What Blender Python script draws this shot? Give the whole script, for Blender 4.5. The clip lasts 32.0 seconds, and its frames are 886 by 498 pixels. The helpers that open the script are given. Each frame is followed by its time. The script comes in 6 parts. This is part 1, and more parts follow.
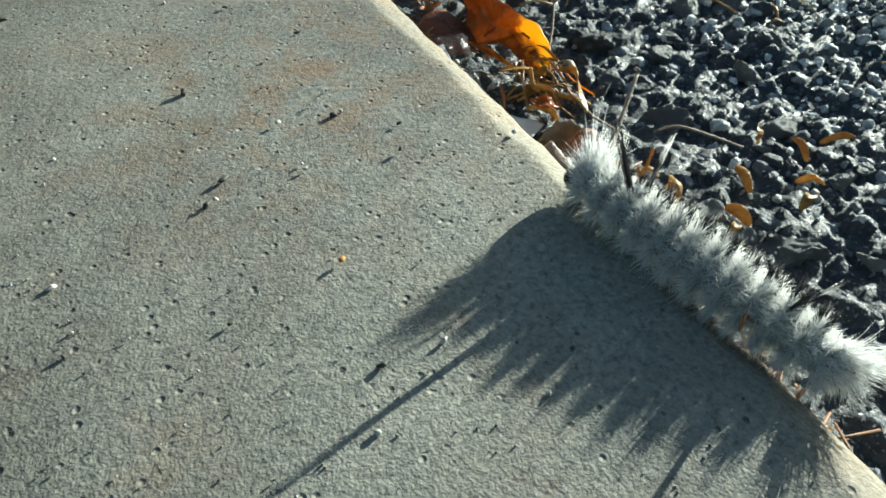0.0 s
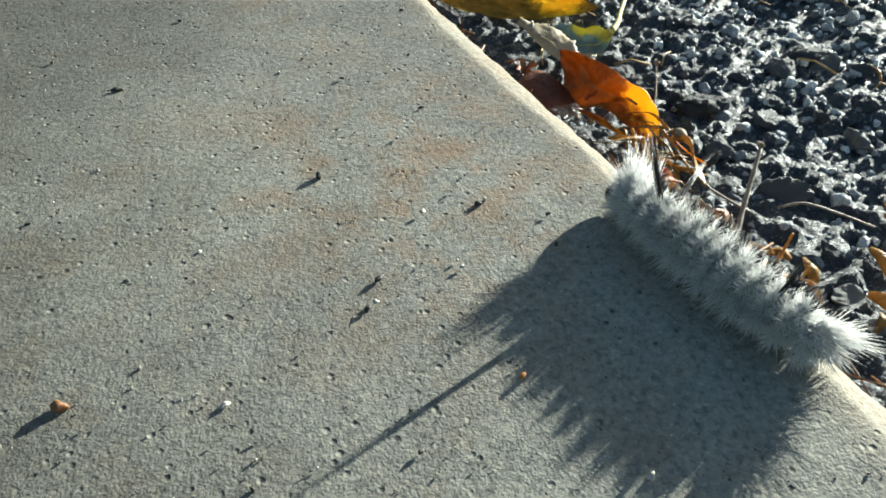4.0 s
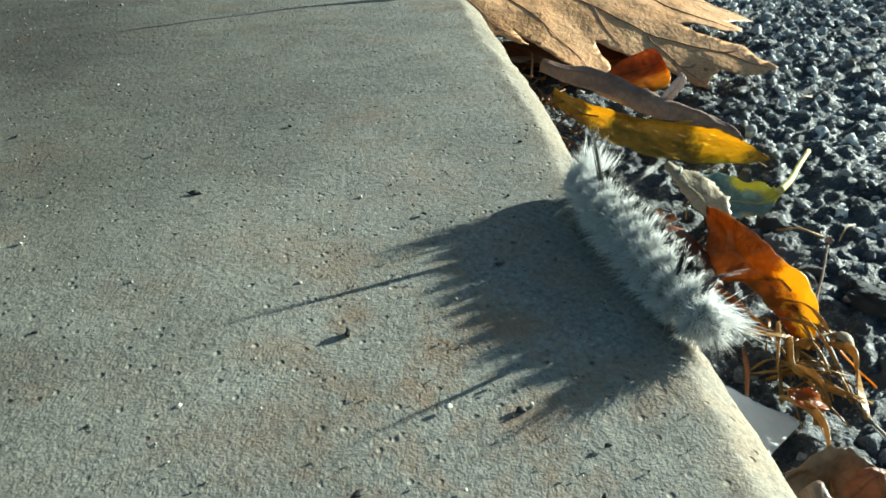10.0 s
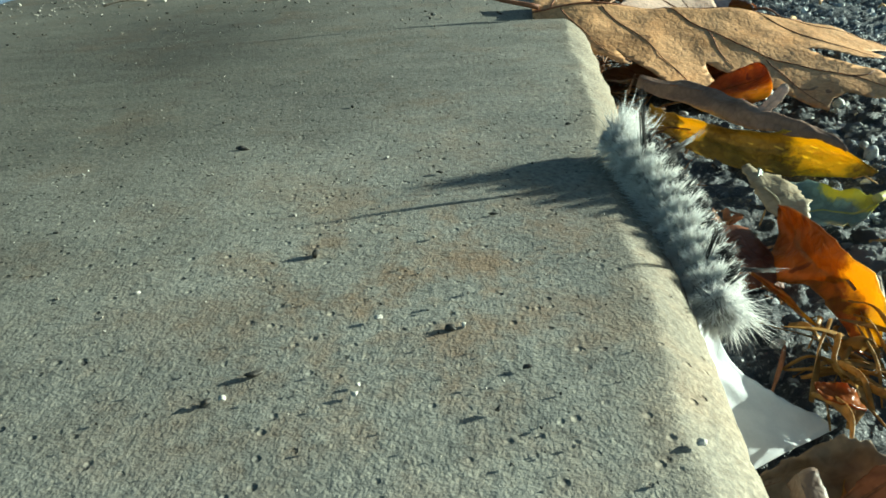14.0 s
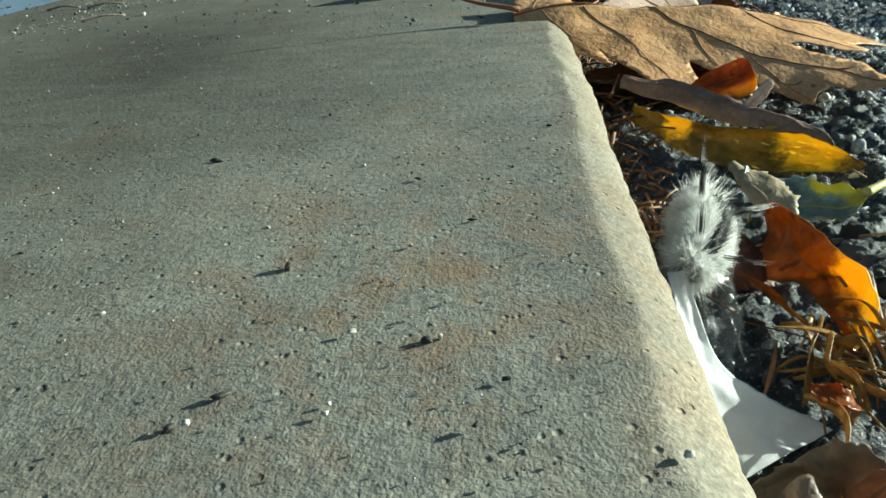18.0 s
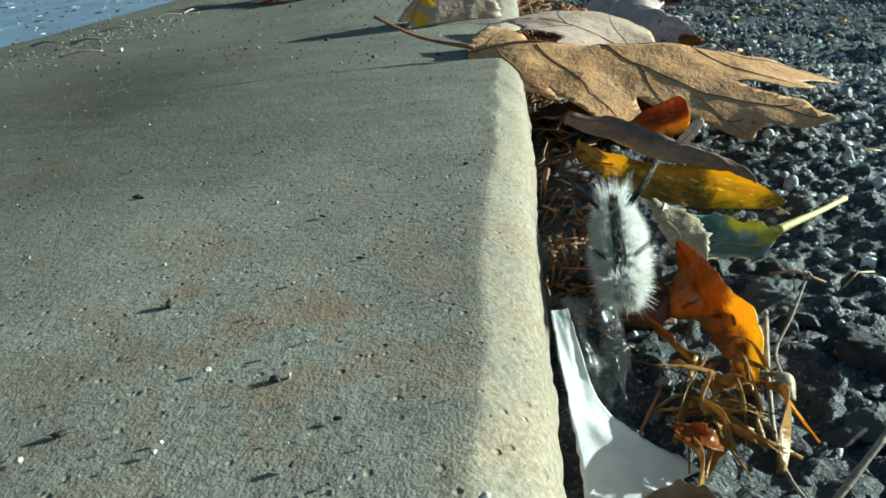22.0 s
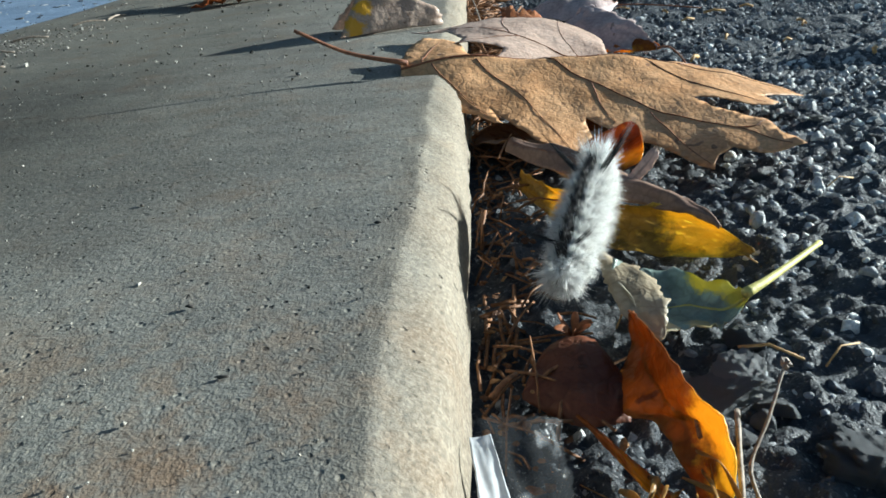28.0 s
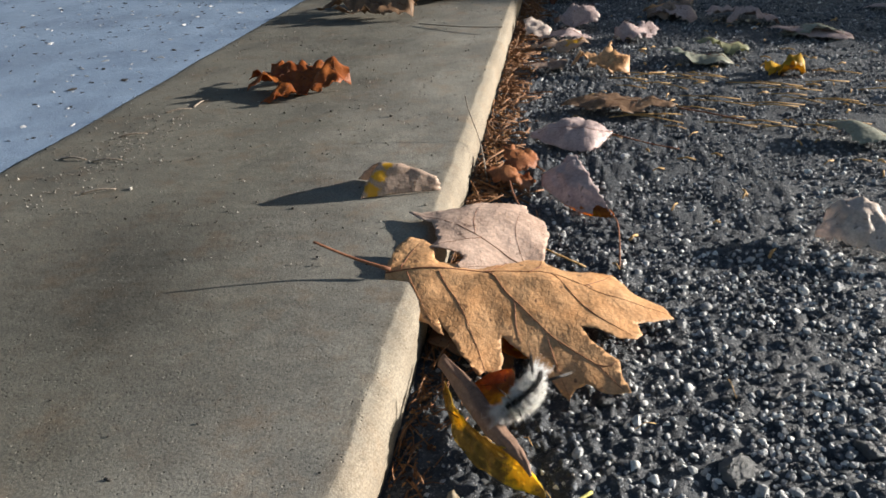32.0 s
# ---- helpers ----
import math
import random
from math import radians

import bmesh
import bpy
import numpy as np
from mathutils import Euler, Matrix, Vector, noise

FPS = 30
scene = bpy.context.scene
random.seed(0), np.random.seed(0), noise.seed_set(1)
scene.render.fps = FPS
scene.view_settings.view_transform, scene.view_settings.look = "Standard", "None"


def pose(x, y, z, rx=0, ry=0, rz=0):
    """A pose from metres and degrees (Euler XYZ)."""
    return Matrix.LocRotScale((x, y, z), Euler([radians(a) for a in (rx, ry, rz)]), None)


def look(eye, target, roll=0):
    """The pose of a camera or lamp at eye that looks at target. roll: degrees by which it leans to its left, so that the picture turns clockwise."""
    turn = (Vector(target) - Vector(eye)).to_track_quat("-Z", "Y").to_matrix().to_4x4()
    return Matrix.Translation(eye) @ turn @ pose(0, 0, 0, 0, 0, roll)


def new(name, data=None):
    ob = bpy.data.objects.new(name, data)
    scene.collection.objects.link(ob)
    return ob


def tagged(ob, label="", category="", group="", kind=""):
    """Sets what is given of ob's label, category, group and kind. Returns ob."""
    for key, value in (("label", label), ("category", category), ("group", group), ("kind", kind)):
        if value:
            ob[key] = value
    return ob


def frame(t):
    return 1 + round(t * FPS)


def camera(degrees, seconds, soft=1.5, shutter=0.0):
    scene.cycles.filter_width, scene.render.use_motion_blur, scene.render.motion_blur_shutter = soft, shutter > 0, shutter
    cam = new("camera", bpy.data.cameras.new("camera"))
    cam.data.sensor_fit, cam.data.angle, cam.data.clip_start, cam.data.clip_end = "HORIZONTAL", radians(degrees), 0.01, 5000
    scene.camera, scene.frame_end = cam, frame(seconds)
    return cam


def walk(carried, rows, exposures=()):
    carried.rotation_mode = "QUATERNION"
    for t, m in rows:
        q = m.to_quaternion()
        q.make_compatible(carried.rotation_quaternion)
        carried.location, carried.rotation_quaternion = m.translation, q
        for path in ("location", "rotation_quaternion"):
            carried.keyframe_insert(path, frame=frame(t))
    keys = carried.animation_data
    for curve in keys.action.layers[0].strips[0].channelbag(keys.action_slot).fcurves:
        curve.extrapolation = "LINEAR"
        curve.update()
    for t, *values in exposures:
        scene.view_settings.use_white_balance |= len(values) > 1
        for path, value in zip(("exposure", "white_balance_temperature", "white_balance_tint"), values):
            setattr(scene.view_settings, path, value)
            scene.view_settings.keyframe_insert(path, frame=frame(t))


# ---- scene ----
cam = camera(64.7, 32.0, soft=1.7)
# seconds, eye, target, roll
PATH = [
    (0, (-0.05784, -0.09346, 0.06583), (0.03970, 0.09848, -0.14308), 0.07),
    (0.5, (-0.05861, -0.09070, 0.06540), (0.03845, 0.10212, -0.14293), -0.02),
    (1, (-0.05834, -0.08846, 0.06471), (0.03949, 0.10433, -0.14328), 0.04),
    (1.5, (-0.05636, -0.08740, 0.06350), (0.04327, 0.10400, -0.14492), 0.76),
    (2, (-0.05880, -0.08201, 0.06650), (0.04087, 0.11077, -0.14062), 0.59),
    (2.5, (-0.06654, -0.08511, 0.06813), (0.03202, 0.10862, -0.13864), 0.42),
    (3, (-0.07315, -0.08437, 0.06970), (0.02446, 0.11026, -0.13668), 0.40),
    (3.5, (-0.07183, -0.07808, 0.07029), (0.02432, 0.11885, -0.13459), 0.06),
    (5.5, (-0.07728, -0.06715, 0.07724), (0.02076, 0.13455, -0.12203), 0.33),
    (6, (-0.07208, -0.06174, 0.07664), (0.02745, 0.14258, -0.11919), 0.37),
    (6.5, (-0.06383, -0.05562, 0.08014), (0.03599, 0.15128, -0.11281), -0.26),
    (7, (-0.05776, -0.05365, 0.07826), (0.04321, 0.15464, -0.11258), -0.01),
    (7.5, (-0.05744, -0.05150, 0.07844), (0.03905, 0.15875, -0.11257), 0.59),
    (8, (-0.05522, -0.05128, 0.07555), (0.03373, 0.16307, -0.11457), 0.67),
    (8.5, (-0.05232, -0.05097, 0.07137), (0.02740, 0.16880, -0.11664), 1.19),
    (9, (-0.05074, -0.05440, 0.07008), (0.01739, 0.17328, -0.11301), 1.63),
    (9.5, (-0.04459, -0.05055, 0.07081), (0.01133, 0.18559, -0.10558), 0.33),
    (10, (-0.04681, -0.05436, 0.06787), (-0.01245, 0.18825, -0.10521), -1.17),
    (10.5, (-0.04026, -0.05185, 0.06516), (-0.02614, 0.20015, -0.09700), -1.68),
    (11, (-0.03483, -0.05161, 0.06380), (-0.03890, 0.20619, -0.08957), -3.78),
    (11.5, (-0.03099, -0.05686, 0.05917), (-0.04633, 0.20201, -0.09168), -3.99),
    (12, (-0.02466, -0.05621, 0.05672), (-0.04727, 0.20270, -0.09313), -4.46),
    (12.5, (-0.02351, -0.05823, 0.05430), (-0.04648, 0.20027, -0.09620), -4.23),
    (13, (-0.01954, -0.06009, 0.04888), (-0.04629, 0.19879, -0.10032), -3.65),
    (13.5, (-0.02023, -0.06344, 0.04777), (-0.05370, 0.19721, -0.09695), -4.36),
    (15.5, (-0.02051, -0.06307, 0.04577), (-0.05719, 0.19962, -0.09441), -3.66),
    (16, (-0.02234, -0.06260, 0.04729), (-0.05913, 0.20079, -0.09155), -3.42),
    (16.5, (-0.02250, -0.06246, 0.04712), (-0.05938, 0.20187, -0.08987), -3.68),
    (17, (-0.02300, -0.06176, 0.04768), (-0.05938, 0.20283, -0.08894), -3.75),
    (17.5, (-0.02262, -0.06135, 0.04635), (-0.05783, 0.20278, -0.09146), -4.02),
    (18, (-0.01836, -0.06020, 0.04577), (-0.05033, 0.20331, -0.09403), -5.65),
    (18.5, (-0.01419, -0.06157, 0.04206), (-0.04613, 0.20121, -0.09910), -4.90),
    (19, (-0.01006, -0.06288, 0.04038), (-0.04309, 0.20090, -0.09865), -5.24),
    (19.5, (-0.00572, -0.06059, 0.04138), (-0.03998, 0.20395, -0.09590), -5.33),
    (20, (-0.00520, -0.05863, 0.04159), (-0.03977, 0.20652, -0.09442), -5.35),
    (20.5, (-0.00674, -0.05725, 0.04200), (-0.04111, 0.20889, -0.09213), -5.25),
    (21, (-0.00668, -0.05762, 0.04141), (-0.04142, 0.20951, -0.09062), -5.19),
    (21.5, (-0.00285, -0.05705, 0.04272), (-0.03715, 0.21120, -0.08715), -5.60),
    (22, (-0.00014, -0.05980, 0.04624), (-0.03430, 0.20915, -0.08220), -5.61),
    (22.5, (0.00127, -0.06106, 0.04507), (-0.03315, 0.20764, -0.08383), -5.11),
    (23, (-0.00108, -0.05727, 0.04953), (-0.03606, 0.21192, -0.07819), -5.44),
    (23.5, (-0.00310, -0.05174, 0.04942), (-0.03710, 0.21734, -0.07880), -5.51),
    (24, (-0.00301, -0.03917, 0.05117), (-0.03386, 0.22969, -0.07829), -5.78),
    (24.5, (0.00019, -0.03422, 0.04756), (-0.02774, 0.23448, -0.08291), -5.31),
    (25, (0.00141, -0.03353, 0.04351), (-0.02380, 0.23340, -0.09108), -4.48),
    (25.5, (0.00174, -0.03294, 0.04254), (-0.02120, 0.23404, -0.09234), -4.22),
    (27.5, (0.00389, -0.02960, 0.04512), (-0.01629, 0.23849, -0.08799), -5.26),
    (28, (0.00763, -0.03172, 0.04759), (-0.01232, 0.23696, -0.08435), -5.97),
    (28.5, (0.00984, -0.03522, 0.05860), (-0.00815, 0.23504, -0.07039), -5.58),
    (29, (0.04131, -0.09858, 0.12002), (0.01990, 0.17172, -0.00835), -7.71),
    (29.5, (0.06509, -0.14798, 0.16768), (0.04608, 0.11800, 0.03023), -6.40),
    (30, (0.08309, -0.18114, 0.20074), (0.06000, 0.08485, 0.06394), -8.29),
    (30.5, (0.08302, -0.14534, 0.20871), (0.05664, 0.12475, 0.08081), -6.09),
    (31, (0.08175, -0.09428, 0.18155), (0.04808, 0.17252, 0.04857), -3.11),
    (31.5, (0.05417, -0.05901, 0.15558), (0.01070, 0.19990, 0.01041), -6.09),
    (32, (0.05861, -0.07010, 0.16485), (0.01176, 0.18768, 0.01871), -3.28),
]
EXPOSURES = [(0.0, 1.47, 5850, -10), (2.0, 1.45, 5850, -9), (3.0, 1.74, 5830, -9), (3.5, 1.68, 5900, -7), (5.5, 1.5, 6080, 0), (7.0, 1.26, 5900, 2), (8.5, 1.37, 5800, -12), (10.0, 1.55, 5800, -13), (11.0, 1.64, 5850, -15), (12.0, 1.38, 5900, -18), (13.0, 1.28, 5950, -20), (16.0, 1.42, 5850, -18), (17.0, 1.4, 5850, -16), (18.0, 1.2, 5900, -17), (19.0, 1.27, 5850, -17), (20.0, 1.1, 5750, -18), (23.0, 1.18, 5520, -19), (25.5, 1.17, 5520, -15), (28.0, 1.17, 5500, -3), (29.0, 1.3, 5150, -6), (30.0, 1.47, 5580, 9), (31.0, 1.3, 6100, 20), (32.0, 1.14, 6420, 9)]
walk(cam, [(t, look(eye, target, roll)) for t, eye, target, roll in PATH], EXPOSURES)

# ---------------------------------------------------------------- light
SUN_AZ, SUN_EL = radians(19.0), radians(13.5)      # azimuth from +x towards +y
SUN_DIR = Vector((math.cos(SUN_AZ) * math.cos(SUN_EL), math.sin(SUN_AZ) * math.cos(SUN_EL), math.sin(SUN_EL)))


def build_light():
    world = bpy.data.worlds.new("sky")
    scene.world = world
    world.use_nodes = True
    nt = world.node_tree
    bg = nt.nodes["Background"]
    sky = nt.nodes.new("ShaderNodeTexSky")
    sky.sky_type, sky.sun_disc = "NISHITA", False
    sky.sun_elevation = SUN_EL
    sky.sun_rotation = radians(90) - SUN_AZ
    nt.links.new(sky.outputs[0], bg.inputs[0])
    bg.inputs[1].default_value = 0.046
    lamp = bpy.data.lights.new("sun", "SUN")
    lamp.energy, lamp.angle, lamp.color = 5.0, radians(0.53), (1.0, 0.92, 0.82)
    ob = new("sun", lamp)
    ob.matrix_world = look(SUN_DIR * 5, (0, 0, 0))


build_light()


# ---------------------------------------------------------------- material helpers
def mat_new(name):
    m = bpy.data.materials.new(name)
    m.use_nodes = True
    nt = m.node_tree
    return m, nt, nt.nodes["Principled BSDF"]


def node(nt, kind, **kw):
    n = nt.nodes.new("ShaderNode" + kind)
    for k, v in kw.items():
        n.inputs[k].default_value = v
    return n


def coords(nt, space="Object"):
    return nt.nodes.new("ShaderNodeTexCoord").outputs[space]


def noise_tex(nt, vec, scale, detail=4.0, rough=0.6):
    n = node(nt, "TexNoise", Scale=scale, Detail=detail, Roughness=rough)
    nt.links.new(vec, n.inputs["Vector"])
    return n.outputs["Fac"]


def ramp(nt, fac, *stops):
    r = nt.nodes.new("ShaderNodeValToRGB")
    while len(r.color_ramp.elements) < len(stops):
        r.color_ramp.elements.new(0.5)
    for e, (pos, col) in zip(r.color_ramp.elements, stops):
        e.position = pos
        e.color = (*col, 1) if len(col) == 3 else col
    nt.links.new(fac, r.inputs[0])
    return r.outputs[0]


def mix(nt, fac, a, b, blend="MIX"):
    n = nt.nodes.new("ShaderNodeMix")
    n.data_type, n.blend_type = "RGBA", blend
    for sock, v in ((n.inputs[0], fac), (n.inputs[6], a), (n.inputs[7], b)):
        if hasattr(v, "is_output"):
            nt.links.new(v, sock)
        elif isinstance(v, (int, float)):
            sock.default_value = v
        else:
            sock.default_value = (*v, 1)
    return n.outputs[2]


def math_node(nt, op, a, b=0.0):
    n = nt.nodes.new("ShaderNodeMath")
    n.operation = op
    for sock, v in ((n.inputs[0], a), (n.inputs[1], b)):
        if hasattr(v, "is_output"):
            nt.links.new(v, sock)
        else:
            sock.default_value = v
    return n.outputs[0]


def bump(nt, height, strength, distance, chain=None):
    b = node(nt, "Bump", Strength=strength, Distance=distance)
    nt.links.new(height, b.inputs["Height"])
    if chain is not None:
        nt.links.new(chain, b.inputs["Normal"])
    return b.outputs[0]


def concrete_material(name, light, dark, stain, stain_amount, rough=0.85, inner=1.0):
    m, nt, p = mat_new(name)
    v = coords(nt)
    big = noise_tex(nt, v, 14, 5)
    mid = noise_tex(nt, v, 120, 5, 0.65)
    fine = noise_tex(nt, v, 900, 4, 0.7)
    grain = noise_tex(nt, v, 2600, 2, 0.6)
    col = ramp(nt, big, (0.32, dark), (0.7, light))
    col = mix(nt, 0.45, col, ramp(nt, mid, (0.3, dark), (0.68, light)))
    speck = ramp(nt, fine, (0.34, (0.30, 0.30, 0.31)), (0.47, (0.95, 0.95, 0.95)), (0.70, (1.5, 1.48, 1.44)))
    col = mix(nt, 0.55, col, speck, "MULTIPLY")
    smudge = ramp(nt, noise_tex(nt, v, 7, 6, 0.6), (0.36, (0.80, 0.80, 0.81)), (0.56, (1.06, 1.06, 1.05)))
    col = mix(nt, 1.0, col, smudge, "MULTIPLY")
    # sand grains in the cement, each of its own tone and height
    cell = node(nt, "TexVoronoi", Scale=2300.0)
    nt.links.new(v, cell.inputs["Vector"])
    tone = nt.nodes.new("ShaderNodeSeparateColor")
    nt.links.new(cell.outputs["Color"], tone.inputs[0])
    shade = tone.outputs[1]
    col = mix(nt, 0.5, col, ramp(nt, shade, (0.0, (0.62, 0.63, 0.66)), (0.55, (1, 1, 1)), (0.93, (1.12, 1.08, 1.0)), (1.0, (1.55, 1.5, 1.4))), "MULTIPLY")
    # small dark holes in the surface
    grains = node(nt, "TexVoronoi", Scale=520.0)
    nt.links.new(v, grains.inputs["Vector"])
    sel = nt.nodes.new("ShaderNodeSeparateColor")
    nt.links.new(grains.outputs["Color"], sel.inputs[0])
    near = ramp(nt, math_node(nt, "ADD", grains.outputs["Distance"], math_node(nt, "MULTIPLY", fine, 0.35)), (0.26, (1, 1, 1)), (0.42, (0, 0, 0)))
    near = math_node(nt, "MULTIPLY", near, ramp(nt, math_node(nt, "ADD", math_node(nt, "MULTIPLY", sel.outputs[0], 0.6), math_node(nt, "MULTIPLY", noise_tex(nt, v, 60, 3), 0.55)), (0.77, (0, 0, 0)), (0.84, (1, 1, 1))))
    col = mix(nt, math_node(nt, "MULTIPLY", near, 0.8), col, (0.045, 0.047, 0.05))
    patch = ramp(nt, noise_tex(nt, v, 38, 5, 0.7), (0.52, (0, 0, 0)), (0.66, (1, 1, 1)))
    if inner < 1:
        # rust has run from one spot near the edge
        dist = nt.nodes.new("ShaderNodeVectorMath")
        dist.operation = "DISTANCE"
        nt.links.new(v, dist.inputs[0])
        dist.inputs[1].default_value = (-0.032, 0.018, 0.0)
        spot = ramp(nt, math_node(nt, "ADD", math_node(nt, "MULTIPLY", dist.outputs["Value"], 14.0), math_node(nt, "MULTIPLY", noise_tex(nt, v, 70, 4), 0.5)), (0.35, (1, 1, 1)), (0.95, (0.12, 0.12, 0.12)))
        rust = ramp(nt, noise_tex(nt, v, 85, 5, 0.7), (0.46, (0, 0, 0)), (0.62, (1, 1, 1)))
        patch = mix(nt, spot, math_node(nt, "MULTIPLY", patch, 0.5), rust)
    col = mix(nt, math_node(nt, "MULTIPLY", patch, stain_amount), col, stain)
    if inner < 1:
        # darker towards the pavement side: weathered tone and lens vignetting put into the colour
        sx = nt.nodes.new("ShaderNodeSeparateXYZ")
        nt.links.new(v, sx.inputs[0])
        far = math_node(nt, "ADD", math_node(nt, "MULTIPLY", sx.outputs[0], -4.8), math_node(nt, "MULTIPLY", noise_tex(nt, v, 22, 5), 0.7))
        inner_dim = ramp(nt, far, (0.52, (1, 1, 1)), (0.95, (inner, inner, inner * 0.97)))
        col = mix(nt, 1.0, col, inner_dim, "MULTIPLY")
    if inner < 1:
        # the arris is worn to its sand
        worn = ramp(nt, math_node(nt, "ADD", math_node(nt, "MULTIPLY", sx.outputs[0], 40.0), math_node(nt, "ADD", math_node(nt, "MULTIPLY", noise_tex(nt, v, 90, 4), 0.5), 0.55)), (0.30, (0, 0, 0)), (0.75, (0.5, 0.5, 0.5)))
        col = mix(nt, worn, col, ramp(nt, noise_tex(nt, v, 1300, 3, 0.7), (0.32, (0.10, 0.072, 0.045)), (0.5, (0.25, 0.19, 0.125)), (0.7, (0.44, 0.37, 0.28))))
        # darker round patch: dimness at grazing sun put into the colour
        grazing_dim = nt.nodes.new("ShaderNodeVectorMath")
        grazing_dim.operation = "DISTANCE"
        nt.links.new(v, grazing_dim.inputs[0])
        grazing_dim.inputs[1].default_value = (-0.125, 0.155, 0.0)
        dd = math_node(nt, "ADD", math_node(nt, "MULTIPLY", grazing_dim.outputs["Value"], 3.4), math_node(nt, "MULTIPLY", noise_tex(nt, v, 18, 5), 0.5))
        col = mix(nt, 1.0, col, ramp(nt, dd, (0.28, (0.60, 0.60, 0.60)), (0.72, (1, 1, 1))), "MULTIPLY")
    nt.links.new(col, p.inputs["Base Color"])
    p.inputs["Roughness"].default_value = rough
    p.inputs["Specular IOR Level"].default_value = 0.3
    vor = node(nt, "TexVoronoi", Scale=420.0)
    nt.links.new(v, vor.inputs["Vector"])
    pits = ramp(nt, vor.outputs["Distance"], (0.06, (0, 0, 0)), (0.22, (1, 1, 1)))
    pits = mix(nt, ramp(nt, noise_tex(nt, v, 160, 2), (0.5, (0, 0, 0)), (0.6, (1, 1, 1))), (1, 1, 1), pits)
    b = bump(nt, pits, 0.75, 0.0007)
    b = bump(nt, mid, 0.25, 0.0012, b)
    b = bump(nt, math_node(nt, "MULTIPLY", near, -1.0), 0.8, 0.0005, b)
    b = bump(nt, cell.outputs["Distance"], 0.22, -0.0002, b)
    b = bump(nt, shade, 0.24, 0.00025, b)
    b = bump(nt, fine, 0.4, 0.0005, b)
    b = bump(nt, grain, 0.4, 0.00022, b)
    nt.links.new(b, p.inputs["Normal"])
    return m


def stone_material(name, c0, c1, c2, rough=0.5, spec=0.5, island=True):
    m, nt, p = mat_new(name)
    v = coords(nt)
    if island:
        rnd = nt.nodes.new("ShaderNodeNewGeometry").outputs["Random Per Island"]
    else:
        rnd = nt.nodes.new("ShaderNodeObjectInfo").outputs["Random"]
    col = ramp(nt, rnd, (0.0, c0), (0.55, c1), (0.95, c2))
    f = noise_tex(nt, v, 900, 4, 0.65)
    col = mix(nt, 0.7, col, ramp(nt, f, (0.3, (0.4, 0.4, 0.4)), (0.7, (1.4, 1.4, 1.4))), "MULTIPLY")
    nt.links.new(col, p.inputs["Base Color"])
    nt.links.new(ramp(nt, noise_tex(nt, v, 500, 3), (0.3, (rough - 0.15,) * 3), (0.7, (rough + 0.2,) * 3)), p.inputs["Roughness"])
    p.inputs["Specular IOR Level"].default_value = spec
    b = bump(nt, noise_tex(nt, v, 1100, 4, 0.7), 0.8, 0.0009)
    b = bump(nt, noise_tex(nt, v, 380, 4), 0.8, 0.0022, b)
    nt.links.new(b, p.inputs["Normal"])
    return m


def bitumen_material(name):
    """Dark binder with fine pale mineral crystals in it."""
    m, nt, p = mat_new(name)
    v = coords(nt)
    col = ramp(nt, noise_tex(nt, v, 180, 5, 0.65), (0.32, (0.024, 0.029, 0.037)), (0.68, (0.078, 0.087, 0.10)))
    grit = ramp(nt, noise_tex(nt, v, 1300, 3, 0.6), (0.60, (0, 0, 0)), (0.68, (1, 1, 1)))
    col = mix(nt, math_node(nt, "MULTIPLY", grit, 0.8), col, (0.42, 0.42, 0.42))
    nt.links.new(col, p.inputs["Base Color"])
    nt.links.new(ramp(nt, noise_tex(nt, v, 500, 3), (0.35, (0.4, 0.4, 0.4)), (0.65, (0.85, 0.85, 0.85))), p.inputs["Roughness"])
    p.inputs["Specular IOR Level"].default_value = 0.4
    b = bump(nt, noise_tex(nt, v, 1200, 4, 0.7), 0.9, 0.0008)
    b = bump(nt, noise_tex(nt, v, 420, 5, 0.65), 0.9, 0.0020, b)
    nt.links.new(b, p.inputs["Normal"])
    return m


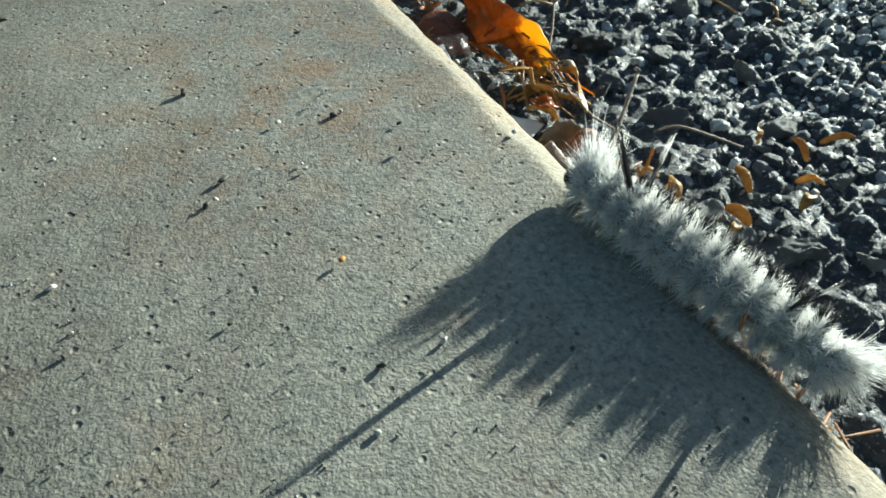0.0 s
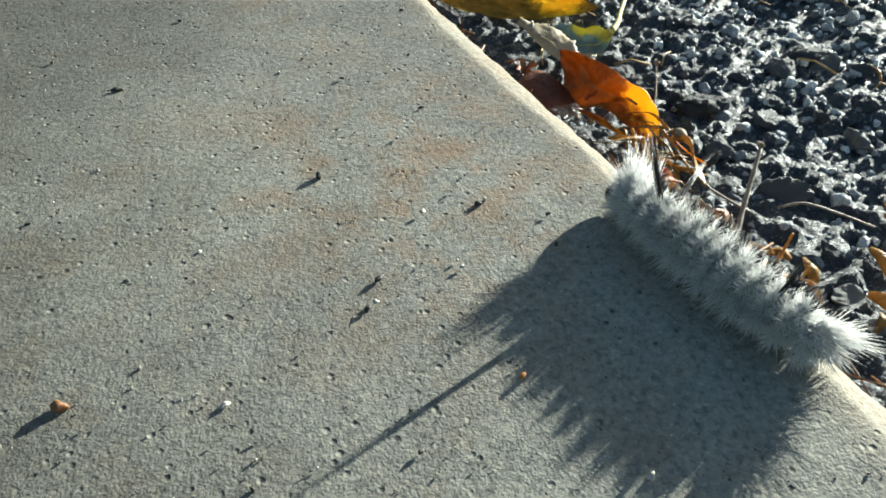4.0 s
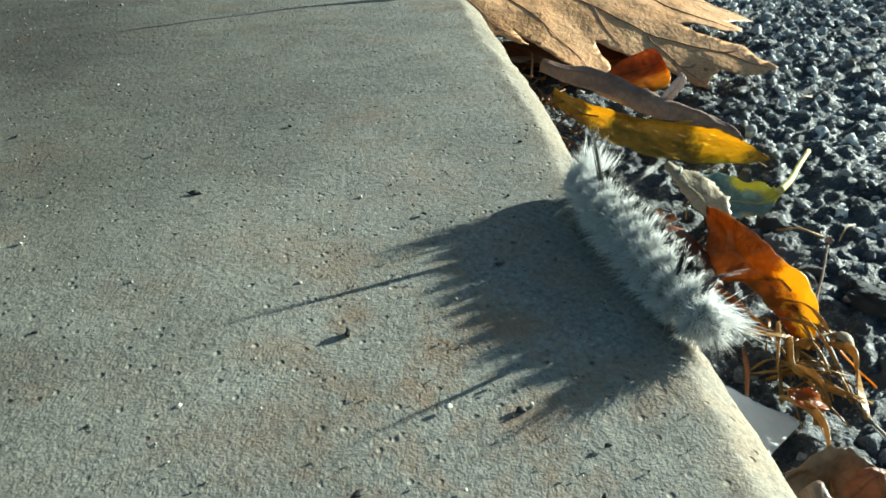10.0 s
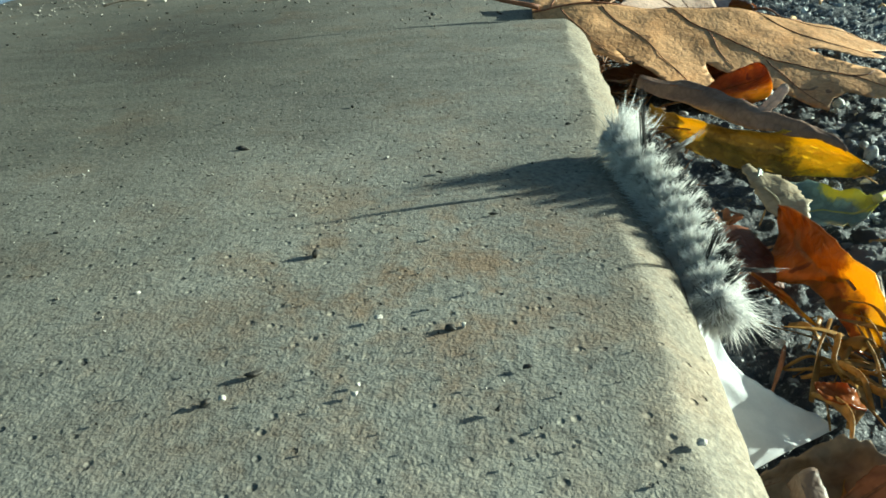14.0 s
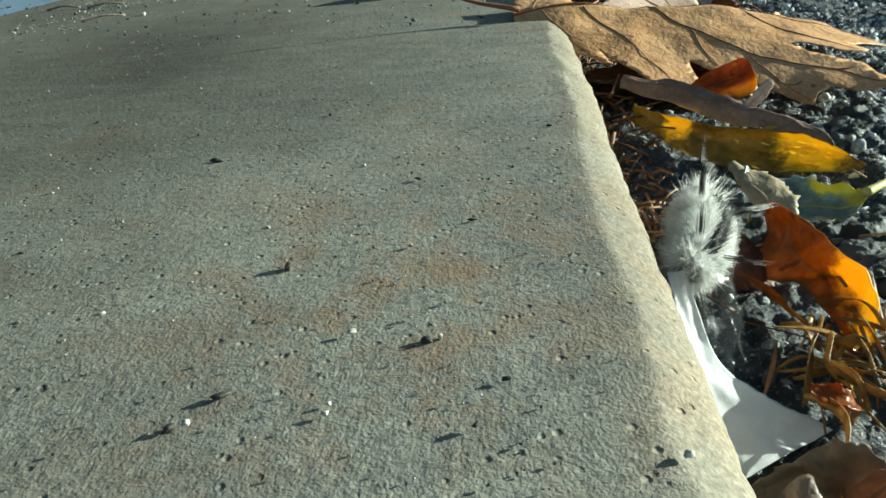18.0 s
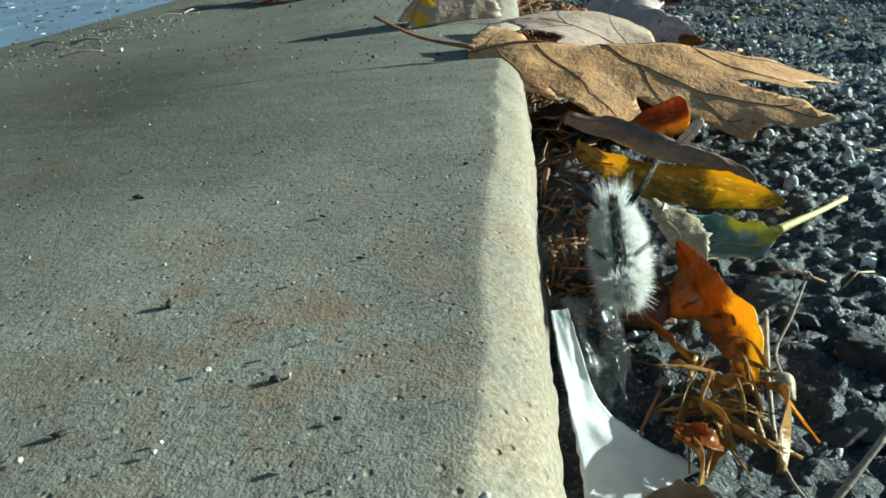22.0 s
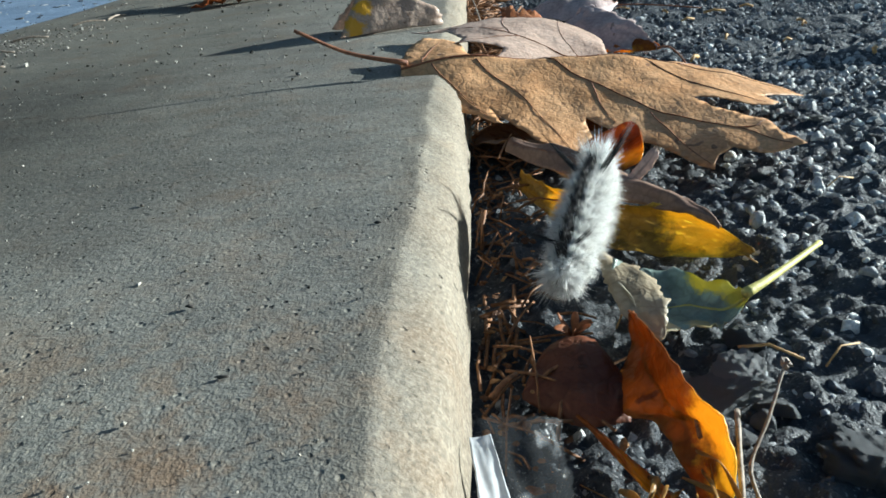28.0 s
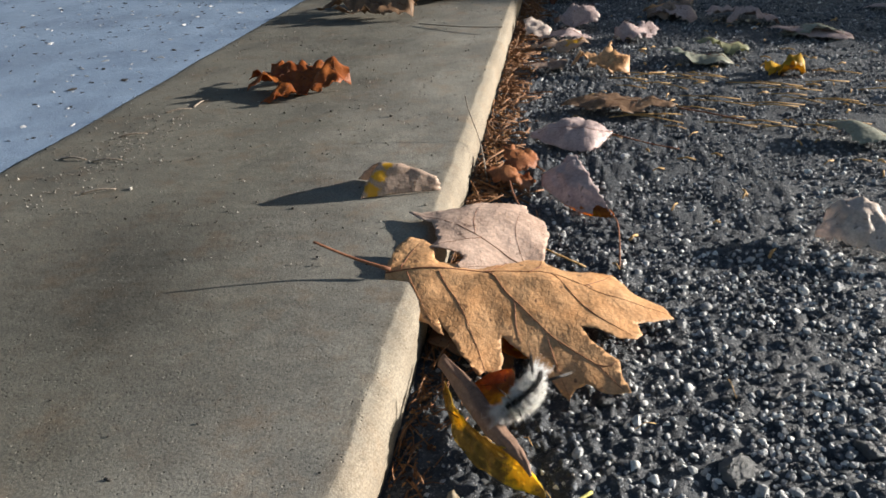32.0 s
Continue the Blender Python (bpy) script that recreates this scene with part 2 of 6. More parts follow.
def leaf_material(name, c0, c1, spot, edge=None, translucent=0.3, rough=0.5, patches=()):
    """patches: (place in the leaf, radius, colour) of discoloured parts, or of sunlit ones painted in."""
    m, nt, p = mat_new(name)
    v = coords(nt)
    rnd = nt.nodes.new("ShaderNodeObjectInfo").outputs["Random"]
    big = noise_tex(nt, v, 45, 5, 0.65)
    fine = noise_tex(nt, v, 420, 4, 0.6)
    col = ramp(nt, big, (0.33, c0), (0.68, c1))
    col = mix(nt, 0.5, col, ramp(nt, fine, (0.3, (0.62, 0.6, 0.58)), (0.7, (1.25, 1.22, 1.2))), "MULTIPLY")
    net = nt.nodes.new("ShaderNodeTexVoronoi")
    net.feature = "DISTANCE_TO_EDGE"
    net.inputs["Scale"].default_value = 420.0
    warp = nt.nodes.new("ShaderNodeVectorMath")
    warp.operation = "ADD"
    wob = node(nt, "TexNoise", Scale=260.0, Detail=2.0)
    nt.links.new(v, wob.inputs["Vector"])
    wsc = nt.nodes.new("ShaderNodeVectorMath")
    wsc.operation = "SCALE"
    wsc.inputs["Scale"].default_value = 0.0022
    nt.links.new(wob.outputs["Color"], wsc.inputs[0])
    nt.links.new(v, warp.inputs[0])
    nt.links.new(wsc.outputs[0], warp.inputs[1])
    nt.links.new(warp.outputs[0], net.inputs["Vector"])
    cells = ramp(nt, net.outputs["Distance"], (0.02, (0.62, 0.58, 0.54)), (0.16, (1, 1, 1)))
    col = mix(nt, 0.35, col, cells, "MULTIPLY")
    col = mix(nt, 1.0, col, ramp(nt, rnd, (0.0, (0.92, 0.90, 0.89)), (1.0, (1.06, 1.05, 1.04))), "MULTIPLY")
    worn = ramp(nt, noise_tex(nt, v, 130, 6, 0.75), (0.40, (0.50, 0.44, 0.40)), (0.56, (1.06, 1.05, 1.04)))
    col = mix(nt, 0.22, col, worn, "MULTIPLY")
    spots = ramp(nt, noise_tex(nt, v, 210, 2, 0.5), (0.66, (0, 0, 0)), (0.71, (1, 1, 1)))
    col = mix(nt, math_node(nt, "MULTIPLY", spots, 0.75), col, spot)
    if edge is not None:
        blot = ramp(nt, noise_tex(nt, v, 60, 3), (0.56, (0, 0, 0)), (0.64, (1, 1, 1)))
        col = mix(nt, blot, col, edge)
    for place, radius, tone in patches:
        dist = nt.nodes.new("ShaderNodeVectorMath")
        dist.operation = "DISTANCE"
        nt.links.new(v, dist.inputs[0])
        dist.inputs[1].default_value = place
        d = math_node(nt, "ADD", math_node(nt, "MULTIPLY", dist.outputs["Value"], 0.4 / radius), math_node(nt, "MULTIPLY", noise_tex(nt, v, 260, 5, 0.65), 0.6))
        col = mix(nt, ramp(nt, d, (0.56, (1, 1, 1)), (0.68, (0, 0, 0))), col, tone)
    nt.links.new(col, p.inputs["Base Color"])
    p.inputs["Roughness"].default_value = rough
    p.inputs["Specular IOR Level"].default_value = 0.35
    b = bump(nt, fine, 0.4, 0.0006)
    b = bump(nt, cells, 0.35, 0.0004, b)
    b = bump(nt, noise_tex(nt, v, 110, 4), 0.5, 0.002, b)
    nt.links.new(b, p.inputs["Normal"])
    tr = nt.nodes.new("ShaderNodeBsdfTranslucent")
    nt.links.new(col, tr.inputs[0])
    sh = nt.nodes.new("ShaderNodeMixShader")
    sh.inputs[0].default_value = translucent
    out = nt.nodes["Material Output"]
    nt.links.new(p.outputs[0], sh.inputs[1])
    nt.links.new(tr.outputs[0], sh.inputs[2])
    nt.links.new(sh.outputs[0], out.inputs[0])
    return m


def plain_material(name, c0, c1, scale=300.0, rough=0.6, spec=0.4, relief=0.0004):
    m, nt, p = mat_new(name)
    v = coords(nt)
    f = noise_tex(nt, v, scale, 4, 0.65)
    nt.links.new(ramp(nt, f, (0.32, c0), (0.68, c1)), p.inputs["Base Color"])
    p.inputs["Roughness"].default_value = rough
    p.inputs["Specular IOR Level"].default_value = spec
    nt.links.new(bump(nt, f, 0.5, relief), p.inputs["Normal"])
    return m


def hair_material(name, col, translucent, clear=0.0, rough=0.45):
    m, nt, p = mat_new(name)
    rnd = nt.nodes.new("ShaderNodeNewGeometry").outputs["Random Per Island"]
    c = ramp(nt, rnd, (0.0, tuple(k * 0.8 for k in col)), (0.6, col), (1.0, tuple(min(k * 1.06, 0.98) for k in col)))
    nt.links.new(c, p.inputs["Base Color"])
    p.inputs["Roughness"].default_value = rough
    tr = nt.nodes.new("ShaderNodeBsdfTranslucent")
    nt.links.new(c, tr.inputs[0])
    sh = nt.nodes.new("ShaderNodeMixShader")
    sh.inputs[0].default_value = translucent
    nt.links.new(p.outputs[0], sh.inputs[1])
    nt.links.new(tr.outputs[0], sh.inputs[2])
    last = sh.outputs[0]
    if clear:
        # fine hairs let part of the light pass
        see = nt.nodes.new("ShaderNodeBsdfTransparent")
        mx = nt.nodes.new("ShaderNodeMixShader")
        mx.inputs[0].default_value = clear
        nt.links.new(last, mx.inputs[1])
        nt.links.new(see.outputs[0], mx.inputs[2])
        last = mx.outputs[0]
    nt.links.new(last, nt.nodes["Material Output"].inputs[0])
    return m


CONCRETE = concrete_material("kerb_concrete", (0.30, 0.29, 0.255), (0.185, 0.18, 0.16), (0.26, 0.15, 0.075), 0.6, inner=0.60)
PAVING = concrete_material("pavement_concrete", (0.28, 0.37, 0.51), (0.20, 0.28, 0.41), (0.26, 0.31, 0.38), 0.2, 0.5)
BITUMEN = bitumen_material("bitumen")
STONE = stone_material("pale_asphalt_stone", (0.14, 0.145, 0.155), (0.54, 0.545, 0.55), (0.88, 0.87, 0.84), 0.72, 0.28)
STONE_DARK = stone_material("dark_asphalt_stone", (0.045, 0.053, 0.066), (0.14, 0.155, 0.178), (0.40, 0.41, 0.425), 0.7, 0.3)
STONE_PART = stone_material("asphalt_stone_big", (0.09, 0.098, 0.11), (0.17, 0.18, 0.195), (0.34, 0.34, 0.34), 0.6, 0.4, False)
GRIT = stone_material("grit", (0.03, 0.028, 0.025), (0.17, 0.155, 0.13), (0.5, 0.47, 0.42), 0.6, 0.4)
GRIT_DARK = plain_material("dark_grit", (0.02, 0.02, 0.02), (0.07, 0.06, 0.05), 900)
GRIT_PALE = plain_material("pale_grit", (0.30, 0.28, 0.25), (0.6, 0.57, 0.52), 900)
FLECK = plain_material("white_fleck", (0.40, 0.40, 0.41), (0.62, 0.62, 0.62), 900)
GRIT_ORANGE = plain_material("orange_grit", (0.35, 0.12, 0.02), (0.65, 0.28, 0.05), 900)
TAN = leaf_material("tan_leaf", (0.60, 0.32, 0.14), (0.80, 0.50, 0.27), (0.10, 0.05, 0.03), None, 0.18)
PINKISH = leaf_material("pinkish_leaf", (0.56, 0.41, 0.33), (0.78, 0.62, 0.53), (0.14, 0.08, 0.06), None, 0.25)
YELLOW = leaf_material("yellow_leaf", (0.70, 0.42, 0.04), (0.85, 0.60, 0.06), (0.25, 0.10, 0.03), (0.28, 0.16, 0.10), 0.4)
GREENISH = leaf_material("greenish_leaf", (0.30, 0.34, 0.20), (0.50, 0.50, 0.30), (0.10, 0.11, 0.08), None, 0.35)
RUST = leaf_material("rust_leaf", (0.30, 0.10, 0.04), (0.48, 0.22, 0.10), (0.12, 0.04, 0.02), None, 0.3)
BROWN = leaf_material("brown_leaf", (0.17, 0.10, 0.06), (0.34, 0.22, 0.13), (0.06, 0.035, 0.02), None, 0.2)
VEIN = plain_material("leaf_vein", (0.16, 0.06, 0.03), (0.28, 0.12, 0.06), 500)
STEM_GREEN = plain_material("green_stem", (0.40, 0.38, 0.10), (0.58, 0.52, 0.18), 500)
TWIG = plain_material("twig_bark", (0.16, 0.12, 0.09), (0.38, 0.32, 0.26), 700)
STRAW = plain_material("straw", (0.35, 0.20, 0.07), (0.62, 0.40, 0.16), 700)
LITTER = plain_material("litter_brown", (0.10, 0.045, 0.02), (0.32, 0.15, 0.06), 900)
PAPER = plain_material("white_paper", (0.60, 0.61, 0.63), (0.74, 0.74, 0.75), 240, 0.9, 0.15, 0.0004)
WHITE_PAINT = plain_material("white_paint", (0.70, 0.70, 0.70), (0.82, 0.82, 0.82), 20, 0.5, 0.4, 0.001)
DARK_WALL = plain_material("dark_wall", (0.03, 0.03, 0.035), (0.06, 0.06, 0.065), 8, 0.8, 0.3, 0.002)
HAIR_WHITE = hair_material("white_hair", (0.965, 0.96, 0.94), 0.6, 0.12)
# paler copy of the white hair for both ends, standing in for direct sun
HAIR_SUNLIT = hair_material("sunlit_hair", (0.985, 0.98, 0.97), 0.62, 0.08)
HAIR_GREY = hair_material("grey_hair", (0.10, 0.095, 0.09), 0.3, 0.1)
HAIR_BLACK = hair_material("black_hair", (0.02, 0.018, 0.018), 0.0)
SKIN = plain_material("caterpillar_skin", (0.20, 0.195, 0.185), (0.42, 0.41, 0.38), 700, 0.6)
HEAD_BLACK = plain_material("head_black", (0.01, 0.01, 0.01), (0.03, 0.03, 0.03), 700, 0.25)


# ---------------------------------------------------------------- mesh helpers
def mesh_from(name, verts, faces, material, smooth=True):
    me = bpy.data.meshes.new(name)
    me.from_pydata([tuple(map(float, v)) for v in verts], [], [tuple(map(int, f)) for f in faces])
    me.materials.append(material)
    if smooth:
        me.polygons.foreach_set("use_smooth", [True] * len(me.polygons))
    me.update()
    return me


def part_mesh(name, me, parent, label=""):
    ob = new(name, me)
    ob.parent = parent
    if label:
        tagged(ob, label)
    return ob


def part(name, bm, material, parent, label="", smooth=True):
    me = bpy.data.meshes.new(name)
    bm.to_mesh(me)
    bm.free()
    me.materials.append(material)
    if smooth:
        me.polygons.foreach_set("use_smooth", [True] * len(me.polygons))
    return part_mesh(name, me, parent, label)


def tube_data(points, radii, sides=6, start=0):
    """A tapered tube along points: verts and faces."""
    pts = [Vector(p) for p in points]
    verts, faces = [], []
    for i, p in enumerate(pts):
        d = (pts[min(i + 1, len(pts) - 1)] - pts[max(i - 1, 0)]).normalized()
        a = d.orthogonal().normalized() if abs(d.z) > 0.95 else d.cross(Vector((0, 0, 1))).normalized()
        b = d.cross(a)
        r = radii[i] if hasattr(radii, "__len__") else radii
        for k in range(sides):
            w = 2 * math.pi * k / sides
            verts.append(p + a * (r * math.cos(w)) + b * (r * math.sin(w)))
    for i in range(len(pts) - 1):
        for k in range(sides):
            a, b = start + i * sides + k, start + i * sides + (k + 1) % sides
            faces.append((a, b, b + sides, a + sides))
    faces.append(tuple(start + k for k in range(sides))[::-1])
    faces.append(tuple(start + (len(pts) - 1) * sides + k for k in range(sides)))
    return verts, faces


def smooth_line(points, steps=5):
    """Catmull-Rom through points."""
    p = [Vector(q) for q in points]
    p = [2 * p[0] - p[1]] + p + [2 * p[-1] - p[-2]]
    out = []
    for i in range(1, len(p) - 2):
        for s in range(steps):
            t = s / steps
            out.append(0.5 * (2 * p[i] + (p[i + 1] - p[i - 1]) * t + (2 * p[i - 1] - 5 * p[i] + 4 * p[i + 1] - p[i + 2]) * t * t
                              + (3 * p[i] - p[i - 1] - 3 * p[i + 1] + p[i + 2]) * t ** 3))
    out.append(p[-2])
    return out


def ico(subdivisions):
    bm = bmesh.new()
    bmesh.ops.create_icosphere(bm, subdivisions=subdivisions, radius=1.0)
    v = np.array([x.co[:] for x in bm.verts])
    f = np.array([[x.index for x in q.verts] for q in bm.faces])
    bm.free()
    return v, f


ICO1, ICO2, ICO3 = ico(1), ico(2), ico(3)
ICO4 = ico(4)


def rock_shape(seed, base=ICO2, jag=0.35, flat=0.7, cuts=7, deep=0.55):
    rng = np.random.RandomState(seed)
    v, f = base
    out = v.copy()
    for _ in range(cuts):
        n = rng.normal(size=3)
        n /= np.linalg.norm(n)
        cut = rng.uniform(deep, 0.9)
        d = out @ n
        out -= np.outer(np.maximum(d - cut, 0), n)
    out *= 1 + jag * 0.25 * rng.normal(size=(len(v), 1))
    out[:, 2] *= flat
    return out, f


def heap(name, places, sizes, shapes, material, rng, squash=(0.8, 1.2), smooth=False):
    """Many stones in one mesh."""
    vs, fs, n = [], [], 0
    for (x, y, z), s in zip(places, sizes):
        v, f = shapes[rng.randint(len(shapes))]
        a, t = rng.uniform(0, 2 * math.pi), rng.uniform(-0.5, 0.5)
        c, si = math.cos(a), math.sin(a)
        ct, st = math.cos(t), math.sin(t)
        r = np.array([[c, -si, 0], [si, c, 0], [0, 0, 1]]) @ np.array([[1, 0, 0], [0, ct, -st], [0, st, ct]])
        w = (v * (s * rng.uniform(*squash, size=3))) @ r.T + (x, y, z)
        vs.append(w)
        fs.append(f + n)
        n += len(v)
    vs, fs = np.concatenate(vs), np.concatenate(fs)
    me = bpy.data.meshes.new(name)
    me.vertices.add(len(vs))
    me.vertices.foreach_set("co", vs.ravel())
    me.loops.add(fs.size)
    me.loops.foreach_set("vertex_index", fs.ravel())
    me.polygons.add(len(fs))
    me.polygons.foreach_set("loop_start", np.arange(0, fs.size, 3))
    me.polygons.foreach_set("loop_total", np.full(len(fs), 3))
    me.polygons.foreach_set("use_smooth", np.full(len(fs), smooth))
    me.materials.append(material)
    me.update(calc_edges=True)
    me.validate()
    return me


# ---------------------------------------------------------------- setting
KERB_X, ROAD_Z = 0.003, -0.025
KERB_END = 1.38


def fnoise(x, y, z=0.0):
    return noise.noise(Vector((x, y, z)))


def kerb_lip(y):
    """How far the worn edge stands out or is chipped at y."""
    return 0.0010 * fnoise(3.1, y * 22) + 0.0006 * fnoise(7.7, y * 90) - 0.0012 * max(0, fnoise(1.3, y * 55) - 0.35)


def build_kerb():
    prof = [(-0.303, -0.05), (-0.303, -0.004), (-0.302, -0.0012), (-0.298, -0.0003), (-0.290, 0.0)]
    prof += [(x, 0.0) for x in np.linspace(-0.28, -0.02, 34)]
    # worn chamfer that breaks off the flat top and rounds into the face
    prof += [(x - 0.003 + KERB_X, z) for x, z in ((-0.0125, 0.0), (-0.0080, 0.0), (-0.0062, 0.0), (-0.0054, -0.00012), (-0.0046, -0.0005), (-0.0030, -0.0013), (-0.0011, -0.0024), (0.0006, -0.0038), (0.0018, -0.0058), (0.0025, -0.0085), (0.0029, -0.0120))]
    prof += [(KERB_X + 0.0005, -0.015), (KERB_X, -0.020), (KERB_X - 0.001, -0.027), (KERB_X - 0.001, -0.05)]
    ys = list(np.arange(-0.9, -0.14, 0.02)) + list(np.arange(-0.14, 0.36, 0.0022)) + list(np.arange(0.36, KERB_END, 0.008)) + [KERB_END - 0.004, KERB_END]
    verts, faces, n = [], [], len(prof)
    for j, y in enumerate(ys):
        lip = kerb_lip(y)
        for i, (x, z) in enumerate(prof):
            edge = min(max((x + 0.012) / 0.015, 0), 1)
            dx = lip * edge
            dz = 0.0006 * fnoise(x * 14, y * 14) + (0.00035 * fnoise(x * 160, y * 160, 2.0) if y < 0.4 else 0)
            if j >= len(ys) - 1:
                dz -= 0.003
            if -0.0085 < x < 0.0:
                dx += (0.0011 * fnoise(5.5, y * 48) + 0.0007 * fnoise(9.1, y * 140)) * min(1.0, max(-0.0018 - x, 0) * 400)
            if x > -0.008:
                dx += 0.0005 * fnoise(z * 300, y * 300, 4.0)
            verts.append((x + dx, y, z + dz))
    for j in range(len(ys) - 1):
        for i in range(n - 1):
            a = j * n + i
            faces.append((a, a + 1, a + n + 1, a + n))
    last = (len(ys) - 1) * n
    faces.append(tuple(last + i for i in range(n))[::-1])
    kerb = new("kerb", mesh_from("kerb", verts, faces, CONCRETE))
    tagged(kerb, "worn grey concrete kerb slab with a rounded, rust-stained edge", "kerb", kind="structure")
    return kerb


def road_height(x, y):
    return ROAD_Z + 0.0016 * fnoise(x * 30, y * 30, 5.0) + 0.0018 * fnoise(x * 110, y * 110, 6.0) + 0.0020 * fnoise(x * 260, y * 260, 7.0) + 0.0009 * fnoise(x * 620, y * 620, 8.0)


def build_ground():
    # one sheet: fine relief beside the kerb, wide plain cells out to the horizon
    xs = [-0.6, -0.3] + list(np.arange(-0.004, 0.09, 0.0011)) + list(np.arange(0.09, 0.20, 0.0022)) + list(np.arange(0.20, 0.6, 0.012)) + [0.8, 1.4, 3, 8, 20, 60]
    ys = [-60, -20, -6, -2, -0.8, -0.3] + list(np.arange(-0.13, -0.05, 0.0022)) + list(np.arange(-0.05, 0.14, 0.0011)) + list(np.arange(0.14, 0.30, 0.0022)) + list(np.arange(0.30, 1.2, 0.012)) + [1.5, 2, 4, 10, 25, 60]
    verts = [(x, y, road_height(x, y) if -0.2 < y < 1.25 and -0.01 < x < 0.65 else ROAD_Z - 0.001) for y in ys for x in xs]
    n = len(xs)
    faces = [(j * n + i, j * n + i + 1, (j + 1) * n + i + 1, (j + 1) * n + i) for j in range(len(ys) - 1) for i in range(n - 1)]
    ob = new("ground", mesh_from("ground", verts, faces, BITUMEN))
    tagged(ob, "dark bituminous asphalt road surface", "ground", kind="structure")
    bm = bmesh.new()
    bmesh.ops.create_cube(bm, size=1.0, matrix=Matrix.Translation((-30.2915, 0, -0.0235)) @ Matrix.Diagonal((60, 120, 0.045, 1)))
    pv = part("pavement", bm, PAVING, None, smooth=False)
    tagged(pv, "smooth blue-grey concrete pavement littered with fine debris", "pavement", kind="structure")
    return ob


build_kerb()
GROUND = build_ground()


def build_asphalt_stones():
    rng = np.random.RandomState(4)
    near = [rock_shape(k, ICO2, 0.20, 0.85, 12, 0.40) for k in range(18)]
    kinds = {True: ([], []), False: ([], [])}
    pitch = 0.0027
    for gx in np.arange(0.004, 0.13, pitch):
        for gy in np.arange(-0.13, 0.25, pitch):
            r = 0.0006 + 0.0014 * rng.rand() ** 1.6 + (0.0012 if rng.rand() < 0.06 else 0)
            if rng.rand() < 0.04 or (gx < 0.02 and rng.rand() < 0.5):
                continue
            x, y = gx + rng.uniform(-.6, .6) * pitch, gy + rng.uniform(-.6, .6) * pitch
            out = min(max((gx - 0.035) / 0.06, 0), 1)
            places, sizes = kinds[rng.rand() < 0.06 + 0.8 * out]
            places.append((x, y, road_height(x, y) + (rng.uniform(-0.65, 0.3) - 0.55 * (1 - out)) * r))
            sizes.append(r)
    for pale, (places, sizes) in kinds.items():
        a = new("asphalt_stones", heap("asphalt_stones", places, sizes, near, STONE if pale else STONE_DARK, rng, smooth=True))
        tagged(a, "pale worn stones packed in the asphalt" if pale else "close-packed dark bituminous asphalt stones", "asphalt", kind="stuff")
    low = [rock_shape(k, ICO1, 0.4, 0.8) for k in range(20, 32)]
    angular = [rock_shape(k, ICO2, 0.20, 0.85, 10, 0.42) for k in range(20, 38)]
    # pale stones thin out along the road: its dimmer far view put into stone colour
    for shapes, y0, y1, pitch in ((angular, -0.13, 0.27, 0.0027), (low, 0.27, 1.25, 0.0037)):
        kinds = {True: ([], []), False: ([], [])}
        for gx in np.arange(0.004, 0.62, pitch):
            for gy in np.arange(y0, y1, pitch):
                if (gx < 0.13 and gy < 0.25) or gx > 0.28 + 0.45 * max(gy + 0.1, 0) or rng.rand() < 0.05:
                    continue
                r = 0.0007 + 0.0014 * rng.rand() ** 1.8 + (0.0014 if rng.rand() < 0.03 else 0)
                places, sizes = kinds[rng.rand() < 0.12 + 0.75 * min(max((0.42 - gy) / 0.36, 0), 1)]
                places.append((gx + rng.uniform(-.6, .6) * pitch, gy + rng.uniform(-.6, .6) * pitch, ROAD_Z + rng.uniform(-0.5, 0.45) * r))
                sizes.append(r)
        for pale, (places, sizes) in kinds.items():
            b = new("asphalt_stones", heap("asphalt_stones_mid", places, sizes, shapes, STONE if pale else STONE_DARK, rng))
            tagged(b, "pale aggregate stones set in the asphalt, fewer where the road looks dimmer" if pale else "dark aggregate stones set in the asphalt, more where the road looks dimmer", "asphalt", kind="stuff")
    places, sizes = [], []
    for gx in np.arange(0.0, 1.6, 0.011):
        for gy in np.arange(0.3, 2.6, 0.011):
            if gy < 1.25 and gx < 0.62 and gx < 0.28 + 0.45 * (gy + 0.1):
                continue
            if gx > 0.45 + 0.6 * gy:
                continue
            places.append((gx + rng.uniform(-.005, .005) + 0.004, gy + rng.uniform(-.005, .005), ROAD_Z - 0.001 + rng.uniform(-0.002, 0.0005)))
            sizes.append(rng.uniform(0.0035, 0.0065))
    # all dark, carrying on the far dimming painted with the stones
    c = new("asphalt_stones", heap("asphalt_stones_far", places, sizes, low, STONE_DARK, rng))
    tagged(c, "dark asphalt aggregate far along the road", "asphalt", kind="stuff")


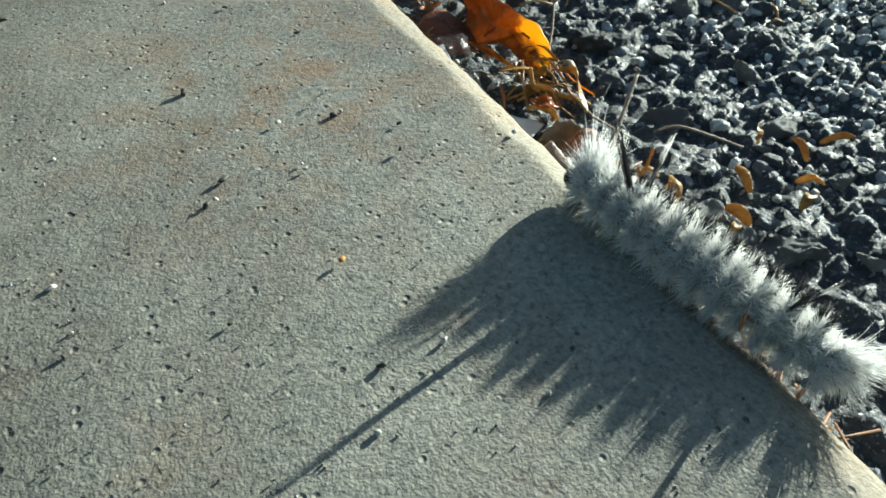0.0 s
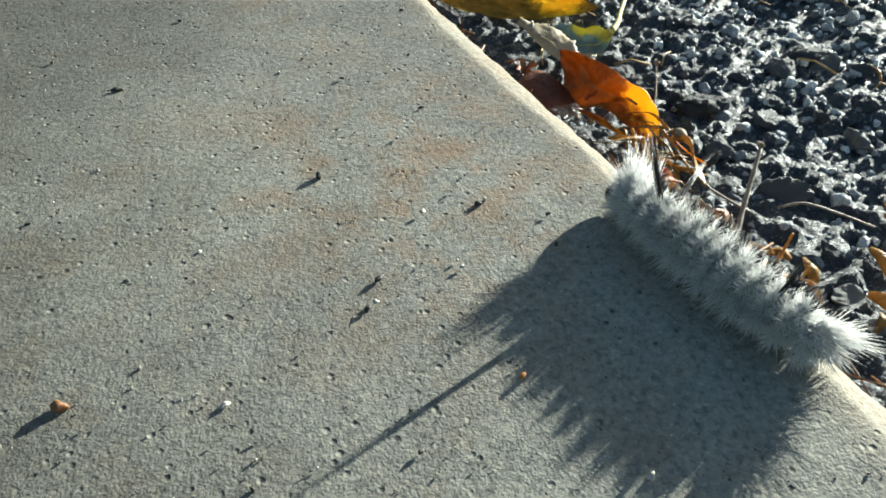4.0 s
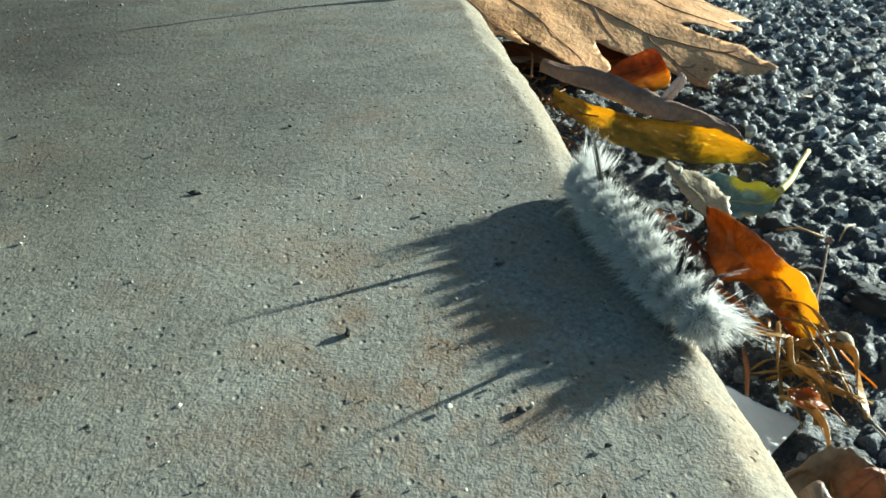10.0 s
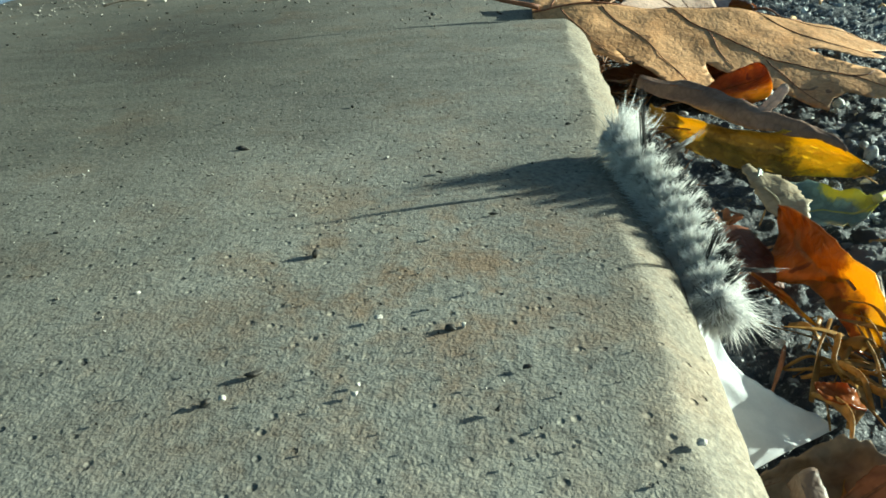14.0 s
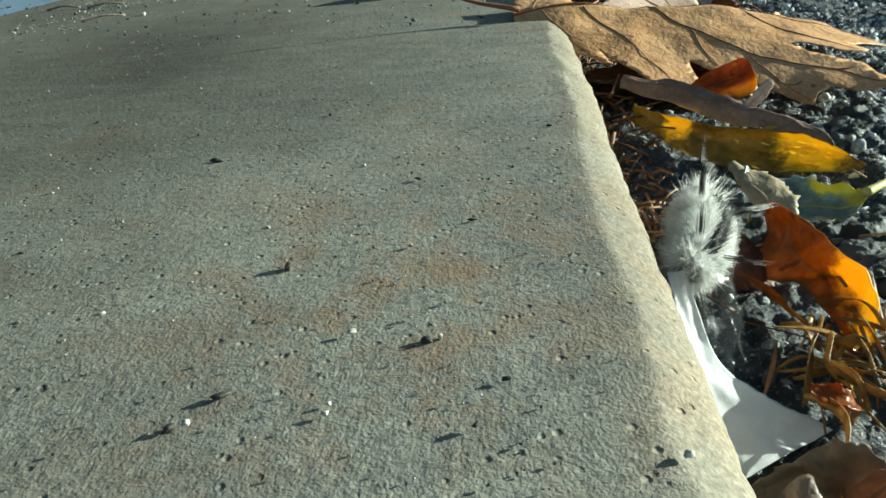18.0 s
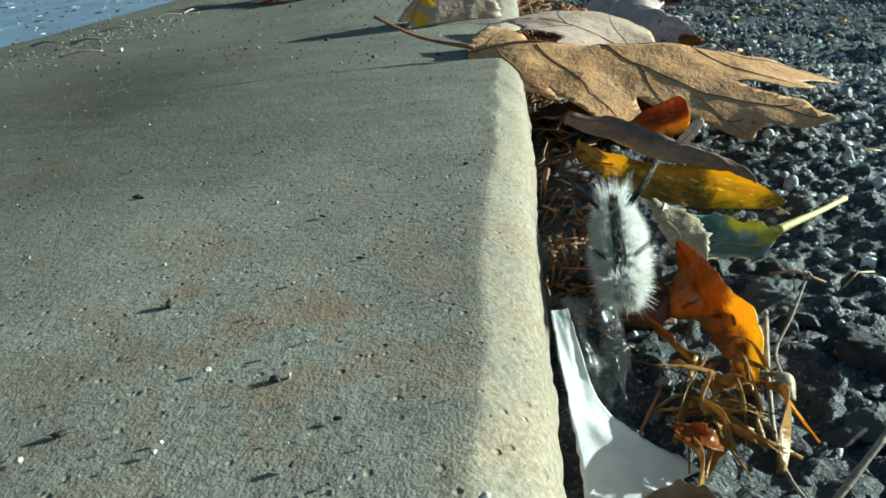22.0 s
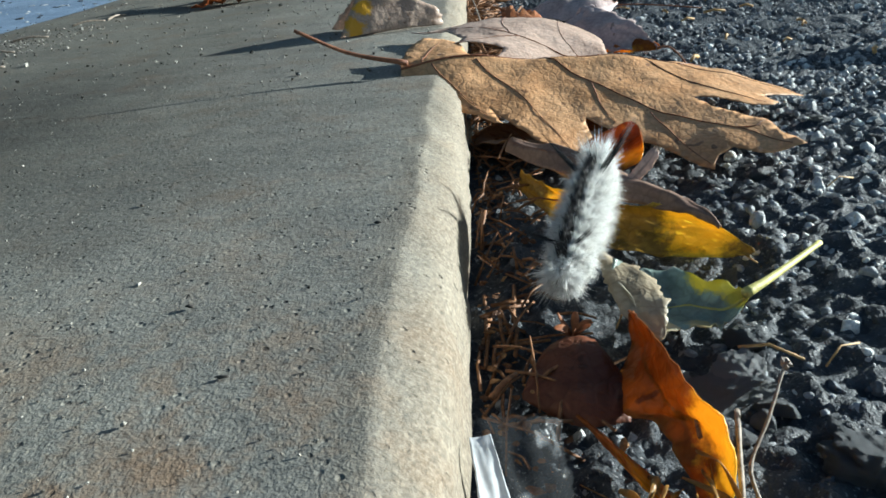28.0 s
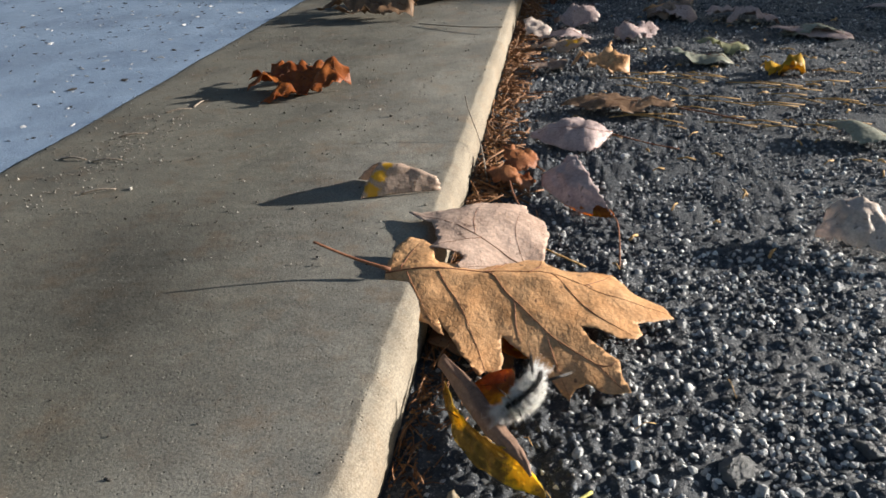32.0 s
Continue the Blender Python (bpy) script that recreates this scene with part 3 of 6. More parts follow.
def build_large_stones():
    """Larger stones set in the asphalt near the kerb, one by one."""
    rng = np.random.RandomState(8)
    spots = [(0.058, 0.042, 8), (0.091, 0.046, 6), (0.104, 0.042, 6), (0.047, 0.024, 5), (0.049, 0.004, 6), (0.046, 0.060, 7), (0.055, 0.041, 6), (0.050, 0.071, 4.5),
             (0.042, -0.041, 7), (0.036, -0.024, 5), (0.060, -0.050, 6), (0.075, 0.075, 4), (0.068, 0.028, 5), (0.081, 0.012, 5), (0.0435, 0.0570, 9), (0.070, -0.010, 4.5),
             (0.125, 0.115, 8), (0.135, 0.085, 10), (0.155, 0.060, 9), (0.185, 0.035, 11), (0.150, 0.100, 6), (0.165, 0.02, 8), (0.105, 0.05, 7), (0.098, 0.02, 6), (0.20, 0.075, 8), (0.17, 0.13, 6)]
    meshes, clumps = [], []
    for k in range(6):
        v, f = rock_shape(40 + k, ICO4, 0.06, 0.8, 9, 0.45)
        v = v * np.array([1 + 0.16 * fnoise(*(3.1 * p + k)) + 0.13 * fnoise(*(8.0 * p + k)) + 0.06 * fnoise(*(19.0 * p + k)) for p in v])[:, None]
        clumps.append(mesh_from("stone", v, f, STONE_PART, False))
        v, f = rock_shape(40 + k, ICO3, 0.16, 0.8, 14, 0.35)
        v = v * np.array([1 + 0.16 * fnoise(*(3.1 * p + k)) for p in v])[:, None]
        meshes.append(mesh_from("stone", v, f, STONE_PART, False))
    for i, (x, y, r) in enumerate(spots):
        ob = new("stone", clumps[i % 6])
        ob.parent = GROUND
        r *= 0.001 * 0.8
        ob.matrix_world = Matrix.Translation((x, y, ROAD_Z + 0.0002)) @ pose(0, 0, 0, 8 * rng.randn(), 8 * rng.randn(), rng.uniform(0, 360)) @ Matrix.Diagonal((r * 1.2, r, r * 0.85, 1))
    for _ in range(150):
        x, y = rng.uniform(0.03, 0.16), rng.uniform(-0.08, 0.22)
        r = rng.uniform(0.0016, 0.0034)
        ob = new("stone", meshes[rng.randint(6)])
        ob.parent = GROUND
        ob.matrix_world = Matrix.Translation((x, y, road_height(x, y) + 0.2 * r)) @ pose(0, 0, 0, 0, 0, rng.uniform(0, 360)) @ Matrix.Diagonal((r * 1.2, r, r * 0.9, 1))


# ---------------------------------------------------------------- leaves
def outline_lobed(length, lobes_r, lobes_l, sinus=0.14):
    """A lobed leaf's outline, base at 0, tip at (0, length). A lobe: (place along the midrib, reach, forward angle, breadth), all in lengths."""
    def side(lobes, sgn):
        pts = [(sgn * 0.010, 0.0)]
        for k, (u, reach, ang, w) in enumerate(lobes):
            a = radians(ang)
            dx, dy = math.cos(a), math.sin(a)
            # shoulders and tip of the lobe, then the bay to the next one
            pts.append((sgn * (sinus * 0.8 + 0.25 * reach * dx), u - w * 0.55 + 0.25 * reach * dy))
            pts.append((sgn * (0.72 * reach * dx), u - w * 0.32 + 0.72 * reach * dy))
            pts.append((sgn * (0.86 * reach * dx), u - w * 0.40 + 0.80 * reach * dy))
            pts.append((sgn * reach * dx, u + reach * dy))
            pts.append((sgn * (0.80 * reach * dx), u + w * 0.30 + 0.80 * reach * dy))
            pts.append((sgn * (0.62 * reach * dx), u + w * 0.34 + 0.62 * reach * dy))
            if k < len(lobes) - 1:
                un = lobes[k + 1][0]
                pts.append((sgn * sinus, 0.5 * (u + un) + sinus * math.sin(a) * 0.9))
        return pts
    r, l = side(lobes_r, 1), side(lobes_l, -1)
    tip = [(0.09, 0.80), (0.075, 0.90), (0.0, 1.0)]
    tipl = [(-0.075, 0.90), (-0.09, 0.80)]
    pts = r + tip + tipl + l[::-1]
    return [(x * length, y * length) for x, y in pts]


def outline_oval(length, width, teeth=9, tooth=0.06, point=1.2):
    """A leaf's oval outline, widest below the middle, drawn out to a point, with uneven teeth."""
    n = teeth * 4
    sides = []
    for side in (1, -1):
        pts = []
        for i in range(n + 1):
            u = i / n
            w = 0.5 * width * math.sin(math.pi * u ** 0.72) ** 0.9 * (1 - 0.42 * u ** 2)
            big = fnoise(u * 6.0, side * 2.0 + width * 90, length * 50)
            w *= 1 + 1.5 * tooth * (1 if i % 4 == 2 else (-0.5 if i % 4 == 0 else 0.2)) * (0.6 + abs(big)) + 0.22 * big
            pts.append((side * (w + 0.0004), u * length))
        sides.append(pts)
    return sides[0] + sides[1][::-1]


def inside(p, poly):
    c, j = False, len(poly) - 1
    for i in range(len(poly)):
        (xi, yi), (xj, yj) = poly[i], poly[j]
        if (yi > p[1]) != (yj > p[1]) and p[0] < (xj - xi) * (p[1] - yi) / (yj - yi) + xi:
            c = not c
        j = i
    return c


def resample(poly, step):
    out = []
    for i, (x, y) in enumerate(poly):
        x2, y2 = poly[(i + 1) % len(poly)]
        n = max(1, int(math.hypot(x2 - x, y2 - y) / step))
        out += [(x + (x2 - x) * k / n, y + (y2 - y) * k / n) for k in range(n)]
    return out


def leaf(label, poly, length, shape, material, m, veins=(), vein_mat=None, stem=None, thick=0.00022, step=0.0028, name="leaf", seed=0, stem_r=0.0007, group=""):
    """A fallen leaf. shape(x, y) -> (x, y, z) bends the flat blade. veins: lists of flat points. stem: points in the leaf's space."""
    from mathutils.geometry import delaunay_2d_cdt
    rng = random.Random(seed)
    rim = [(x + rng.uniform(-.18, .18) * step, y + rng.uniform(-.18, .18) * step) for x, y in resample(poly, step)]
    n = len(rim)
    pts = [Vector(p) for p in rim]
    xs, ys = [p[0] for p in rim], [p[1] for p in rim]
    gx = min(xs)
    while gx < max(xs):
        gy = min(ys)
        while gy < max(ys):
            q = (gx + rng.uniform(-.3, .3) * step, gy + rng.uniform(-.3, .3) * step)
            if inside(q, rim):
                pts.append(Vector(q))
            gy += step
        gx += step
    v, _, f, *_ = delaunay_2d_cdt(pts, [(i, (i + 1) % n) for i in range(n)], [], 1, 1e-7)
    co = [Vector(shape(p.x, p.y)) for p in v]
    f = [tuple(q) for q in f if len(q) == 3]
    top = mesh_from("blade", co, f, material)
    sol = [0.0] * (3 * len(top.vertices))
    top.vertices.foreach_get("co", sol)
    normals = [Vector(x.normal) for x in top.vertices]
    k = len(co)
    low = [c - nn * thick for c, nn in zip(co, normals)]
    faces = f + [(a + k, c + k, b + k) for a, b, c in f]
    count = {}
    for a, b, c in f:
        for e in ((a, b), (b, c), (c, a)):
            count[e] = 1
    for a, b in count:
        if (b, a) not in count:
            faces.append((b, a, a + k, b + k))
    bpy.data.meshes.remove(top)
    thing = new(name)
    thing.matrix_world = m
    tagged(thing, label, "leaf", group)
    part_mesh("blade", mesh_from("blade", co + low, faces, material), thing)
    vm = vein_mat or VEIN
    for i, line in enumerate(veins):
        pl = smooth_line([(*q, 0) for q in line], 6)
        p3 = [Vector(shape(q.x, q.y)) + Vector((0, 0, 0.00012)) for q in pl]
        r0 = 0.00030 if i == 0 else 0.00016
        rr = [r0 * length / 0.1 * (1 - 0.75 * j / len(p3)) for j in range(len(p3))]
        vv, ff = tube_data(p3, rr, 5)
        part_mesh("midrib" if i == 0 else "vein", mesh_from("vein", vv, ff, vm), thing)
    if stem:
        pl = smooth_line(stem, 6)
        rr = [stem_r * (0.8 + 0.7 * (j / len(pl)) ** 3) for j in range(len(pl))]
        vv, ff = tube_data(pl, rr, 6)
        part_mesh("stem", mesh_from("stem", vv, ff, vm), thing)
    return thing


def lie(base, tip, up=(0, 0, 1)):
    """A leaf's pose: its base at base, its tip towards tip, its top side up."""
    b, t, u = Vector(base), Vector(tip), Vector(up)
    y = (t - b).normalized()
    x = y.cross(u).normalized()
    z = x.cross(y)
    return Matrix.Translation(b) @ Matrix((x, y, z)).transposed().to_4x4()


def fan_veins(lobes_r, lobes_l, length):
    out = [[(0, 0), (0.004 * length, 0.4 * length), (0, 0.97 * length)]]
    for lobes, sgn in ((lobes_r, 1), (lobes_l, -1)):
        for u, reach, ang, w in lobes:
            a = radians(ang)
            x, y = sgn * reach * math.cos(a), u + reach * math.sin(a)
            out.append([(0.002 * sgn * length, (u - 0.02) * length), (0.5 * x * length, (u + 0.42 * (y - u)) * length), (0.95 * x * length, (u + 0.95 * (y - u)) * length)])
    return out


def oval_veins(length, width, n=4):
    out = [[(0, 0), (0.003 * length, 0.5 * length), (0, 0.97 * length)]]
    for k in range(n):
        u = 0.16 + 0.62 * k / n
        for s in (1, -1):
            w = 0.40 * width * math.sin(math.pi * u ** 0.8)
            out.append([(0, u * length), (s * w * 0.55, (u + 0.09) * length), (s * w, (u + 0.2) * length)])
    return out


def build_big_leaf():
    L = 0.129
    # corners of the outline in lengths: across (right +), along
    corners = [(0.04, 0.0), (0.115, 0.065), (0.195, 0.145), (0.225, 0.195), (0.253, 0.235), (0.186, 0.208), (0.265, 0.262), (0.34, 0.315), (0.395, 0.365), (0.365, 0.385), (0.405, 0.43), (0.315, 0.435),
               (0.232, 0.423), (0.284, 0.486), (0.349, 0.548), (0.415, 0.60), (0.475, 0.64), (0.437, 0.655), (0.424, 0.69), (0.455, 0.736), (0.472, 0.81), (0.402, 0.79), (0.335, 0.785), (0.30, 0.75),
               (0.245, 0.702), (0.185, 0.677), (0.192, 0.734), (0.226, 0.798), (0.215, 0.862), (0.185, 0.884), (0.122, 0.872), (0.10, 0.93), (0.045, 1.01), (-0.012, 0.985), (-0.032, 0.92), (-0.047, 0.873),
               (-0.155, 0.815), (-0.127, 0.714), (-0.097, 0.622), (-0.135, 0.575), (-0.21, 0.556), (-0.31, 0.497), (-0.225, 0.43), (-0.15, 0.37), (-0.092, 0.296), (-0.082, 0.205), (-0.062, 0.16),
               (-0.13, 0.155), (-0.17, 0.108), (-0.18, 0.052), (-0.12, 0.012), (-0.06, 0.005), (-0.02, 0.0)]
    poly = [(x * L, y * L) for x, y in corners]

    def shape(x, y):
        u, w = y / L, x / L
        z = 0.0055 * math.sin(math.pi * min(max(u, 0), 1)) + 0.0040 * fnoise(x * 26, y * 26, 3.3) + 0.0009 * fnoise(x * 90, y * 90, 8.1)
        if w > 0:
            z -= (0.064 - 0.105 * max(u - 0.4, 0)) * 0.62 * (w + 0.085 * (1 - math.exp(-w / 0.06)))
            z += 0.010 * max(w - 0.36, 0) * math.sin(40 * u)
        else:
            z -= 0.028 * (-w) ** 1.2
        if u < 0.17 and w < -0.03:
            z += 0.05 * (-w - 0.03)         # the small lobe at the base curls up
        return (x, y, z)
    veins = [[(0.02, 0.0), (0.0, 0.19), (-0.02, 0.341), (0.098, 0.456), (0.24, 0.595), (0.352, 0.719), (0.455, 0.79)], [(0.01, 0.185), (0.165, 0.291), (0.385, 0.39)], [(-0.022, 0.341), (-0.045, 0.581), (0.02, 0.769), (0.03, 0.99)],
             [(0.231, 0.572), (0.319, 0.594), (0.455, 0.637)], [(-0.022, 0.341), (-0.13, 0.425), (-0.28, 0.49)], [(0.02, 0.075), (0.101, 0.122), (0.223, 0.205)], [(-0.045, 0.581), (0.119, 0.717), (0.20, 0.845)],
             [(0.01, 0.05), (-0.069, 0.067), (-0.15, 0.10)], [(0.098, 0.456), (0.20, 0.47), (0.26, 0.49)], [(-0.035, 0.50), (-0.10, 0.54), (-0.18, 0.555)], [(-0.01, 0.70), (-0.07, 0.76), (-0.14, 0.81)], [(0.352, 0.719), (0.36, 0.755), (0.34, 0.78)]]
    veins = [[(x * L, y * L) for x, y in v] for v in veins]
    leaf("large dry tan oak leaf bridging the kerb edge and the asphalt", poly, L, shape, TAN, lie((-0.0165, 0.1966, 0.0032), (0.112, 0.203, -0.0168)), veins, VEIN,
         [(0.0005, -0.034, 0.0082), (-0.001, -0.017, 0.0020), (0.0025, 0.002, 0.0006)], step=0.0022, seed=5, stem_r=0.00075)


build_big_leaf()


# ---------------------------------------------------------------- caterpillar
CREEP = [
    # seconds, front (x, y, z), rear (x, y, z), bow of the middle (x, y, z), lean of the back towards the road in degrees
    (0, (-0.0034, -0.0335, 0.0034), (0.0038, -0.0702, 0.0004), (0, 0, 0.0002), 34),
    (1, (-0.0040, -0.0292, 0.0034), (0.0024, -0.0658, 0.0014), (0, 0, 0.0), 36),
    (2, (-0.0064, -0.0244, 0.0034), (-0.0014, -0.0578, 0.0028), (0, 0, 0), 38),
    (3, (-0.0078, -0.0142, 0.0034), (-0.0028, -0.0472, 0.0034), (0, 0, 0), 38),
    (3.5, (-0.0080, -0.0118, 0.0034), (-0.0040, -0.0450, 0.0034), (0, 0, 0), 38),
    (5.5, (-0.0072, 0.0130, 0.0034), (-0.0118, -0.0200, 0.0034), (0, 0, 0), 38),
    (6, (-0.0032, 0.0205, 0.0034), (-0.0112, -0.0088, 0.0034), (0, 0, 0), 38),
    (6.9, (-0.0005, 0.0295, 0.0036), (-0.0095, -0.0065, 0.0036), (0, 0, 0), 38),
    (7.6, (-0.0010, 0.0370, 0.0036), (-0.0080, 0.0010, 0.0036), (0, 0, 0), 38),
    (8.3, (-0.0042, 0.0400, 0.0034), (-0.0068, 0.0020, 0.0034), (0, 0, 0), 38),
    (9, (-0.0062, 0.0430, 0.0038), (-0.0022, 0.0105, 0.0022), (0, 0, 0), 38),
    (9.7, (-0.0052, 0.0510, 0.0038), (-0.0008, 0.0140, 0.0022), (0, 0, 0), 38),
    (10.4, (-0.0045, 0.0525, 0.0034), (0.0004, 0.0145, 0.0024), (0, 0, 0), 30),
    (11, (-0.0005, 0.0535, 0.0035), (0.0055, 0.0165, -0.0042), (0.0015, 0, -0.0012), 42),
    (12, (-0.0002, 0.0525, 0.0033), (0.0046, 0.0145, -0.0042), (0.0012, 0, -0.0014), 42),
    (13, (-0.0010, 0.0540, 0.0033), (0.0055, 0.0160, -0.0065), (0.0012, 0, -0.0014), 42),
    (13.5, (-0.0018, 0.0550, 0.0033), (0.0055, 0.0165, -0.0065), (0.0015, 0, -0.001), 42),
    (15.5, (-0.0072, 0.062, 0.0033), (0.0055, 0.0245, -0.006), (0.0035, 0.003, -0.0008), 42),
    (16.5, (-0.0088, 0.0590, 0.0036), (0.0052, 0.0240, -0.0062), (0.0042, 0.003, -0.0008), 42),
    (17, (0.0120, 0.0620, -0.013), (0.0078, 0.0350, -0.0095), (0.002, 0, 0), 52),
    (18, (0.0140, 0.0600, -0.012), (0.0076, 0.0352, -0.0098), (0.002, 0, 0), 46),
    (18.5, (0.0182, 0.0560, -0.0105), (0.0072, 0.0350, -0.010), (0, 0.002, 0.001), 26),
    (19, (0.0206, 0.0520, -0.0112), (0.0070, 0.0368, -0.010), (-0.001, 0.004, 0.002), 5),
    (19.5, (0.0210, 0.0590, -0.011), (0.0071, 0.0372, -0.0105), (-0.001, 0.004, 0.002), 5),
    (20, (0.0214, 0.0660, -0.011), (0.0073, 0.0378, -0.011), (-0.001, 0.003, 0.002), 0),
    (21, (0.0205, 0.0690, -0.012), (0.0110, 0.0380, -0.0115), (0, 0, 0.002), 0),
    (21.5, (0.0206, 0.0720, -0.012), (0.0140, 0.0375, -0.012), (0, 0, 0.001), 0),
    (22, (0.0186, 0.0745, -0.012), (0.0158, 0.0430, -0.0115), (0, 0, 0.001), -5),
    (23, (0.0178, 0.0775, -0.0112), (0.0126, 0.0425, -0.012), (0, 0, 0.001), -5),
    (24, (0.0202, 0.0825, -0.0115), (0.0138, 0.0465, -0.013), (0, 0, 0.001), 0),
    (25, (0.0207, 0.0860, -0.0122), (0.0160, 0.0530, -0.013), (0, 0, 0.001), 0),
    (25.5, (0.0210, 0.0870, -0.0115), (0.0160, 0.0550, -0.013), (0, 0, 0.001), 0),
    (27.5, (0.0290, 0.1030, -0.004), (0.0175, 0.0740, -0.012), (0, 0, 0.001), -10),
    (28, (0.0310, 0.1055, -0.0044), (0.0200, 0.0755, -0.012), (0, 0, 0.001), -10),
    (28.5, (0.0370, 0.1180, -0.0042), (0.0200, 0.0840, -0.012), (0, 0, 0.001), -12),
    (29, (0.0410, 0.1270, -0.008), (0.0270, 0.0940, -0.012), (0, 0, 0.002), -12),
    (29.5, (0.042, 0.135, -0.009), (0.031, 0.102, -0.012), (0, 0, 0.002), -12),
    (30, (0.0480, 0.1370, -0.009), (0.0335, 0.1050, -0.012), (0, 0, 0.002), -5),
    (30.5, (0.056, 0.138, -0.009), (0.032, 0.114, -0.011), (0, 0, 0.002), 10),
    (31, (0.0570, 0.1310, -0.008), (0.0365, 0.1155, -0.010), (0, 0, 0.003), 25),
    (31.5, (0.055, 0.13, -0.009), (0.039, 0.115, -0.011), (0, 0, 0.003), 30),
    (32, (0.0530, 0.1360, -0.007), (0.0435, 0.1195, -0.009), (0.003, -0.002, 0.003), 30),
]
SEGMENTS = 12


def hairs(rng, roots, length, spread, radius, count, along=0.0003, bend=0.09, clumps=0):
    """Fine tapering hairs in one mesh: roots are (place, direction)."""
    vs, fs = [], []
    for (p, d) in roots:
        p, d = Vector(p), Vector(d).normalized()
        locks = [(d + Vector([rng.gauss(0, spread) for _ in range(3)])).normalized() for _ in range(clumps)]
        for h in range(count):
            if clumps:
                q = (locks[h % clumps] + Vector([rng.gauss(0, 0.09) for _ in range(3)])).normalized()
            else:
                q = (d + Vector([rng.gauss(0, spread) for _ in range(3)])).normalized()
            ln = length * rng.uniform(0.65, 1.1)
            a = q.orthogonal().normalized()
            a.rotate(Matrix.Rotation(rng.uniform(0, 6.28), 3, q))
            b = q.cross(a)
            bow = Vector([rng.gauss(0, bend) for _ in range(3)]) * ln
            k = len(vs)
            o = p + Vector((rng.gauss(0, 0.0003), rng.gauss(0, along), rng.gauss(0, 0.0003)))
            for s in range(3):
                w = s * 2.0944
                vs.append(o + (a * math.cos(w) + b * math.sin(w)) * radius)
            mid = o + q * ln * 0.55 + bow * 0.4
            for s in range(3):
                w = s * 2.0944
                vs.append(mid + (a * math.cos(w) + b * math.sin(w)) * radius * 0.7)
            vs.append(o + q * ln + bow)
            for s in range(3):
                s2 = (s + 1) % 3
                fs += [(k + s, k + s2, k + 3 + s2, k + 3 + s), (k + 3 + s, k + 3 + s2, k + 6)]
    return vs, fs


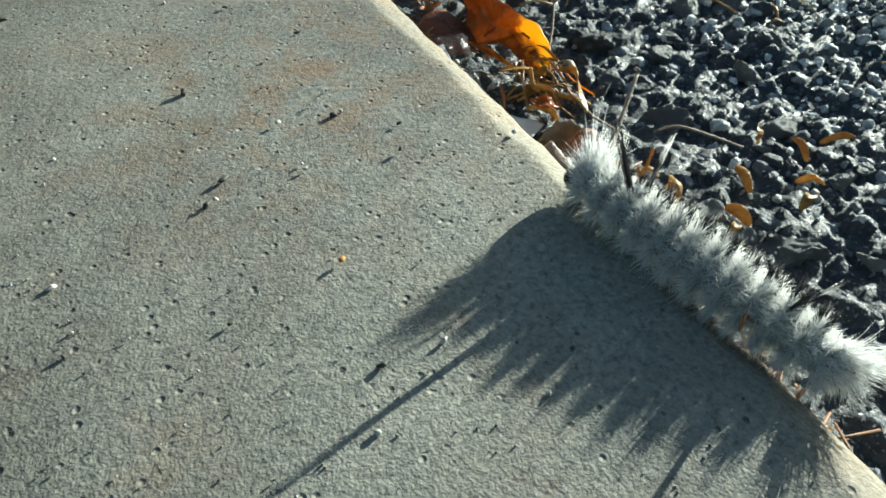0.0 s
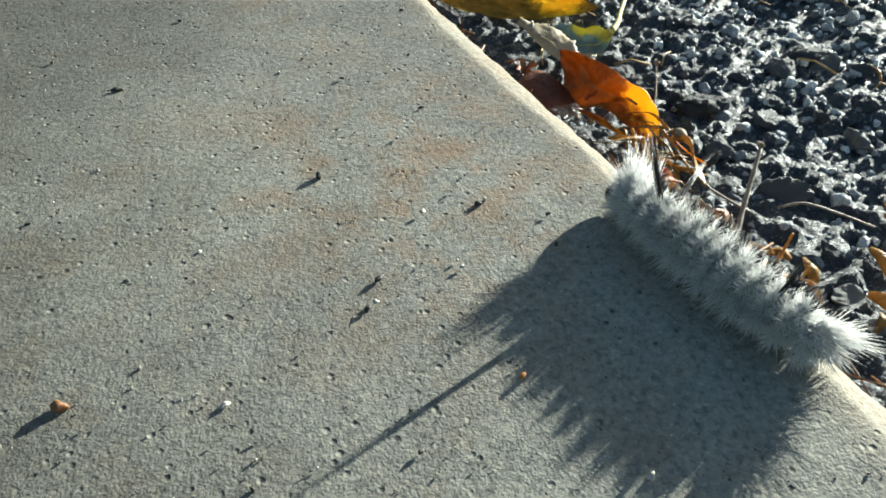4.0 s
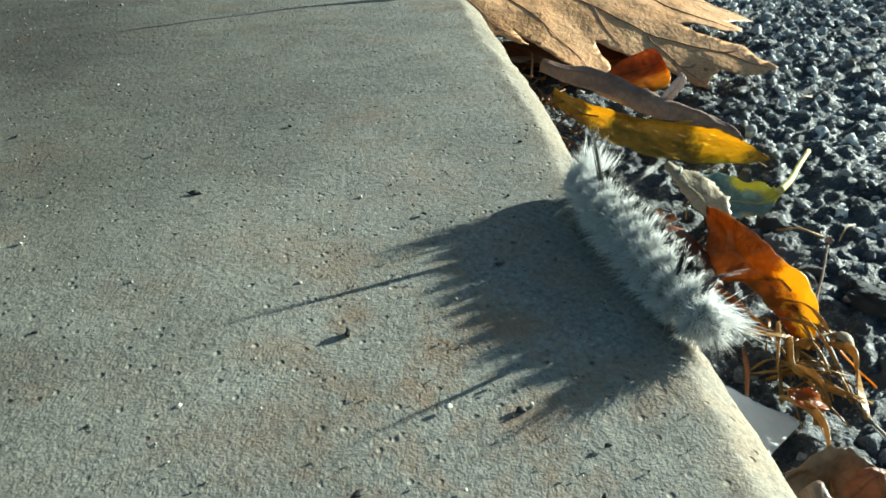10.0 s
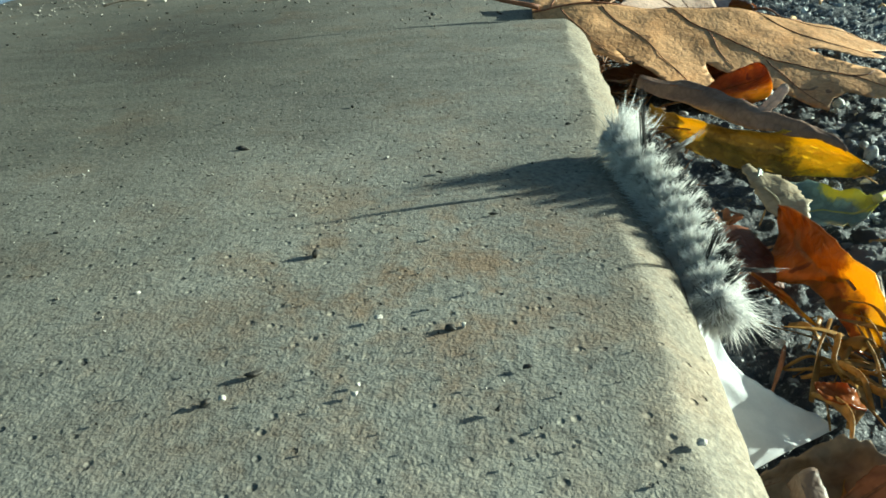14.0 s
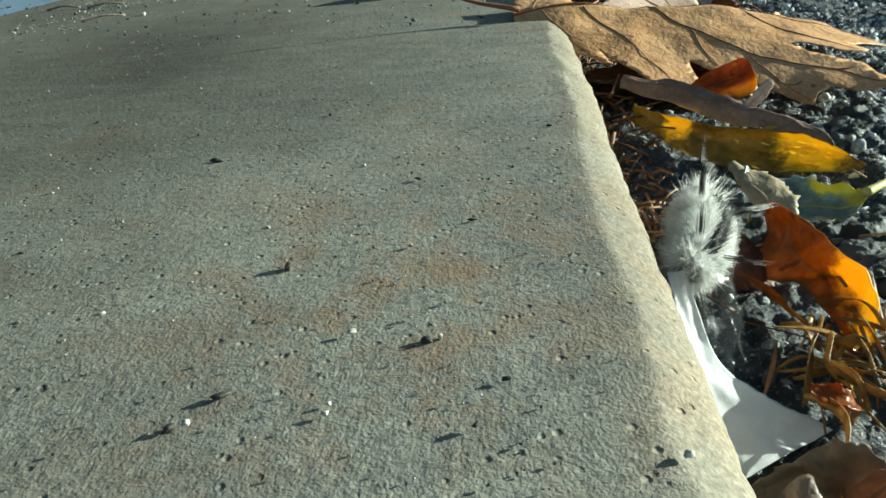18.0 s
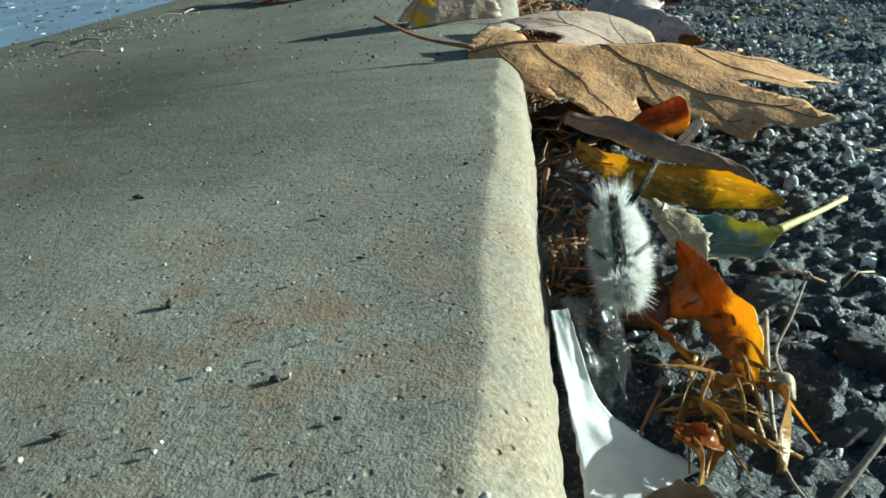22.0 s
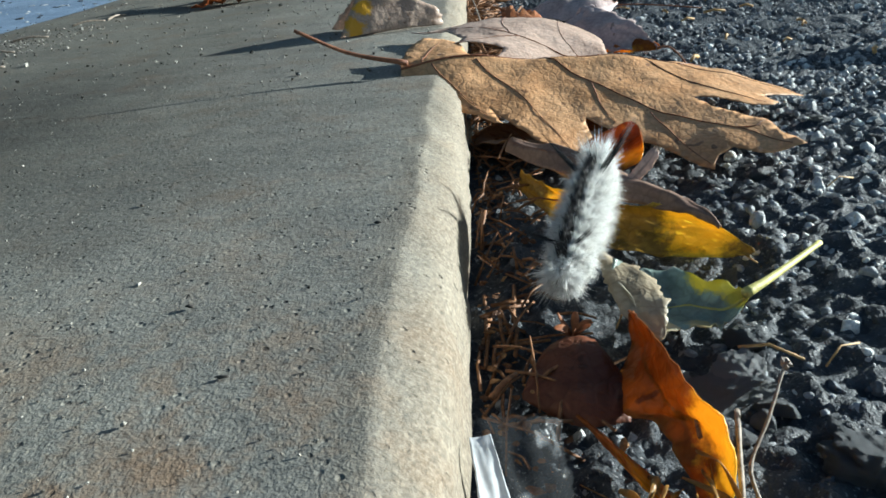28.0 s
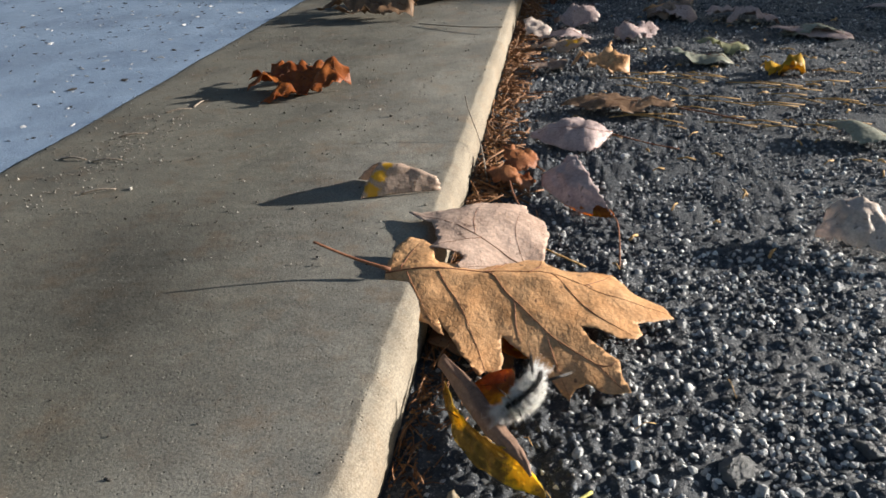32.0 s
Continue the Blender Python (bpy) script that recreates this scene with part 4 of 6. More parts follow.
def build_caterpillar():
    rng = random.Random(11)
    thing = new("caterpillar")
    tagged(thing, "fluffy white caterpillar with black tufts along its back", "caterpillar")
    segs = []
    for i in range(SEGMENTS):
        u = i / (SEGMENTS - 1)          # 0 at the rear, 1 at the front
        fat = 0.82 + 0.26 * math.sin(math.pi * min(max(u * 0.9 + 0.05, 0), 1))
        r = 0.0028 * fat
        bm = bmesh.new()
        bmesh.ops.create_uvsphere(bm, u_segments=14, v_segments=9, radius=1.0)
        for v in bm.verts:
            v.co = Vector((v.co.x * r, v.co.y * 0.0031, v.co.z * r * 0.95))
        seg = part("segment", bm, SKIN, thing)
        segs.append(seg)
        tail, hood = i == 0, i == SEGMENTS - 1
        lean = -0.9 if tail else (0.8 if hood else 0.0)
        # a ring of warts, each with a rosette of stiff pale hairs
        warts = []
        for w in (-152, -128, -98, -66, -32, 32, 66, 98, 128, 152):
            a = radians(w + rng.uniform(-5, 5))
            root = Vector((math.sin(a) * r * 0.96, rng.uniform(-.0003, .0003), math.cos(a) * r * 0.92))
            warts.append((root, Vector((math.sin(a), lean + rng.uniform(-.12, .12), math.cos(a) + 0.12))))
        for root, d in warts:
            low = 1.45 if root.z < -0.0014 else 1.0         # longer skirt towards the ground
            vs, fs = hairs(rng, [(root, d)], 0.0028 * low * fat * rng.uniform(0.9, 1.14), 0.42, 0.000050, 80, 0.00018, 0.05)
            part_mesh("hair_tuft", mesh_from("hair_tuft", vs, fs, HAIR_SUNLIT if tail or i >= SEGMENTS - 2 else HAIR_WHITE), seg)
        # short undercoat between the warts
        coat = [(Vector((math.sin(a) * r * 0.9, o, math.cos(a) * r * 0.88)), Vector((math.sin(a), o * 300, math.cos(a)))) for a in np.linspace(-2.7, 2.7, 13) for o in (-0.0013, 0.0013)]
        vs, fs = hairs(rng, coat, 0.0020 * fat, 0.40, 0.00005, 14, 0.0006, 0.04)
        part_mesh("undercoat", mesh_from("undercoat", vs, fs, HAIR_SUNLIT if tail or i >= SEGMENTS - 2 else HAIR_WHITE), seg, "short dense white undercoat")
        vs, fs = hairs(rng, warts, 0.0028 * fat, 0.5, 0.00004, 5, 0.0003, 0.04)
        part_mesh("dark_hairs", mesh_from("dark_hairs", vs, fs, HAIR_GREY), seg, "sparse fine dark hairs")
        # black tufts on the back, two to a segment
        if 1 <= i <= SEGMENTS - 2:
            for o in (-0.0008, 0.0006):
                vs, fs = hairs(rng, [((s * 0.0002, o, r * 0.9), (s * 0.08, 0.12 - o * 160, 1)) for s in (-1, 0, 1)], 0.0033 * rng.uniform(0.85, 1.1), 0.085, 0.00011, 12, 0.00025, 0.02)
                part_mesh("back_tuft", mesh_from("back_tuft", vs, fs, HAIR_BLACK), seg, "short black tuft on the back")
        # long black pencils
        if i in (2, SEGMENTS - 3):
            for s in (-1, 1):
                f = -0.25 if i == 2 else 0.45
                ln, cnt = (0.0085, 14) if i == 2 else (0.0130, 26)
                vs, fs = hairs(rng, [((s * r * 0.6, 0, r * 0.7), (s * 0.72, f, 0.80))], ln, 0.012, 0.00008, cnt, 0.00012, 0.012)
                part_mesh("hair_pencil", mesh_from("hair_pencil", vs, fs, HAIR_BLACK), seg, "long thin black hair pencil")
        if tail or hood:
            # loose brush at each end, its sunlit white put into the hair colour
            sg = -1 if tail else 1
            tufts = [((s * 0.0014, sg * 0.0008, h * r), (s * 0.45, sg * (0.9 if tail else 0.55), 0.25 + 0.8 * h - (0.5 if tail else -0.3))) for s in (-1, 0, 1) for h in (0.1, 0.8)]
            vs, fs = hairs(rng, tufts, 0.0052, 0.32, 0.00006, 56, 0.0005, 0.06)
            part_mesh("end_brush", mesh_from("end_brush", vs, fs, HAIR_SUNLIT), seg, "white hair brush, paler to look sunlit")
        if i in (0, 1, SEGMENTS - 1, SEGMENTS - 2):
            # wispy locks, each of a few long hairs held together
            sg = -1 if i < 2 else 1
            for s in (-1, -.35, .35, 1):
                d = Vector((s * 0.42 + rng.uniform(-.1, .1), sg * (1.0 if i < 2 else 0.55), 0.45 if i < 2 else 0.9))
                vs, fs = hairs(rng, [((s * 0.0008, sg * 0.001, r * 0.6), d)], 0.0088 * rng.uniform(0.75, 1.1), 0.045, 0.000055, 7, 0.0002, 0.05)
                part_mesh("long_hairs", mesh_from("long_hairs", vs, fs, HAIR_SUNLIT), seg, "long wispy white hairs")
    bm = bmesh.new()
    bmesh.ops.create_uvsphere(bm, u_segments=14, v_segments=10, radius=0.0017, matrix=Matrix.Translation((0, 0.0027, -0.0012)))
    part("head", bm, HEAD_BLACK, segs[-1], "glossy black head")
    # stubby legs under the body
    for i, seg in enumerate(segs):
        if i in (0, 3, 4, 5, 6, 8, 9, 10):
            for s in (-1, 1):
                vv, ff = tube_data([(s * 0.0011, 0, -0.0016), (s * 0.0016, 0.0002, -0.0028), (s * 0.0015, 0.0003, -0.0036)], [0.0006, 0.0005, 0.00035], 6)
                part_mesh("leg", mesh_from("leg", vv, ff, SKIN), seg)
    return thing, segs


CATERPILLAR, CAT_SEGS = build_caterpillar()


def spine(front, rear, bow, lean):
    f, r = Vector(front), Vector(rear)
    c = (f + r) / 2 + Vector(bow) * 2

    def at(u):
        return r * (1 - u) ** 2 + c * 2 * u * (1 - u) + f * u * u

    poses = []
    for i in range(SEGMENTS):
        u = i / (SEGMENTS - 1)
        y = (at(min(u + 0.05, 1)) - at(max(u - 0.05, 0))).normalized()
        up = Vector((math.sin(radians(lean)), 0, math.cos(radians(lean))))
        x = y.cross(up).normalized()
        z = x.cross(y)
        poses.append(Matrix.Translation(at(u)) @ Matrix((x, y, z)).transposed().to_4x4())
    return poses


def motions():
    mid = SEGMENTS // 2
    body, parts = [], [[] for _ in range(SEGMENTS)]
    for t, front, rear, bow, lean in CREEP:
        poses = spine(front, rear, bow, lean)
        body.append((t, poses[mid]))
        back = poses[mid].inverted()
        for i, p in enumerate(poses):
            parts[i].append((t, back @ p))
    walk(CATERPILLAR, body)
    for seg, rows in zip(CAT_SEGS, parts):
        walk(seg, rows)


# ---------------------------------------------------------------- shade and the building's end
def box(name, x0, x1, y0, y1, z0, z1, material, parent=None, bevel=0.0):
    bm = bmesh.new()
    bmesh.ops.create_cube(bm, size=1.0, matrix=Matrix.Translation(((x0 + x1) / 2, (y0 + y1) / 2, (z0 + z1) / 2)) @ Matrix.Diagonal((x1 - x0, y1 - y0, z1 - z0, 1)))
    if bevel:
        bmesh.ops.bevel(bm, geom=bm.edges[:], offset=bevel, segments=2, affect="EDGES")
    return part(name, bm, material, parent, smooth=False)


def build_building():
    post = new("white_post")
    tagged(post, "white painted panelled post standing at the kerb end", "post")
    post.matrix_world = pose(0.03, 1.49, -0.02, 0, 0, -24) @ Matrix.Translation((-0.03, -1.225, 0))
    for x0, x1 in ((-0.222, -0.150), (-0.146, -0.070), (-0.066, 0.008)):
        box("panel", x0, x1, 1.235, 1.36, 0.0, 0.85, WHITE_PAINT, post, 0.003)
    box("core", -0.219, 0.005, 1.243, 1.355, 0.0, 0.84, DARK_WALL, post)
    box("trim", 0.012, 0.030, 1.225, 1.36, 0.0, 0.85, WHITE_PAINT, post, 0.003)
    w = box("wall_far", -3.6, -0.27, 2.75, 2.88, -0.05, 2.4, DARK_WALL)
    tagged(w, "dark shaded wall of the building beyond the pavement", "wall", kind="structure")
    # unseen bar and panel, added towards the sun to shade kerb, road and pavement
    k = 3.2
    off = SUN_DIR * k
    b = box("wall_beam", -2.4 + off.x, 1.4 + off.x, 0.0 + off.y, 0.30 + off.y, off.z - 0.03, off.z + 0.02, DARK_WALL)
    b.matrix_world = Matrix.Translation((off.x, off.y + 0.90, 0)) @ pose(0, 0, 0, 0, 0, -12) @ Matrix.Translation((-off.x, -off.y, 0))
    tagged(b, "unseen dark bar added to shade a strip across kerb and road", "beam", kind="structure")
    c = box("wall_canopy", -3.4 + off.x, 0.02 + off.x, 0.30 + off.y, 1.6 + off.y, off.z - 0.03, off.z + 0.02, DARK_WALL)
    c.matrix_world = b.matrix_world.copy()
    tagged(c, "unseen dark panel added to shade the far pavement", "canopy", kind="structure")
    # added posts that carry the two unseen shade makers
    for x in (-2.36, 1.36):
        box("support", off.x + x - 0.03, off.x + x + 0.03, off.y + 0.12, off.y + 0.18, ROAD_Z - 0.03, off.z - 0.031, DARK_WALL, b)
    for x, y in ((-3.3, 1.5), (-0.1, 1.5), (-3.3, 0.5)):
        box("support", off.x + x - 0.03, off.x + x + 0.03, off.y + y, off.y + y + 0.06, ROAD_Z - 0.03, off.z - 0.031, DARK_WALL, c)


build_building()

# ---------------------------------------------------------------- leaves on the kerb
PALE_YELLOW = leaf_material("pale_leaf_yellow_patch", (0.50, 0.36, 0.28), (0.62, 0.48, 0.36), (0.16, 0.09, 0.06), (0.75, 0.42, 0.03), 0.35)
FOLD_LEAF = leaf_material("folded_pale_leaf", (0.56, 0.42, 0.34), (0.74, 0.60, 0.50), (0.20, 0.12, 0.08), None, 0.35, patches=(((-0.004, -0.005, 0.008), 0.0050, (0.86, 0.50, 0.04)), ((-0.008, -0.009, 0.0), 0.0055, (0.80, 0.46, 0.05)), ((0.000, 0.0, 0.0135), 0.0040, (0.84, 0.50, 0.05))))
GREY_PINK = leaf_material("grey_pink_leaf", (0.45, 0.35, 0.35), (0.68, 0.56, 0.55), (0.14, 0.10, 0.09), None, 0.2)
WHITISH = leaf_material("whitish_leaf", (0.60, 0.50, 0.45), (0.78, 0.70, 0.64), (0.22, 0.15, 0.12), None, 0.25)
PALE_GREEN = leaf_material("grey_green_leaf", (0.24, 0.27, 0.22), (0.38, 0.40, 0.33), (0.10, 0.10, 0.07), None, 0.2)
GREY_BROWN = leaf_material("grey_brown_leaf", (0.20, 0.14, 0.11), (0.36, 0.28, 0.23), (0.08, 0.05, 0.035), None, 0.2)
RUST_DARK = leaf_material("dark_rust_leaf", (0.10, 0.035, 0.02), (0.22, 0.08, 0.04), (0.05, 0.02, 0.01), None, 0.2)
ORANGE_DARK = leaf_material("dark_orange_leaf", (0.32, 0.08, 0.02), (0.62, 0.22, 0.02), (0.12, 0.03, 0.02), (0.85, 0.42, 0.02), 0.55, 0.3)


def crumple(height, length, width, seed, fold=0.0, tipup=0.0, freq=32.0, ripple=0.25, roll=0.0):
    """A dried leaf: domed across and along, rippled, with a fold along the midrib and a lifted tip."""
    def shape(x, y):
        u = min(max(y / length, 0), 1)
        w = x / (0.5 * width)
        z = 0.6 * height * math.sin(math.pi * u) ** 0.7 * max(0.0, 1 - 0.75 * w * w) - fold * abs(x)
        z += 1.25 * ripple * height * (fnoise(x * freq, y * freq, seed) + 0.9 * abs(fnoise(x * 2.3 * freq, y * 2.3 * freq, seed + 4)) + 0.25 * fnoise(x * 6 * freq, y * 6 * freq, seed)) + tipup * max(0, u - 0.5) ** 2 * length
        xx = x
        if roll:
            a = x * roll
            xx = math.sin(a) / roll
            z += (1 - math.cos(a)) / roll
        return (xx, y, z)
    return shape


def oval_leaf(label, base, tip, width, mat, height, seed, up=(0, 0, 1), stem=None, vein=None, step=0.004, tooth=0.07, fold=0.0, tipup=0.0, ripple=0.25, roll=0.0, group="fallen leaves", teeth=8, veins=4):
    L = (Vector(tip) - Vector(base)).length * 1.02
    return leaf(label, outline_oval(L, width, teeth, tooth), L, crumple(height, L, width, seed, fold, tipup, 2.6 / L, ripple, roll), mat, lie(base, tip, up),
                oval_veins(L, width, veins), vein or VEIN, stem, step=step, seed=int(seed * 7), group=group, stem_r=0.0006)


def dry_leaf(label, base, tip, width, mat, seed, up=(0, 0, 1), roll=0.0, bow=0.0, twist=0.0, wrinkle=0.12, rim=0.18, stem=None, vein=None, skew=0.0, step=0.0016, group="fallen leaves", pointed=1.0):
    """A shrivelled leaf: uneven rim, rolled across (roll turns the edges up), bowed along, twisted and wrinkled."""
    L = (Vector(tip) - Vector(base)).length
    pts = []
    for s in (1, -1):
        side = []
        for k in range(25):
            u = k / 24
            w = 0.5 * width * math.sin(math.pi * u ** 0.75) ** pointed * (1 + skew * s)
            w *= 1 + rim * fnoise(u * 5.0, s * 3.0, seed) + 0.5 * rim * fnoise(u * 17.0, s * 5.0, seed + 1)
            side.append((s * (w + 0.0003), u * L))
        pts += side if s == 1 else side[::-1]

    def shape(x, y):
        u = y / L
        wr = wrinkle * width
        z = wr * fnoise(x * 1.6 / width, y * 2.2 / width, seed) + 0.5 * wr * fnoise(x * 4.5 / width, y * 5.0 / width, seed + 3)
        a = x * roll / width
        xx = x
        if abs(roll) > 0.01:
            r = width / roll
            xx, z = (r - z) * math.sin(a), r - (r - z) * math.cos(a)
        t = twist * (u - 0.5)
        xx, z = xx * math.cos(t) - z * math.sin(t), xx * math.sin(t) + z * math.cos(t)
        return (xx, y, z + bow * L * math.sin(math.pi * min(max(u, 0), 1)))
    mid = [[(0, 0), (0.004 * L, 0.5 * L), (0, 0.95 * L)]]
    return leaf(label, pts, L, shape, mat, lie(base, tip, up), mid, vein or mat, stem, step=step, seed=int(seed * 11), group=group, stem_r=0.0005)


def loft_leaf(label, origin, edge_a, edge_b, mat, seed, bulge=(0, 0, 0), wrinkle=0.0006, curl=0.0, thick=0.00022, stem=None, vein=None, rib=True, cols=16, jag=0.0004, group="fallen leaves", stem_r=0.00042):
    """A dried, curled leaf: a sheet between its two edges, bulging between them; both edges run from its base to its tip. curl rolls the second edge inward."""
    a, b = smooth_line(edge_a, 8), smooth_line(edge_b, 8)
    n = 30
    o = Vector(origin)

    def along(line, u):
        q = u * (len(line) - 1)
        k = min(int(q), len(line) - 2)
        return Vector(line[k]).lerp(Vector(line[k + 1]), q - k)
    verts, faces = [], []
    for i in range(n + 1):
        u = i / n
        pa, pb = along(a, u), along(b, u)
        d = (along(a, min(u + 0.03, 1)) + along(b, min(u + 0.03, 1)) - along(a, max(u - 0.03, 0)) - along(b, max(u - 0.03, 0))).normalized()
        across = pb - pa
        nn = d.cross(across).normalized() if across.length > 1e-6 else Vector((0, 0, 1))
        for j in range(cols + 1):
            v = j / cols
            p = pa.lerp(pb, v) + Vector(bulge) * (4 * v * (1 - v) * math.sin(math.pi * min(max(0.08 + 0.9 * u, 0), 1)))
            q = p * 1000
            p = p + nn * (wrinkle * (fnoise(q.x * 0.16, q.y * 0.16, q.z * 0.16 + seed) + 0.5 * fnoise(q.x * 0.5, q.y * 0.5, q.z * 0.5 + seed)) + 0.25 * wrinkle * math.sin(14 * (u + abs(v - 0.5) * 0.5)) * math.sin(math.pi * v))
            if curl:
                p = p + nn * (curl * max(v - 0.72, 0) ** 2 * 12 * math.sin(math.pi * u))
            if j in (0, cols):
                p = p + across * ((0.6 if j else -0.6) * jag / max(across.length, 1e-4) * (fnoise(u * 19, seed, j) + fnoise(u * 47, seed, j)))
            verts.append(p - o)
    m = cols + 1
    faces = [(i * m + j, i * m + j + 1, (i + 1) * m + j + 1, (i + 1) * m + j) for i in range(n) for j in range(cols)]
    sheet = mesh_from("blade", verts, faces, mat)
    low = [Vector(p) - Vector(x.normal) * thick for p, x in zip(verts, sheet.vertices)]
    bpy.data.meshes.remove(sheet)
    k = len(verts)
    both = faces + [tuple(q + k for q in f[::-1]) for f in faces]
    rim = [i * m for i in range(n + 1)] + [n * m + j for j in range(1, m)] + [i * m + cols for i in range(n - 1, -1, -1)] + [j for j in range(cols - 1, 0, -1)]
    for p, q in zip(rim, rim[1:] + rim[:1]):
        both.append((p, q, q + k, p + k))
    thing = new("leaf")
    thing.matrix_world = Matrix.Translation(o)
    tagged(thing, label, "leaf", group)
    part_mesh("blade", mesh_from("blade", list(verts) + low, both, mat), thing)
    if rib:
        c = cols // 2
        line = [verts[i * m + c] for i in range(n - 1)]
        vv, ff = tube_data(line, [0.00030 * (1 - 0.8 * i / n) for i in range(len(line))], 5)
        part_mesh("midrib", mesh_from("midrib", vv, ff, vein or mat), thing)
    if stem:
        pl = [p - o for p in smooth_line(stem, 6)]
        vv, ff = tube_data(pl, [stem_r * (1 + 0.7 * (i / len(pl)) ** 3) for i in range(len(pl))], 6)
        part_mesh("stem", mesh_from("stem", vv, ff, vein or mat), thing)
    return thing


def oak_leaf(label, base, tip, mat, height, seed, spread=0.42, up=(0, 0, 1), stem=None, step=0.005, ripple=0.5, roll=0.0, group="fallen leaves"):
    L = (Vector(tip) - Vector(base)).length
    rng = random.Random(seed)
    mk = lambda: [(0.16, spread * 0.55 * rng.uniform(.8, 1.2), 15, 0.15), (0.36, spread * rng.uniform(.85, 1.15), 28, 0.19), (0.60, spread * 0.85 * rng.uniform(.8, 1.2), 40, 0.19)]
    r, l = mk(), mk()
    return leaf(label, outline_lobed(L, r, l, 0.15), L, crumple(height, L, spread * 1.8 * L, seed, 0, 0, 3.0 / L, ripple, roll), mat, lie(base, tip, up),
                fan_veins(r, l, L), VEIN, stem, step=step, seed=seed, group=group)


RUST_RED = leaf_material("red_rust_leaf", (0.26, 0.06, 0.015), (0.50, 0.17, 0.04), (0.10, 0.03, 0.015), None, 0.35)


def build_pink_leaf():
    L = 0.080
    corners = [(-0.10, 0.0), (-0.22, 0.07), (-0.31, 0.20), (-0.34, 0.33), (-0.22, 0.36), (-0.27, 0.47), (-0.30, 0.56), (-0.20, 0.58), (-0.13, 0.66), (-0.05, 0.76), (-0.04, 0.88), (0.0, 1.0),
               (0.07, 0.89), (0.13, 0.80), (0.20, 0.74), (0.33, 0.70), (0.42, 0.63), (0.50, 0.55), (0.58, 0.46), (0.49, 0.38), (0.52, 0.28), (0.42, 0.17), (0.28, 0.10), (0.14, 0.03), (0.05, -0.01)]
    poly = [(x * L, y * L) for x, y in corners]

    def shape(x, y):
        u, w = y / L, x / L
        return (x, y, 0.0075 * math.sin(math.pi * min(max(u, 0), 1)) - 0.010 * w * w + 0.0022 * fnoise(x * 45, y * 45, 1.5) + 0.0008 * fnoise(x * 130, y * 130, 2.5))
    veins = [[(0.02, 0.0), (0.0, 0.4), (0.0, 0.95)], [(0.01, 0.06), (0.22, 0.30), (0.52, 0.45)], [(0.01, 0.06), (-0.14, 0.2), (-0.31, 0.32)], [(0.0, 0.45), (0.16, 0.58), (0.36, 0.66)], [(0.0, 0.40), (-0.13, 0.48), (-0.27, 0.55)]]
    leaf("pale pinkish lobed leaf over the kerb edge under the oak leaf", poly, L, shape, PINKISH, lie((0.050, 0.212, -0.0085), (-0.019, 0.254, 0.0035)), [[(x * L, y * L) for x, y in v] for v in veins], VEIN,
         [(0.018, -0.030, -0.004), (0.006, -0.014, -0.001), (0.001, 0, 0)], step=0.0028, seed=14, stem_r=0.0006, group="fallen leaves")


build_pink_leaf()
loft_leaf("pale folded leaf with a yellow patch on the kerb", (-0.035, 0.285, 0.004),
          [(-0.0060, 0.2870, 0.0006), (-0.0065, 0.2880, 0.0045), (-0.0080, 0.2900, 0.0075), (-0.0100, 0.2935, 0.0045), (-0.0120, 0.2970, 0.0006)],
          [(-0.0490, 0.2740, 0.0006), (-0.0450, 0.2790, 0.0100), (-0.0400, 0.2860, 0.0170), (-0.0470, 0.2940, 0.0115), (-0.0580, 0.3010, 0.0006)], FOLD_LEAF, 2.2, bulge=(0, 0, 0.0022), wrinkle=0.0010, jag=0.0016, rib=False)
oak_leaf("curled rust red oak leaf lying on the kerb", (-0.112, 0.486, 0.004), (-0.205, 0.492, 0.004), RUST_RED, 0.013, 3, 0.58, roll=-5.0, ripple=0.9, step=0.0035)
oak_leaf("crumpled dry brown oak leaf on the kerb", (-0.115, 0.770, 0.004), (-0.232, 0.835, 0.004), BROWN, 0.019, 4, 0.52, roll=5.0, ripple=0.85, step=0.0045)
oak_leaf("crumpled brown leaf lying against another leaf on the kerb", (-0.066, 0.905, 0.004), (-0.170, 0.860, 0.004), BROWN, 0.018, 6, 0.48, roll=5.0, ripple=0.85, step=0.0045)
oak_leaf("shaded dark brown leaf at the kerb's end", (-0.135, 1.30, 0.004), (-0.235, 1.315, 0.004), RUST, 0.022, 7, 0.40, roll=8.0, ripple=0.8, step=0.007)
oval_leaf("small dark leaf scrap on the shaded kerb", (-0.008, 1.03, 0.002), (-0.050, 1.015, 0.002), 0.03, BROWN, 0.008, 7.7, ripple=0.8, step=0.006)

# ---------------------------------------------------------------- leaves on the road
RZ = ROAD_Z + 0.0022


